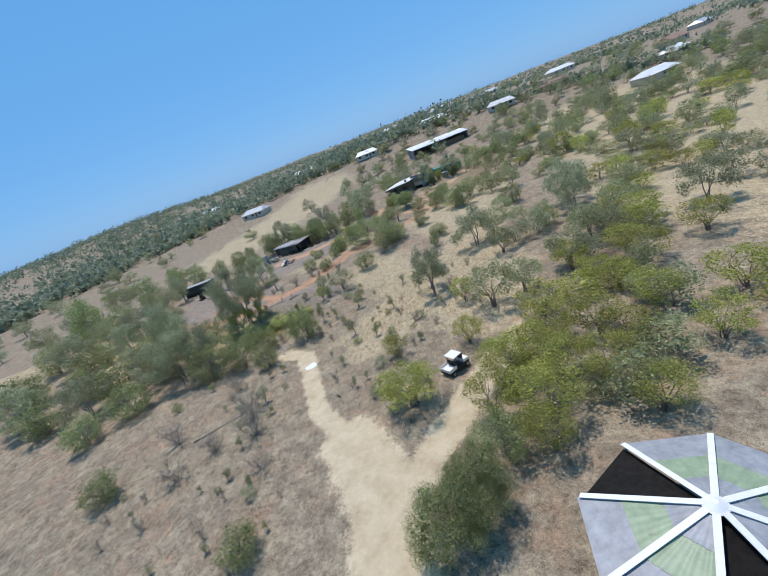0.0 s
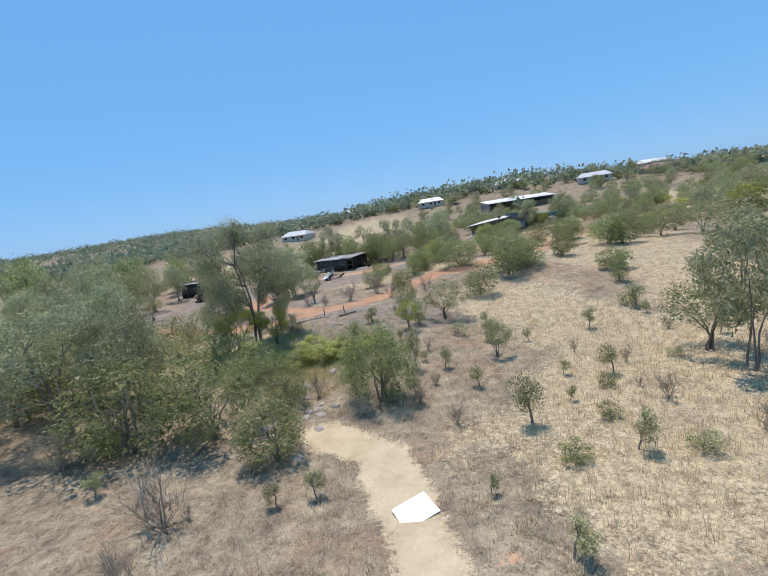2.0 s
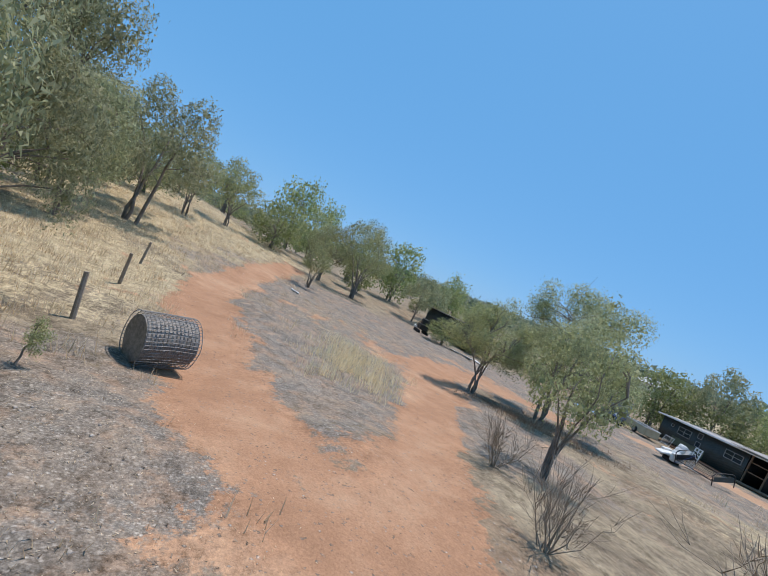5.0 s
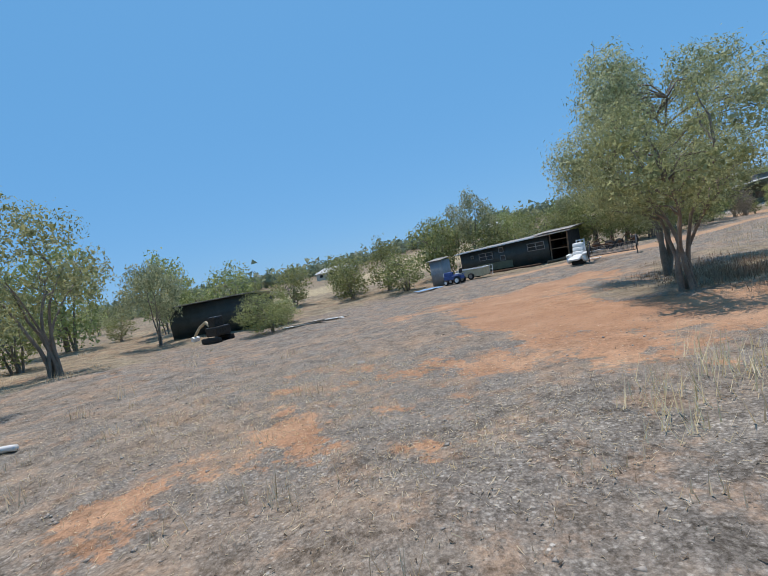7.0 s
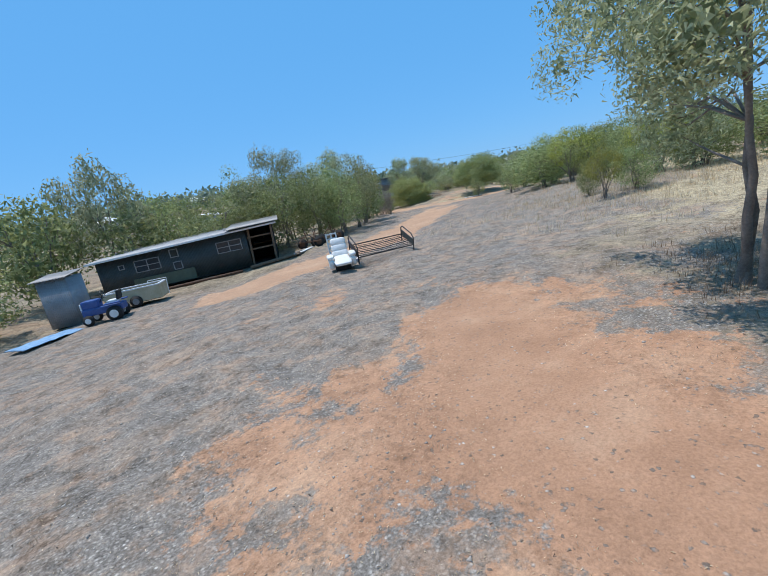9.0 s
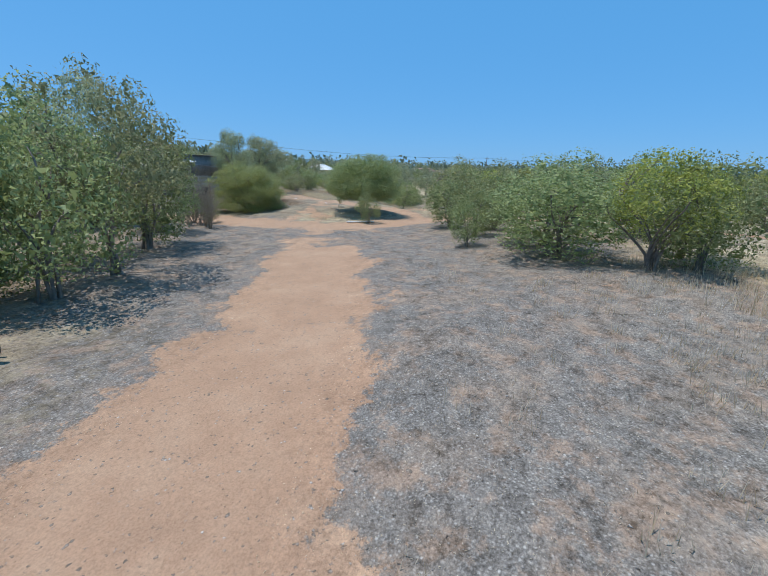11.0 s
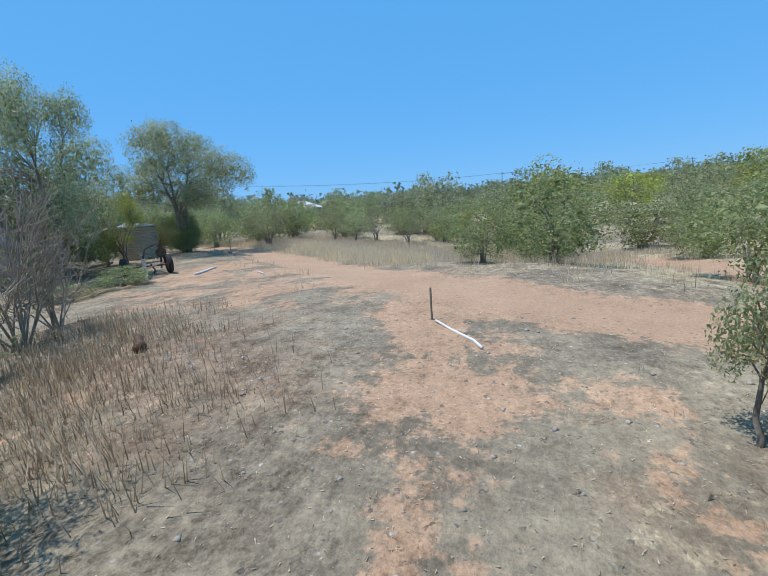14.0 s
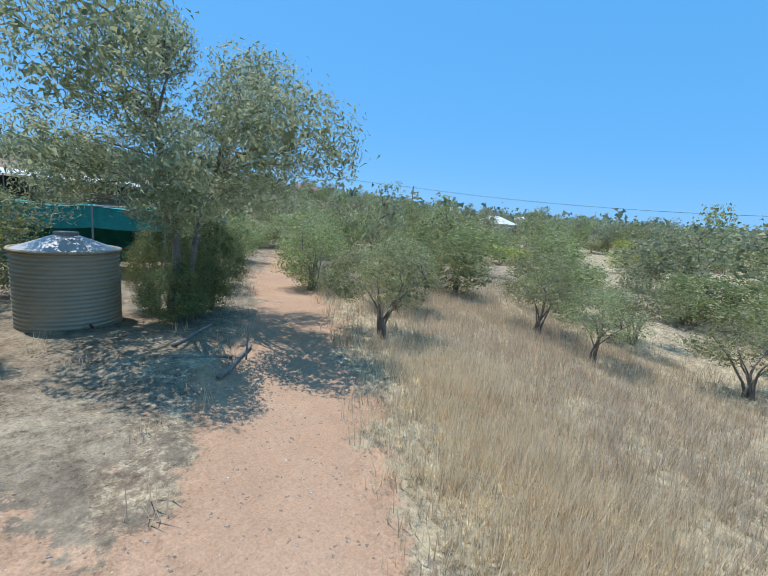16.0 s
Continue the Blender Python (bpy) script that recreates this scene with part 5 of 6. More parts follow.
def gazebo(x, y):
    """An eight-sided shelter roof of corrugated sheets in grey and green, white caps on the hips."""
    g = thing("gazebo", "eight-sided shelter with grey and green corrugated roof and white hip caps", "gazebo", stand(x, y, 12))
    r, eave, top = 5.0, 2.5, 3.9
    for i in range(8):
        a0, a1 = radians(45 * i), radians(45 * (i + 1))
        p0, p1 = Vector((math.cos(a0) * r, math.sin(a0) * r, eave)), Vector((math.cos(a1) * r, math.sin(a1) * r, eave))
        tip = Vector((0, 0, top))
        part("post", drum(0.06, eave, 10, (p0.x * 0.93, p0.y * 0.93, 0)), M["timber"], g)
        if i in (2, 5):  # a bay left open, a near-black sheet below painting its shade
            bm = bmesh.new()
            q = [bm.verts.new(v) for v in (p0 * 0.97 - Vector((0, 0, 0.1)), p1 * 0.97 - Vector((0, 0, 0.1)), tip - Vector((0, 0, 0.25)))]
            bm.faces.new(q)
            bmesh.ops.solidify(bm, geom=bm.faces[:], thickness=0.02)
            part("net", bm, M["inside"], g, "dark sheet standing in for the shade of an open bay")
        else:
            n = 30
            for band, (s0, s1, mat) in enumerate(((0.0, 0.36, "zinc"), (0.36, 0.66, "greenroof"), (0.66, 1.0, "zinc"))):
                bm = bmesh.new()
                rows = []
                for s in (s0, s1):
                    rows.append([bm.verts.new((p0 * (1 - s) + tip * s).lerp(p1 * (1 - s) + tip * s, k / n) + Vector((0, 0, 0.02 * math.sin((k - n / 2) * (1 - s) * 2.2) + 0.02 * band))) for k in range(n + 1)])
                for k in range(n):
                    bm.faces.new((rows[0][k], rows[0][k + 1], rows[1][k + 1], rows[1][k]))
                bmesh.ops.remove_doubles(bm, verts=bm.verts[:], dist=0.0005)
                part("roof_sheet", bm, M[mat], g, "pale green fibreglass sheet" if mat == "greenroof" else "", True)
        m = (p0 + tip) / 2
        d = tip - p0
        cap = box(0.26, d.length * 0.94, 0.04, bevel=0.008)
        ob = part("ridge_cap", cap, M["white"], g, "white hip cap")
        ob.matrix_local = Matrix.Translation(m + Vector((0, 0, 0.08))) @ d.to_track_quat("Y", "Z").to_matrix().to_4x4()
    part("hub", drum(0.45, 0.2, 16, (0, 0, top - 0.02), top=0.1), M["white"], g)


gazebo(9.8, 15.9)


def wheel(parent, name, radius, width, at, turn=(0, 90, 0), rim="zincdull"):
    bm = drum(radius, width, 20, (0, 0, -width / 2))
    bmesh.ops.bevel(bm, geom=[e for e in bm.edges if abs(abs((e.verts[0].co.z + e.verts[1].co.z) / 2) - width / 2) < 1e-4], offset=width * 0.2, segments=2, affect="EDGES")
    w = part(name, bm, M["tyre"], parent, "black rubber tyre", True)
    w.matrix_local = pose(*at, *turn)
    part("rim", drum(radius * 0.55, width * 1.06, 16, (0, 0, -width * 0.53)), M[rim], w)
    return w


def buggy(x, y, turn):
    """A small white open farm vehicle."""
    b = thing("farm_buggy", "small white farm buggy with black seats parked on the dirt", "vehicle", stand(x, y, turn, 0, (0.86, 0.86, 0.86)))
    part("chassis", box(1.35, 2.7, 0.28, (0, 0, 0.32), 0.05), M["blackmetal"], b)
    part("bonnet", box(1.25, 0.75, 0.34, (0, 1.0, 0.56), 0.08, (-8, 0, 0)), M["white"], b)
    part("tray", box(1.4, 1.0, 0.1, (0, -0.85, 0.62), 0.02), M["white"], b)
    for sx in (-0.68, 0.68):
        part("tray_side", box(0.05, 1.0, 0.25, (sx, -0.85, 0.72), 0.01), M["white"], b)
    part("tailgate", box(1.4, 0.05, 0.25, (0, -1.36, 0.72), 0.01), M["white"], b)
    for sx in (-0.32, 0.32):
        part("seat", box(0.5, 0.5, 0.16, (sx, 0.05, 0.62), 0.05), M["tyre"], b, "black seat")
        part("backrest", box(0.5, 0.13, 0.5, (sx, -0.22, 0.75), 0.05, (8, 0, 0)), M["tyre"], b)
    for sx in (-0.6, 0.6):
        for sy in (0.62, -0.3):
            part("roof_post", rod([(sx, sy, 0.6), (sx, sy * 0.85, 1.72)], 0.022), M["blackmetal"], b)
        for sy in (0.95, -0.9):
            wheel(b, "wheel", 0.3, 0.22, (sx * 1.08, sy, 0.3))
    part("roof", box(1.3, 1.15, 0.06, (0, 0.12, 1.72), 0.02), M["white"], b)
    part("windscreen", box(1.15, 0.02, 0.62, (0, 0.66, 0.98), 0.004, (-12, 0, 0)), M["glass"], b)
    part("steering_wheel", rod([(0.32 + 0.17 * math.cos(a * 0.785), 0.36, 1.0 + 0.17 * math.sin(a * 0.785)) for a in range(9)], 0.015), M["blackmetal"], b)


buggy(1.9, 34.0, -52)
board = box(1.25, 1.0, 0.03, bevel=0.006)
ob = tagged(part("board", board, M["white"]), "flat white sheet lying across the sandy path", "board")
ob.matrix_world = stand(-13.4, 43.3, 32) @ pose(0, 0, 0.08, 4, -5, 0)


def post_at(x, y, tall, lean, turn, radius=0.05, mat="timber"):
    p = part("fence_post", rod([(0, 0, -0.15), (0, 0, tall * 0.5), (0, 0, tall)], radius, 8, taper=0.85), M[mat])
    p.matrix_world = stand(x, y, turn) @ pose(0, 0, 0, 0, lean, 0)
    tagged(p, "weathered grey timber post beside the red track", "post", "fence posts")


for spec in ((-22.3, 66.1, 0.72, 4, 30), (-20.5, 66.3, 0.66, -5, 80), (-34.3, 66.6, 0.95, 8, 0), (-30.1, 65.9, 0.9, -6, 40), (-38.5, 67.2, 0.9, 5, 60)):
    post_at(*spec)


def log_between(ax, ay, bx, by, radius, label, mat="timber", name="log", category="log"):
    a, b = Vector((ax, ay, float(lie(ax, ay)) + radius)), Vector((bx, by, float(lie(bx, by)) + radius))
    pts = [a.lerp(b, k / 5) - a + Vector((0.03 * math.sin(k * 2.1), 0.03 * math.cos(k * 1.7), 0)) for k in range(6)]
    ob = part(name, rod(pts, radius, 9, taper=0.8), M[mat], smooth=True)
    ob.location = a
    tagged(ob, label, category)


log_between(-20.8, 65.3, -19.4, 66.2, 0.10, "weathered grey log lying beside the red track")
log_between(-24.6, 65.3, -22.4, 65.7, 0.055, "long thin fallen pole in dry grass")
log_between(-22.5, 65.7, -21.6, 65.3, 0.03, "short dry stick on the ground", name="stick", category="stick")
log_between(-20.9, 63.2, -20.1, 63.4, 0.03, "short dry stick on the ground", name="stick", category="stick")
log_between(-8.9, 34.9, -8.5, 34.4, 0.07, "short dark burnt log on stony ground", "blackmetal")
log_between(-2.9, 107.6, -1.9, 106.2, 0.05, "pale bare log lying beside a bush", "white")
log_between(16.6, 126.6, 17.8, 127.9, 0.05, "fallen limb under the gum tree")
log_between(-24.2, 35.5, -19.5, 37.5, 0.07, "fallen limb on dry ground")
log_between(-44.6, 75.6, -43.9, 75.9, 0.06, "pale short log beside the red track", "white")


def wire_roll(x, y, turn):
    """A big roll of old wire netting on its side."""
    g = thing("wire_netting_roll", "big roll of dark rusty wire netting lying beside the track", "wire roll", stand(x, y, turn))
    r, half = 0.46, 0.47
    part("core", drum(r * 0.86, 2 * half * 0.97, 22, (0, half * 0.97, r), (90, 0, 0)), M["wire"], g, "packed inner turns")
    for k in range(15):
        yk = -half + 2 * half * k / 14
        part("ring_wire", rod([(math.cos(a * 0.2618) * r * (0.97 + 0.03 * math.sin(a + k)), yk, r + math.sin(a * 0.2618) * r) for a in range(25)], 0.008, 4), M["wire"], g)
    for k in range(46):
        a = k * 6.283 / 46
        part("cross_wire", rod([(math.cos(a) * r, -half, r + math.sin(a) * r), (math.cos(a + 0.05) * r * 1.01, 0, r + math.sin(a + 0.05) * r * 1.01), (math.cos(a) * r, half, r + math.sin(a) * r)], 0.006, 4), M["wire"], g)



wire_roll(-28.7, 67.2, 18)


def corrugated_wall(name, parent, length, tall, at, turn, mat, lean=0.0, tall2=None, label=""):
    """An upright corrugated wall, waves running up; tall2: its height at the other end."""
    v, f = sheet(tall, length)
    tall2 = tall if tall2 is None else tall2
    k = (v[:, 0] + length / 2) / length
    h = (v[:, 1] / tall + 0.5) * (tall * (1 - k) + tall2 * k)
    w = np.stack([v[:, 0], v[:, 2], h], 1)
    ob = part(name, mesh_of(name, w, f, mat, False), None, parent, label)
    ob.matrix_local = pose(*at, lean, 0, turn)
    return ob


def roof_sheet(name, parent, corners, mat, n=60, label=""):
    """A corrugated roof over four corners (front left, front right, back right, back left), ribs from front to back."""
    a, b, c, d = (np.array(p, float) for p in corners)
    k = np.linspace(0, 1, n * 2 + 1)[:, None]
    front, back = a + (b - a) * k, d + (c - d) * k
    wave = np.zeros_like(front)
    wave[:, 2] = 0.018 * np.cos(np.arange(len(k)) * np.pi)
    m = len(k)
    v = np.concatenate([front + wave, back + wave, front + wave - (0, 0, 0.012), back + wave - (0, 0, 0.012)])
    i = np.arange(m - 1)
    f = np.concatenate([np.stack([i, i + 1, m + i + 1, m + i], 1), np.stack([2 * m + i, 3 * m + i, 3 * m + i + 1, 2 * m + i + 1], 1), np.stack([i, 2 * m + i, 2 * m + i + 1, i + 1], 1),
                        np.stack([m + i, m + i + 1, 3 * m + i + 1, 3 * m + i], 1)])
    return part(name, mesh_of(name, v, f, mat), None, parent, label)


def window_in(parent, w, h, x, y, z, double=True, frame_mat="white"):
    o = part("window", box(w, 0.03, h, (0, 0, -h / 2)), M["glass"], parent, "dark glass")
    o.location = (x, y, z)
    for sx in (-w / 2, w / 2) + ((0.0,) if double else ()):
        part("window_frame", box(0.05, 0.06, h + 0.05, (sx, 0, -h / 2 - 0.025)), M[frame_mat], o)
    for sz in (-h / 2, h / 2) + ((0.0,) if double else ()):
        part("window_frame", box(w, 0.06, 0.045, (0, 0, sz - 0.022)), M[frame_mat], o)
    return o


def dark_shed(x, y, turn):
    """The long dark sheet-iron shed in the yard, with an open bay at one end. Its front faces -y."""
    g = thing("long_shed", "long dark sheet-iron shed with an open bay and small windows", "shed", stand(x, y, turn))
    n, deep, h0, h1 = 9.4, 4.2, 1.95, 2.2
    split = 3.2  # the open bay begins here
    k = (split + n / 2) / n
    hs = h0 * (1 - k) + h1 * k
    corrugated_wall("front_wall", g, split + n / 2, h0, ((split - n / 2) / 2, -deep / 2, 0), 0, M["darkshed"], 0, hs)
    corrugated_wall("back_wall", g, n, h0, (0, deep / 2, 0), 0, M["darkshed"], 0, h1)
    corrugated_wall("side_wall", g, deep, h0, (-n / 2, 0, 0), 90, M["darkshed"])
    # End wall, inner wall and floor: the bay's shade is in their colour.
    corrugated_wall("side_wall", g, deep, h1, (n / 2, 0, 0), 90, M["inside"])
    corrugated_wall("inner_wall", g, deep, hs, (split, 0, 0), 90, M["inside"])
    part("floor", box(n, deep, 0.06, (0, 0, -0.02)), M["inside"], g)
    roof_sheet("roof", g, ((-n / 2 - 0.35, -deep / 2 - 0.4, h0 + 0.03), (n / 2 + 0.3, -deep / 2 - 0.4, h1 + 0.05), (n / 2 + 0.3, deep / 2 + 0.2, h1 + 0.3), (-n / 2 - 0.35, deep / 2 + 0.2, h0 + 0.25)), M["zinc"], 80)
    roof_sheet("roof_sheet", g, ((2.2, -deep / 2 - 0.7, h1 + 0.10), (n / 2 + 0.5, -deep / 2 - 0.6, h1 + 0.14), (n / 2 + 0.5, deep / 2 + 0.3, h1 + 0.40), (2.2, deep / 2 + 0.3, h1 + 0.36)), M["zincdull"], 30)
    fascia = part("fascia", box(n + 0.7, 0.04, 0.09, (0, 0, 0)), M["white"], g, "pale edge of the roof")
    fascia.matrix_local = pose(0, -deep / 2 - 0.43, (h0 + h1) / 2 - 0.04, 0, -math.degrees(math.atan2(h1 - h0, n)), 0)
    for px in (3.3, 4.6):
        part("post", rod([(px, -deep / 2, 0), (px + 0.1, -deep / 2, h1 - 0.05)], 0.06, 8), M["brown"], g)
    for sz in (0.9, 1.6):
        part("rail", box(1.4, 0.05, 0.08, (3.95, -deep / 2 + 0.1, sz)), M["brown"], g)
    part("shelf", box(1.4, 0.5, 0.05, (3.95, 1.2, 1.0)), M["brown"], g)
    window_in(g, 1.25, 0.62, -2.2, -deep / 2 - 0.03, 1.32, True, "zincdull")
    window_in(g, 1.35, 0.6, 2.2, -deep / 2 - 0.03, 1.4, True, "zincdull")
    window_in(g, 0.4, 0.42, -0.75, -deep / 2 - 0.03, 1.65, False, "zincdull")
    window_in(g, 0.42, 0.4, -0.7, -deep / 2 - 0.03, 0.95, False, "zincdull")
    window_in(g, 0.25, 0.22, -3.5, -deep / 2 - 0.03, 1.45, False, "zincdull")
    part("lower_panel", box(3.2, 0.05, 0.62, (-1.5, -deep / 2 - 0.06, 0.05), 0.01), M["olive"], g, "faded green lower panel")


dark_shed(-30.3, 108.6, -30)
log_between(-33.4, 106.7, -29.5, 104.6, 0.09, "rusty pipe lying before the long shed", "rust", "pipe", "pipe")
log_between(-29.0, 104.6, -26.4, 103.3, 0.12, "old log lying before the long shed", "brown")


def booth(x, y, turn):
    g = thing("tin_booth", "small grey corrugated-iron booth beside the long shed", "booth", stand(x, y, turn))
    for at, tn, l in (((0, -0.6, 0), 0, 1.2), ((0, 0.6, 0), 0, 1.2), ((-0.6, 0, 0), 90, 1.2), ((0.6, 0, 0), 90, 1.2)):
        corrugated_wall("wall", g, l, 2.1, at, tn, M["zinc"])
    roof_sheet("roof", g, ((-0.75, -0.8, 2.12), (0.75, -0.8, 2.12), (0.75, 0.75, 2.3), (-0.75, 0.75, 2.3)), M["zincdull"], 12)


booth(-37.4, 105.2, -35)


def box_trailer(x, y, turn):
    g = thing("box_trailer", "cream and ochre metal trailer box standing in the yard", "trailer", stand(x, y, turn))
    part("floor", box(2.3, 1.2, 0.06, (0, 0, 0.18)), M["brown"], g)
    for sy in (-0.6, 0.6):
        part("side", box(2.3, 0.06, 0.6, (0, sy, 0.2), 0.012), M["cream"], g, "ochre side panel")
        part("rail", box(2.36, 0.1, 0.06, (0, sy, 0.8), 0.012), M["white"], g)
    for sx in (-1.15, 1.15):
        part("end", box(0.06, 1.2, 0.6, (sx, 0, 0.2), 0.012), M["cream"], g)
        part("end_rail", box(0.1, 1.2, 0.06, (sx, 0, 0.8), 0.012), M["white"], g)
    for sy in (-0.68, 0.68):
        wheel(g, "wheel", 0.26, 0.14, (0.1, sy, 0.26), (90, 0, 0))
    part("drawbar", rod([(-1.1, 0, 0.25), (-1.9, 0, 0.22)], 0.03), M["blackmetal"], g)


box_trailer(-34.9, 104.3, -30)


def ride_on(x, y, turn):
    g = thing("ride_on_mower", "old blue ride-on mower with a white hood standing in the yard", "mower", stand(x, y, turn))
    part("body", box(0.6, 1.5, 0.3, (0, 0, 0.36), 0.05), M["blue"], g)
    part("hood", box(0.52, 0.62, 0.36, (0, 0.42, 0.62), 0.08), M["blue"], g)
    part("grille", box(0.48, 0.06, 0.34, (0, 0.75, 0.56), 0.02), M["white"], g, "white front panel")
    part("seat", box(0.45, 0.42, 0.1, (0, -0.4, 0.72), 0.04), M["leather"], g, "pale seat")
    part("backrest", box(0.45, 0.09, 0.36, (0, -0.62, 0.8), 0.03, (10, 0, 0)), M["tyre"], g)
    part("steering_column", rod([(0, 0.12, 0.8), (0, -0.08, 1.1)], 0.02), M["blackmetal"], g)
    part("steering_wheel", rod([(0.17 * math.cos(a * 0.6283), -0.08 + 0.05 * math.sin(a * 0.6283), 1.1 + 0.16 * math.sin(a * 0.6283)) for a in range(11)], 0.014), M["blackmetal"], g)
    for sx in (-0.42, 0.42):
        part("mudguard", box(0.24, 0.6, 0.05, (sx, -0.45, 0.7), 0.02), M["blue"], g)
        wheel(g, "rear_wheel", 0.3, 0.22, (sx, -0.45, 0.3), rim="white")
        wheel(g, "front_wheel", 0.21, 0.16, (sx * 0.95, 0.55, 0.21), rim="white")


ride_on(-36.5, 102.6, 60)


def tarp(x, y):
    n = 16
    rng = np.random.default_rng(4)
    k = np.linspace(-1, 1, n)
    X, Y = np.meshgrid(k * 1.1, k * 0.6, indexing="ij")
    Z = 0.10 + 0.09 * np.abs(np.sin(X * 5 + rng.normal(0, 0.4, X.shape))) * np.cos(Y * 2) * (1 - 0.5 * X * X)
    i, j = np.meshgrid(np.arange(n - 1), np.arange(n - 1), indexing="ij")
    f = np.stack([i * n + j, (i + 1) * n + j, (i + 1) * n + j + 1, i * n + j + 1], -1).reshape(-1, 4)
    ob = part("tarpaulin", mesh_of("tarpaulin", np.stack([X, Y, Z], -1), f, M["bluetarp"], True), None)
    mod = ob.modifiers.new("thick", "SOLIDIFY")
    mod.thickness, mod.offset = 0.02, -1
    ob.matrix_world = stand(x, y, 25)
    tagged(ob, "crumpled blue tarpaulin on the ground", "tarpaulin")


tarp(-38.6, 102.6)


def crate_frame(x, y, turn):
    g = thing("metal_frame", "white metal bed-end frame leaning by the long shed", "frame", stand(x, y, turn) @ pose(0, 0, 0, -14, 0, 0))
    for sx in (-0.45, 0.45):
        part("upright", rod([(sx, 0, 0), (sx, 0, 0.85)], 0.02), M["white"], g)
    for sz in (0.15, 0.5, 0.85):
        part("crossbar", rod([(-0.45, 0, sz), (0.45, 0, sz)], 0.016), M["white"], g)
    for sx in (-0.2, 0.0, 0.2):
        part("bar", rod([(sx, 0, 0.15), (sx, 0, 0.85)], 0.01), M["white"], g)


crate_frame(-33.6, 105.9, -30)


def cushion(sx, sy, sz, at, turn=(0, 0, 0), puff=0.18):
    """A padded cushion: rounded edges, bulging faces."""
    bm = bmesh.new()
    bmesh.ops.create_cube(bm, size=1.0)
    bmesh.ops.subdivide_edges(bm, edges=bm.edges[:], cuts=5, use_grid_fill=True)
    for v in bm.verts:
        x, y, z = (2 * c for c in v.co)
        r = (abs(x) ** 5 + abs(y) ** 5 + abs(z) ** 5) ** 0.2
        bulge = 1 + puff * (1 - x * x) * (1 - y * y) * (1 - 0.3 * math.cos(x * 9))
        v.co = Vector((x / r * sx / 2, y / r * sy / 2, z / r * sz / 2 * bulge))
    bmesh.ops.transform(bm, matrix=pose(*at, *turn) @ Matrix.Translation((0, 0, sz / 2)), verts=bm.verts[:])
    return bm


def recliner(x, y, turn):
    """A reclining armchair, its footrest out towards -y."""
    g = thing("recliner", "white vinyl recliner armchair with its footrest out, on gravel", "armchair", stand(x, y, turn, 0, (1.05, 1.05, 1.05)))
    part("base", box(0.56, 0.62, 0.24, (0, 0.1, 0.0), 0.02), M["inside"], g, "dark base")
    part("seat", cushion(0.56, 0.66, 0.2, (0, -0.02, 0.30), (6, 0, 0)), M["leather"], g, smooth=True)
    for k, (yy, zz) in enumerate(((0.36, 0.42), (0.45, 0.64), (0.53, 0.86))):
        part("back_cushion", cushion(0.60 - 0.02 * k, 0.26, 0.20, (0, yy, zz + 0.1), (66, 0, 0)), M["leather"], g, smooth=True)
    part("back_shell", box(0.54, 0.08, 0.78, (0, 0.50, 0.28), 0.035, (-22, 0, 0)), M["leather"], g)
    for sx in (-0.40, 0.40):
        part("arm", cushion(0.20, 0.74, 0.36, (sx, 0.06, 0.12), (3, 0, 0), 0.06), M["leather"], g, smooth=True)
        part("arm_pad", cushion(0.24, 0.60, 0.14, (sx * 1.02, 0.0, 0.46), (4, 0, 0)), M["leather"], g, smooth=True)
    part("footrest", cushion(0.60, 0.46, 0.12, (0, -0.56, 0.30), (16, 0, 0)), M["leather"], g, "white padded footrest", smooth=True)
    for sx in (-0.22, 0.22):
        part("footrest_arm", rod([(sx, -0.25, 0.22), (sx, -0.6, 0.30)], 0.015), M["blackmetal"], g)


recliner(-29.75, 95.1, -34)


def bed_frame(x, y, turn):
    """A black tubular bed frame, its wire base sagging, head and foot ends up."""
    g = thing("bed_frame", "black metal bed frame with a wire mesh base on gravel", "bed frame", stand(x, y, turn) @ pose(0, 0, 0.16, 17, 0, 0))
    L, Wd, z = 2.3, 1.3, 0.34
    for sy in (-Wd / 2, Wd / 2):
        part("side_rail", rod([(-L / 2, sy, z), (L / 2, sy, z)], 0.025, 8), M["blackmetal"], g)
    for k in range(7):
        yy = -Wd / 2 + Wd * (k + 1) / 8
        part("slat", rod([(-L / 2, yy, z), (0, yy, z - 0.05), (L / 2, yy, z)], 0.018 if k in (2, 5) else 0.011), M["blackmetal"], g)
    for k in range(22):
        xx = -L / 2 + L * (k + 0.5) / 22
        part("cross_wire", rod([(xx, -Wd / 2, z), (xx, 0, z - 0.04), (xx, Wd / 2, z)], 0.008, 4), M["blackmetal"], g)
    for sx, top in ((-L / 2, 0.85), (L / 2, 0.75)):
        for sy in (-Wd / 2, Wd / 2):
            part("leg", rod([(sx, sy, 0.05), (sx, sy, top * 0.85)], 0.024, 8), M["blackmetal"], g)
        part("end_rail", rod([(sx, -Wd / 2, top * 0.85), (sx, -Wd * 0.35, top), (sx, Wd * 0.35, top), (sx, Wd / 2, top * 0.85)], 0.024, 8), M["blackmetal"], g)
        part("end_panel", box(0.015, Wd * 0.9, top * 0.35, (sx, 0, 0.3)), M["darkshed"] if sx > 0 else M["blackmetal"], g)
    part("brace", rod([(-L / 2, -Wd / 2, 0.1), (-L / 2, Wd / 2, 0.6)], 0.015), M["blue"], g, "blue tube")


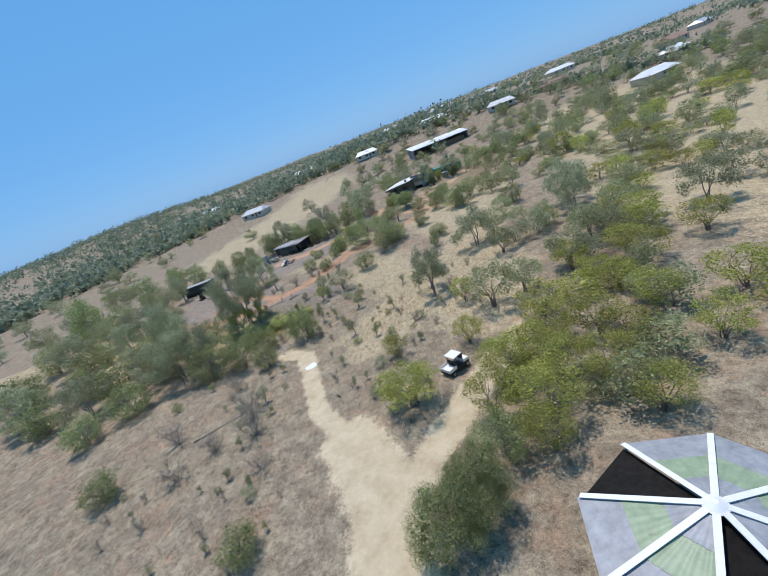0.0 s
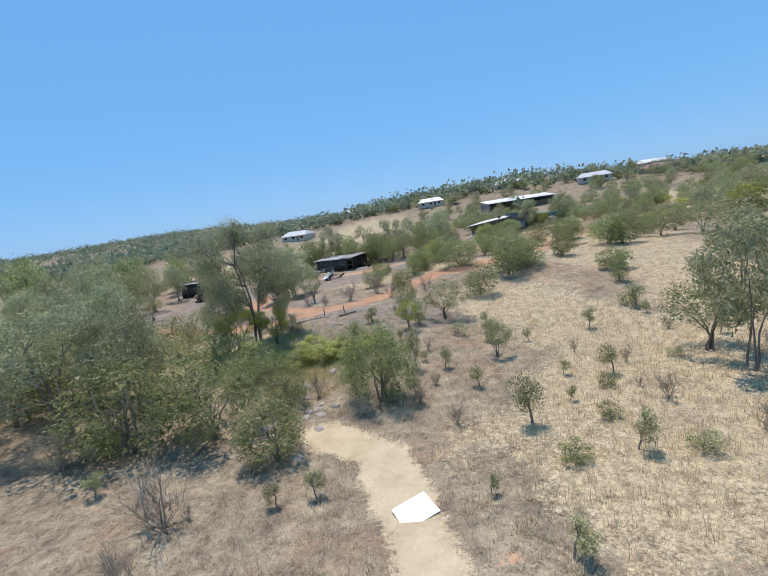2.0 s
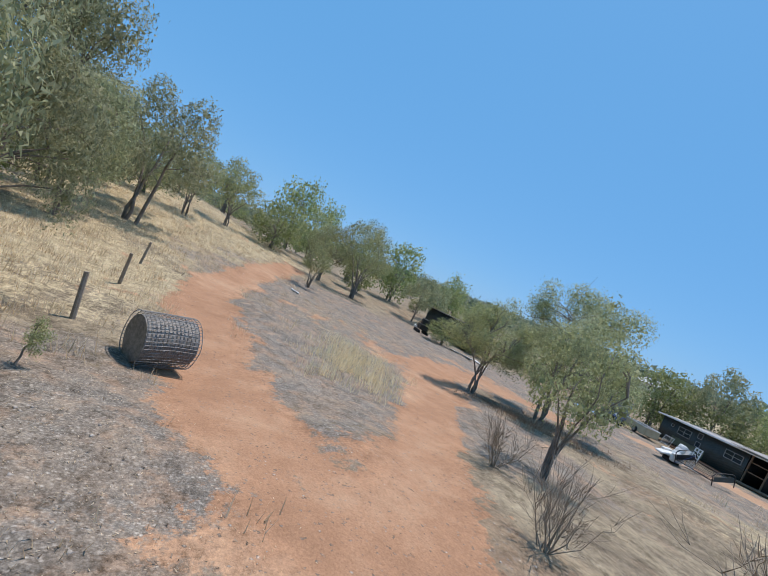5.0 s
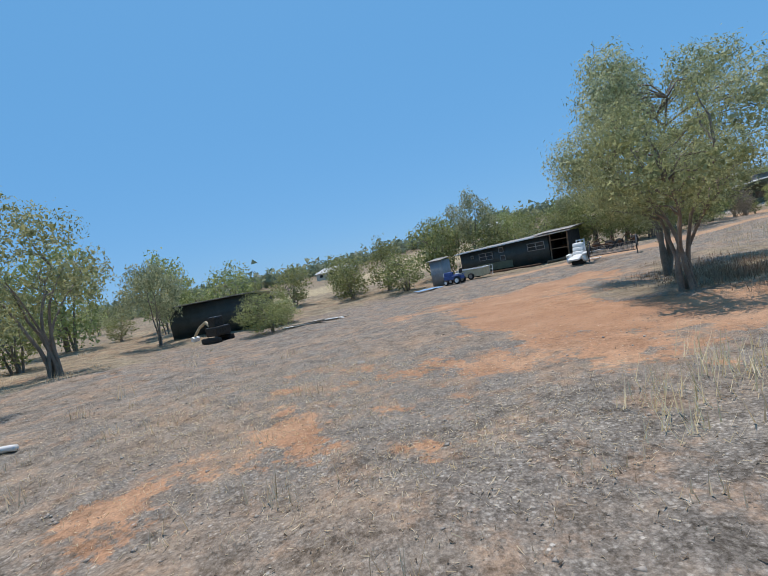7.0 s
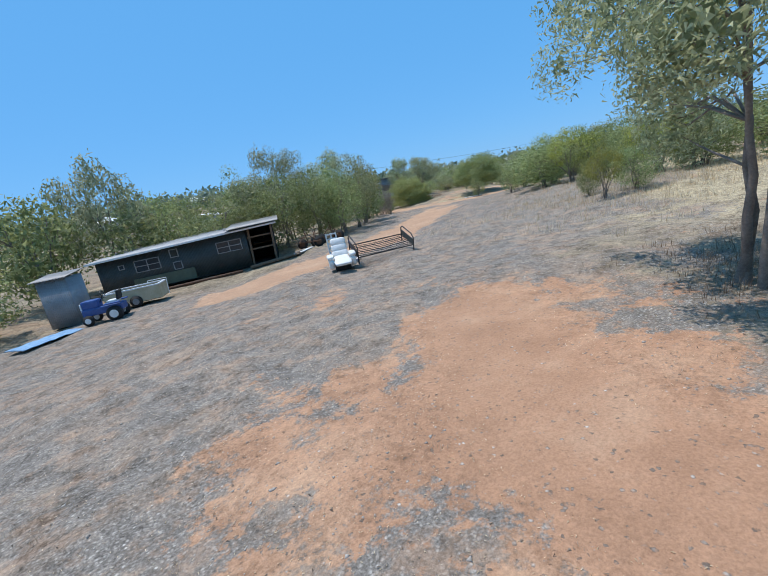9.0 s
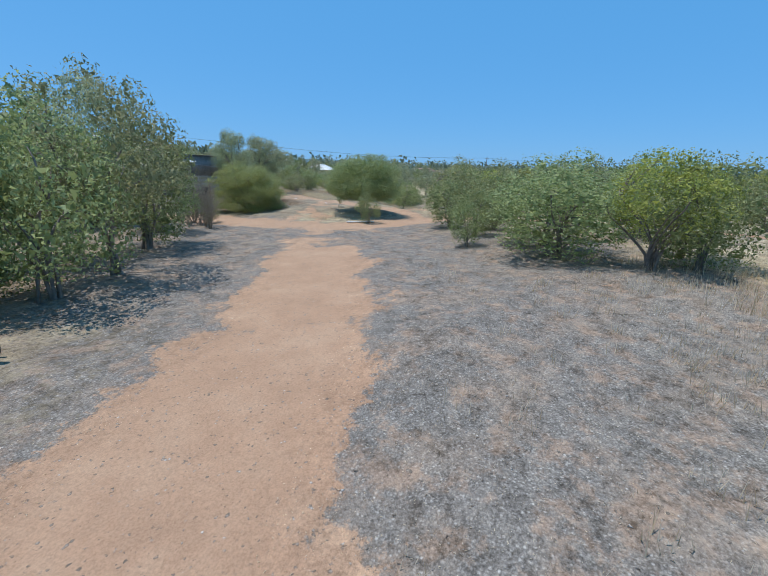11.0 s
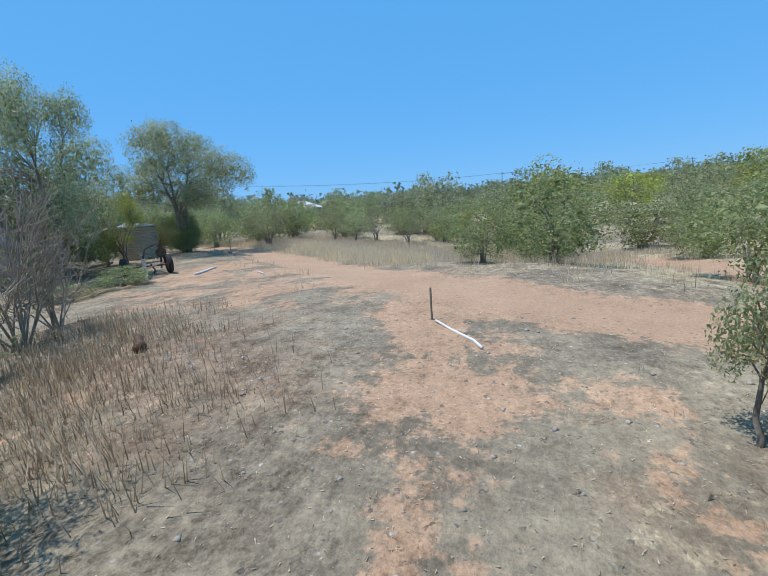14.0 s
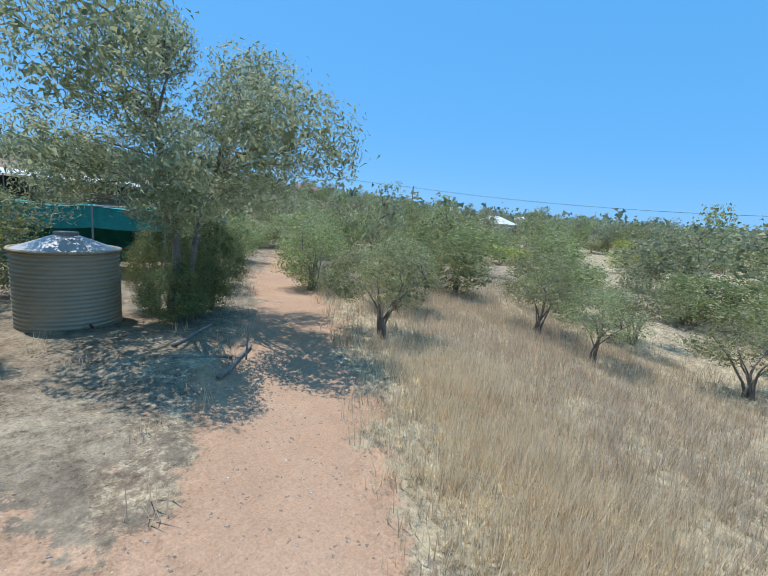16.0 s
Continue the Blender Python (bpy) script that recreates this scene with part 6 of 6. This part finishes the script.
bed_frame(-28.0, 94.7, -27)


def rack(x, y, turn):
    g = thing("white_rack", "white slotted plastic rack standing behind the recliner", "rack", stand(x, y, turn) @ pose(0, 0, 0, -8, 0, 0))
    for sx in (-0.26, 0.0, 0.26):
        part("upright", box(0.06, 0.03, 1.35, (sx * 0.8, 0, 0), 0.006), M["white"], g)
    for k in range(7):
        part("bar", box(0.46, 0.03, 0.055, (0, 0, 0.14 + k * 0.19), 0.006), M["white"], g)


rack(-29.1, 96.3, -25)


def louvre(x, y, turn):
    g = thing("louvre_panel", "white slatted panel lying by the bed frame", "panel", stand(x, y, turn))
    for sx in (-0.55, 0.55):
        part("rail", box(0.05, 0.5, 0.05, (sx, 0, 0.06), 0.01), M["white"], g)
    for k in range(6):
        part("slat", box(1.1, 0.07, 0.02, (0, -0.22 + k * 0.088, 0.07), 0.004), M["white"], g)


louvre(-28.8, 96.0, -30)


def scrap(x, y, turn):
    """Rusty machinery at the trees: a frame with a wheel and bars."""
    g = thing("old_machine", "rusty old farm machine under the trees", "machine", stand(x, y, turn))
    part("frame", rod([(-0.7, 0, 0.4), (0.7, 0, 0.45)], 0.05), M["rust"], g)
    part("bar", rod([(-0.5, -0.4, 0.3), (0.1, 0.1, 1.0), (0.6, 0.4, 0.5)], 0.03), M["rust"], g)
    part("lever", rod([(0.1, 0, 0.4), (0.25, 0.05, 1.3)], 0.025), M["rust"], g)
    wheel(g, "wheel", 0.34, 0.1, (-0.55, -0.2, 0.34), (90, 0, 20), "rust")
    wheel(g, "wheel", 0.34, 0.1, (0.5, -0.25, 0.34), (90, 0, -15), "rust")
    part("seat", box(0.36, 0.34, 0.04, (0.4, 0.1, 0.75), 0.015), M["rust"], g)


scrap(-23.8, 105.4, 20)
scrap(-22.6, 104.9, 80)
scrap(-24.9, 104.4, 140)


def far_shed(x, y, turn):
    g = thing("machinery_shed", "dark machinery shed with a sloping pale roof", "shed", stand(x, y, turn))
    n, deep = 6.4, 4.0
    corrugated_wall("back_wall", g, n, 2.0, (0, deep / 2, 0), 0, M["darkshed"])
    corrugated_wall("front_wall", g, n, 2.4, (0, -deep / 2, 0), 0, M["darkshed"])
    corrugated_wall("side_wall", g, deep, 2.4, (-n / 2, 0, 0), 90, M["darkshed"], 0, 2.0)
    corrugated_wall("side_wall", g, deep, 2.4, (n / 2, 0, 0), 90, M["darkshed"], 0, 2.0)
    roof_sheet("roof", g, ((-n / 2 - 0.4, -deep / 2 - 0.4, 2.48), (n / 2 + 0.4, -deep / 2 - 0.4, 2.48), (n / 2 + 0.4, deep / 2 + 0.4, 2.08), (-n / 2 - 0.4, deep / 2 + 0.4, 2.08)), M["zinc"], 44)


far_shed(-54.2, 100.0, 4)


def excavator(x, y, turn):
    g = thing("digger", "small black and cream digger standing in the yard", "digger", stand(x, y, turn, 0, (0.72, 0.72, 0.72)))
    for sx in (-0.6, 0.6):
        part("track", box(0.36, 2.0, 0.45, (sx, 0, 0.0), 0.16), M["tyre"], g, "black crawler track")
    part("body", box(1.3, 1.3, 0.7, (0, -0.2, 0.5), 0.1), M["blackmetal"], g)
    part("cab", box(0.8, 0.8, 0.8, (0, -0.1, 1.15), 0.08), M["blackmetal"], g)
    part("boom", rod([(0.2, 0.4, 0.9), (0.2, 1.3, 1.6), (0.2, 2.0, 1.3)], 0.13, 8), M["cream"], g, "cream boom")
    part("dipper", rod([(0.2, 2.0, 1.35), (0.2, 2.9, 0.6)], 0.10, 8), M["cream"], g)
    part("bucket", box(0.6, 0.35, 0.35, (0.2, 2.95, 0.25), 0.06, (25, 0, 0)), M["white"], g)


excavator(-50.0, 91.5, 70)


def planks(x, y, turn, n, label):
    g = thing("board_stack", label, "boards", stand(x, y, turn))
    for k in range(n):
        part("plank", box(1.9 + 0.3 * math.sin(k), 0.24, 0.04, (0.1 * k, 0.27 * (k % 3) - 0.3, 0.02 + 0.05 * (k // 3)), 0.005, (0, 2 * math.sin(k * 2), 7 * math.sin(k * 3))), M["white" if k % 2 else "timber"], g)


planks(-45.8, 93.0, 10, 7, "pale and grey boards stacked loosely on the ground")
planks(-44.6, 94.6, -20, 4, "pale boards lying on the ground")
planks(-26.0, 104.0, 30, 5, "grey boards lying near the long shed")


# ---- the house and the yard beside it ----


def slanted(x0, x1, y, thick, z0, top0, top1):
    """An upright slab along x whose top runs from top0 to top1; z0: its foot, or None for a band of even depth."""
    bm = bmesh.new()
    foot = (z0, z0) if z0 is not None else (top0 - 0.42, top1 - 0.42)
    q = [bm.verts.new(p) for yy in (y, y + thick) for p in ((x0, yy, foot[0]), (x1, yy, foot[1]), (x1, yy, top1), (x0, yy, top0))]
    for f in ((0, 1, 2, 3), (7, 6, 5, 4), (0, 4, 5, 1), (1, 5, 6, 2), (2, 6, 7, 3), (3, 7, 4, 0)):
        bm.faces.new([q[i] for i in f])
    return bm


def house(x, y, turn):
    """A low house under a skillion roof that rises along its front. Front faces -y."""
    g = thing("house", "low house with olive fascia and pale iron roof", "house", stand(x, y, turn))
    n, deep, h0, h1 = 8.5, 7.0, 2.35, 3.55
    part("wall", slanted(-n / 2, n / 2, -deep / 2 + 1.2, 0.2, -0.3, h0 - 0.05, h1 - 0.05), M["brick"], g, "olive brick wall, verandah shade put into its dark colour")
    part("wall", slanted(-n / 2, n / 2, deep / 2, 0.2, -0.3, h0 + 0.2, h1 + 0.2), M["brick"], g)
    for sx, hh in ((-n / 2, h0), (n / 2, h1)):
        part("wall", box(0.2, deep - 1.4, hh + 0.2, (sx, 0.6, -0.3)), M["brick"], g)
    part("verandah_floor", box(n, 1.3, 0.3, (0, -deep / 2 + 0.5, -0.3)), M["stone"], g)
    for k in range(11):
        part("wall_board", box(n, 0.05, 0.13, (0, -deep / 2 - 0.02 * (k % 2), -0.25 + k * 0.135), 0.01), M["olive"], g, "dark olive weatherboard")
    for k in range(5):
        xx = -n / 2 + 0.2 + k * (n - 0.4) / 4
        part("verandah_post", box(0.1, 0.1, h0 - 0.1 + (h1 - h0) * k / 4, (xx, -deep / 2 + 0.1, -0.1)), M["olive"], g)
    part("fascia", slanted(-n / 2 - 0.5, n / 2 + 0.5, -deep / 2 - 0.55, 0.06, None, h0 + 0.02, h1 + 0.02), M["olive"], g, "deep olive fascia board")
    roof_sheet("roof", g, ((-n / 2 - 0.6, -deep / 2 - 0.65, h0 + 0.08), (n / 2 + 0.6, -deep / 2 - 0.65, h1 + 0.08), (n / 2 + 0.6, deep / 2 + 0.4, h1 + 0.35), (-n / 2 - 0.6, deep / 2 + 0.4, h0 + 0.35)), M["roofwhite"], 70)
    part("gutter", rod([(-n / 2 - 0.6, -deep / 2 - 0.68, h0 + 0.03), (n / 2 + 0.6, -deep / 2 - 0.68, h1 + 0.03)], 0.06, 8), M["white"], g, "white gutter")
    for k in range(2):
        window_in(g, 1.5, 0.9, -2.2 + k * 3.6, -deep / 2 + 1.17, 1.6, True, "olive")
    part("door", box(0.9, 0.06, 2.05, (3.6, -deep / 2 + 1.17, 0)), M["brown"], g)
    c = thing("roof_cooler", "dark box-shaped evaporative cooler on the house roof", "cooler", g.matrix_world @ pose(2.6, -2.9, 3.30, 0, 0, 0))
    part("cabinet", box(0.5, 0.5, 0.48, (0, 0, 0.16), 0.03), M["darkshed"], c)
    part("cover", box(0.55, 0.55, 0.05, (0, 0, 0.64), 0.02), M["zincdull"], c)
    for k in range(5):
        part("louvre", box(0.44, 0.02, 0.04, (0, -0.26, 0.22 + k * 0.085), 0.004, (30, 0, 0)), M["blackmetal"], c)
    for sx in (-0.2, 0.2):
        part("leg", box(0.05, 0.45, 0.24, (sx, 0, -0.06)), M["zincdull"], c)


house(2.45, 133.5, -30)


def rock_bed():
    """Loose rocks banked up before the house."""
    rng = np.random.default_rng(12)
    o = np.array([(1, 0, 0), (0.2, 0.9, 0.1), (-0.9, 0.3, 0), (-0.3, -0.9, 0), (0.6, -0.7, 0.1), (0.1, 0.1, 0.7), (-0.2, -0.1, 0.65)])
    vs, fs = [], []
    for k in range(420):
        u, w = rng.uniform(-4.5, 4.0), rng.uniform(0, 2.2)
        px, py = 2.45 + u * 0.866 - (4.1 + w) * 0.5, 133.5 - u * 0.5 - (4.1 + w) * 0.866
        a, r = rng.uniform(0, 6.28), rng.uniform(0.10, 0.26)
        q = o * rng.uniform(0.7, 1.2, (7, 3)) * r
        q = np.stack([q[:, 0] * math.cos(a) - q[:, 1] * math.sin(a), q[:, 0] * math.sin(a) + q[:, 1] * math.cos(a), q[:, 2]], 1)
        fs += [np.array(f) + 7 * k for f in ((0, 1, 5), (1, 2, 6), (1, 6, 5), (2, 3, 6), (3, 4, 6), (4, 5, 6), (4, 0, 5))]
        vs.append(q + np.array([px, py, float(lie(px, py)) + 0.34 * (1 - w / 2.2) + 0.02]))
    tagged(new("rock_bed", mesh_of("rock_bed", np.concatenate(vs), np.array(fs), M["stonepale"])), "bed of loose pale rocks before the house", "rocks", kind="stuff")


rock_bed()


def tall_shed(x, y, turn):
    """The tall corrugated building at the house's end, with a dark doorway. Front faces -y."""
    g = thing("tall_iron_shed", "tall grey corrugated-iron shed with a dark doorway and cream cladding", "shed", stand(x, y, turn))
    n, deep, h = 4.2, 4.2, 4.1
    corrugated_wall("upper_wall", g, n, 2.0, (0, -deep / 2, h - 2.0), 0, M["zincdull"])
    part("cladding", box(2.8, 0.08, 1.3, (-0.4, -deep / 2 + 0.06, 1.0), 0.01), M["cream"], g, "cream ribbed cladding")
    for k in range(9):
        part("cladding_rib", box(2.8, 0.03, 0.05, (-0.4, -deep / 2 + 0.01, 1.05 + k * 0.135), 0.005), M["render"], g)
    corrugated_wall("front_wall", g, 1.1, 2.2, (n / 2 - 0.55, -deep / 2 + 0.03, 0), 0, M["zinc"])
    # Dark sheet set back in the doorway, standing in for the shade there.
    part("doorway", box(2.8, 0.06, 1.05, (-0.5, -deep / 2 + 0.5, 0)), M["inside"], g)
    corrugated_wall("side_wall", g, deep, h, (n / 2, 0, 0), 90, M["zinc"], 0, h - 0.5)
    corrugated_wall("side_wall", g, deep, h, (-n / 2, 0, 0), 90, M["zincdull"], 0, h - 0.5)
    corrugated_wall("back_wall", g, n, h - 0.5, (0, deep / 2, 0), 0, M["zincdull"])
    roof_sheet("roof", g, ((-n / 2 - 0.2, -deep / 2 - 0.25, h + 0.04), (n / 2 + 0.2, -deep / 2 - 0.25, h + 0.04), (n / 2 + 0.2, deep / 2 + 0.2, h - 0.45), (-n / 2 - 0.2, deep / 2 + 0.2, h - 0.45)), M["zinc"], 32)
    part("gutter", rod([(-n / 2, -deep / 2 - 0.05, h - 0.7), (n / 2, -deep / 2 - 0.05, h - 1.1)], 0.05), M["zinc"], g)


tall_shed(7.6, 131.6, -22)


def water_tank(x, y, r, h):
    """A round ribbed rainwater tank with a shallow cone top."""
    g = thing("water_tank", "round beige corrugated rainwater tank with a pale conical lid", "water tank", stand(x, y, 0, 0.05))
    prof = []
    ribs = 19
    for k in range(ribs * 6 + 1):
        prof.append((r + 0.022 * math.sin(k / 6 * 2 * math.pi), h * k / (ribs * 6)))
    s = 64
    ang = np.arange(s) * 2 * np.pi / s
    v = np.concatenate([np.stack([p * np.cos(ang), p * np.sin(ang), np.full(s, z)], 1) for p, z in prof])
    i, j = np.meshgrid(np.arange(len(prof) - 1), np.arange(s), indexing="ij")
    f = np.stack([i * s + j, i * s + (j + 1) % s, (i + 1) * s + (j + 1) % s, (i + 1) * s + j], -1).reshape(-1, 4)
    part("wall", mesh_of("wall", v, f, M["tank"], True), None, g)
    part("lid", drum(r + 0.04, 0.3, 40, (0, 0, h - 0.02), top=0.22), M["roofgrey"], g, "pale grey lid")
    part("rim", rod([((r + 0.03) * math.cos(a * 0.19635), (r + 0.03) * math.sin(a * 0.19635), h) for a in range(33)], 0.03), M["tank"], g)
    part("hatch", drum(0.22, 0.08, 20, (0, 0, h + 0.27)), M["zincdull"], g)
    part("outlet", rod([(0.2, -r - 0.02, 0.15), (0.2, -r - 0.2, 0.15)], 0.03), M["rust"], g)


water_tank(15.25, 131.1, 0.92, 1.62)


def shade_screen(x, y, turn):
    g = thing("shade_house", "shade house of green cloth over steel posts behind the tank", "shade house", stand(x, y, turn))
    L, h = 9.0, 2.5
    for k in range(5):
        part("post", rod([(-L / 2 + k * L / 4, 0, 0), (-L / 2 + k * L / 4, 0, h + 0.05)], 0.035, 8), M["zincdull"], g)
        part("post", rod([(-L / 2 + k * L / 4, 3.2, 0), (-L / 2 + k * L / 4, 3.2, h + 0.05)], 0.035, 8), M["zincdull"], g)
    n = 40
    k = np.linspace(0, 1, n)
    for nm, z0, z1, yy0, yy1 in (("front_cloth", h - 0.75, h, 0.0, 0.0), ("roof_cloth", h, h + 0.02, 0.0, 3.2), ("side_cloth", 0.1, h - 0.1, 3.15, 3.15)):
        sag = 0.07 * np.abs(np.sin(k * np.pi * 4))
        a = np.stack([(k - 0.5) * L, np.full(n, yy0 - 0.03), z0 - sag * (nm != "side_cloth")], 1)
        b = np.stack([(k - 0.5) * L, np.full(n, yy1 + 0.03 * (nm == "roof_cloth")), z1 - sag], 1)
        i = np.arange(n - 1)
        part(nm, mesh_of(nm, np.concatenate([a, b]), np.stack([i, i + 1, n + i + 1, n + i], 1), M["shade"]), None, g)
    part("rail", rod([(-L / 2, 0, h), (L / 2, 0, h)], 0.025), M["zincdull"], g)


shade_screen(16.8, 137.8, -8)


def plough(x, y, turn):
    """An old drawn implement: a long beam up at a slant, an axle and iron wheels."""
    g = thing("old_plough", "old rusty farm implement with a long timber beam and wheels", "farm implement", stand(x, y, turn))
    part("beam", box(0.12, 2.6, 0.12, (0, -0.5, 0.15), 0.015, (22, 0, 0)), M["timber"], g, "grey timber beam")
    part("axle", rod([(-0.55, 0.35, 0.32), (0.75, 0.35, 0.32)], 0.035), M["rust"], g)
    wheel(g, "wheel", 0.33, 0.12, (0.75, 0.35, 0.33), (0, 90, 12), "rust")
    wheel(g, "wheel", 0.33, 0.12, (-0.6, 0.4, 0.33), (0, 90, -8), "rust")
    part("upright", rod([(0.50, 0.46, 0.2), (0.56, 0.5, 0.7), (0.60, 0.52, 1.15)], 0.035), M["rust"], g)
    part("upright", rod([(0.66, 0.60, 0.2), (0.62, 0.55, 0.7), (0.52, 0.5, 1.0)], 0.03), M["rust"], g)
    part("gear_plate", drum(0.17, 0.05, 14, (0.56, 0.55, 0.72), (80, 0, 15)), M["rust"], g)
    part("bracket", rod([(0.55, 0.5, 1.1), (0.1, 0.4, 0.9), (0, 0.3, 0.6)], 0.03), M["rust"], g)
    part("tine", rod([(0.2, 0.3, 0.4), (0.3, 0.5, 0.15), (0.25, 0.7, 0.02)], 0.025), M["rust"], g)
    part("brace", rod([(0, -0.9, 0.35), (0.6, 0.3, 0.4)], 0.025), M["timber"], g)


plough(10.0, 124.6, -40)
log_between(10.4, 122.9, 11.7, 123.2, 0.04, "white plastic pipe lying on bare dirt", "white", "pipe", "pipe")
log_between(10.6, 120.4, 11.2, 121.1, 0.022, "short white pipe on red dirt", "white", "pipe", "pipe")
log_between(8.2, 130.4, 13.6, 130.9, 0.09, "timber edging before the tank yard", "timber", "edging", "edging")
for ax, ay, bx, by, r in ((16.4, 128.2, 17.6, 129.4, 0.04), (16.2, 127.6, 17.2, 127.4, 0.03)):
    log_between(ax, ay, bx, by, r, "fallen bare limb lying under the gum tree")


log_between(4.06, 113.05, 4.95, 113.75, 0.018, "thin white pipe lying on stony dirt", "white", "pipe", "pipe")
stake = part("stake", rod([(0, 0, -0.1), (0, 0, 0.2), (0.01, 0, 0.42)], 0.014, 6), M["timber"])
stake.matrix_world = stand(5.0, 113.8, 0)
tagged(stake, "thin pale stake standing in stony dirt", "stake")
log_between(3.3, 116.8, 3.7, 117.3, 0.06, "short rusty coil half buried in dry grass", "rust", "coil", "coil")
post_at(17.4, 127.3, 0.7, 3, 0, 0.02)

# ---- distance: houses, poles and lines ----


def cottage(x, y, turn, n, deep, roof):
    g = thing("far_house", "distant house with pale walls among trees", "house", stand(x, y, turn), "far houses")
    h, r = 2.7, 1.4
    part("wall", box(n, deep, h, (0, 0, -0.4)), M["render"], g)
    bm = bmesh.new()
    a = [bm.verts.new(p) for p in ((-n / 2 - 0.5, -deep / 2 - 0.5, h - 0.45), (n / 2 + 0.5, -deep / 2 - 0.5, h - 0.45), (n / 2 + 0.5, deep / 2 + 0.5, h - 0.45), (-n / 2 - 0.5, deep / 2 + 0.5, h - 0.45), (-n / 2 + 1.5, 0, h + r), (n / 2 - 1.5, 0, h + r))]
    for q in ((0, 1, 5, 4), (2, 3, 4, 5), (1, 2, 5), (3, 0, 4), (3, 2, 1, 0)):
        bm.faces.new([a[i] for i in q])
    part("roof", bm, M[roof], g)
    for k in range(3):
        part("window", box(1.3, 0.06, 1.0, (-n / 3 + k * n / 3, -deep / 2 - 0.03, 0.8)), M["glass"], g)
    part("door", box(0.9, 0.06, 2.0, (n / 6, -deep / 2 - 0.03, 0)), M["brown"], g)


for k, (x, y, t, n) in enumerate([(101, 171, 20, 14), (62, 232, -10, 13), (30, 262, 5, 15), (92, 236, 30, 16), (-12, 246, 0, 12), (-74, 214, -15, 13), (130, 205, 35, 15), (158, 250, 20, 14), (-105, 366, 0, 18), (46, 330, 10, 18),
                                  (120, 300, 20, 18), (186, 180, 50, 16), (-60, 300, 0, 16), (200, 290, 40, 18), (8, 330, 0, 16), (150, 150, 50, 14), (-150, 330, -20, 18), (85, 360, 10, 20), (210, 220, 40, 16)]):
    cottage(x, y, t, n, 8.0, ("roofwhite", "roofgrey", "roofwhite", "roofred")[k % 4])


def power_pole(x, y, turn):
    g = thing("power_pole", "tall timber power pole with a crossarm", "power pole", stand(x, y, turn), "power poles")
    part("pole", drum(0.14, 9.0, 10, top=0.1), M["timber"], g)
    part("crossarm", box(2.2, 0.1, 0.12, (0, 0, 8.3), 0.01), M["timber"], g)
    for sx in (-1.0, 0.0, 1.0):
        part("insulator", drum(0.05, 0.15, 8, (sx, 0, 8.42)), M["white"], g)
    return [g.matrix_world @ Vector((sx, 0, 8.6)) for sx in (-1.0, 0.0, 1.0)]


def long_barn(x, y, turn):
    """A long open-fronted building under one pale skillion roof."""
    g = thing("long_barn", "long low farm building with a pale iron roof on the rise", "barn", stand(x, y, turn))
    n, deep, h = 28.0, 10.0, 3.8
    part("back_wall", box(n, 0.15, h + 0.2, (0, deep / 2, -0.6)), M["darkshed"], g)
    for sx in (-n / 2, n / 2):
        part("side_wall", box(0.15, deep, h + 0.3, (sx, 0, -0.6)), M["zinc"], g)
    for k in range(6):
        part("post", box(0.14, 0.14, h + 0.3, (-n / 2 + 0.4 + k * (n - 0.8) / 5, -deep / 2 + 0.1, -0.6)), M["timber"], g)
    part("low_wall", box(n * 0.62, 0.12, 2.6, (n * 0.12, -deep / 2 + 0.4, -0.6)), M["brown"], g)
    roof_sheet("roof", g, ((-n / 2 - 0.6, -deep / 2 - 0.8, h - 0.35), (n / 2 + 0.6, -deep / 2 - 0.8, h - 0.35), (n / 2 + 0.6, deep / 2 + 0.5, h + 0.9), (-n / 2 - 0.6, deep / 2 + 0.5, h + 0.9)), M["roofwhite"], 90)


long_barn(24.0, 213.0, 12)
lines = [power_pole(x, y, t) for x, y, t in ((40, 250, 40), (92, 190, 50), (132, 120, 60), (170, 60, 65))]
for a, b in ((0, 1), (1, 2), (2, 3)):
    for p, q in zip(lines[a], lines[b]):
        pts = [p.lerp(q, k / 12) - p - Vector((0, 0, 1.2 * 4 * (k / 12) * (1 - k / 12))) for k in range(13)]
        w = part("power_line", rod(pts, 0.012, 4), M["blackmetal"])
        w.location = p
        tagged(w, "thin dark overhead power line", "power line", "power lines")
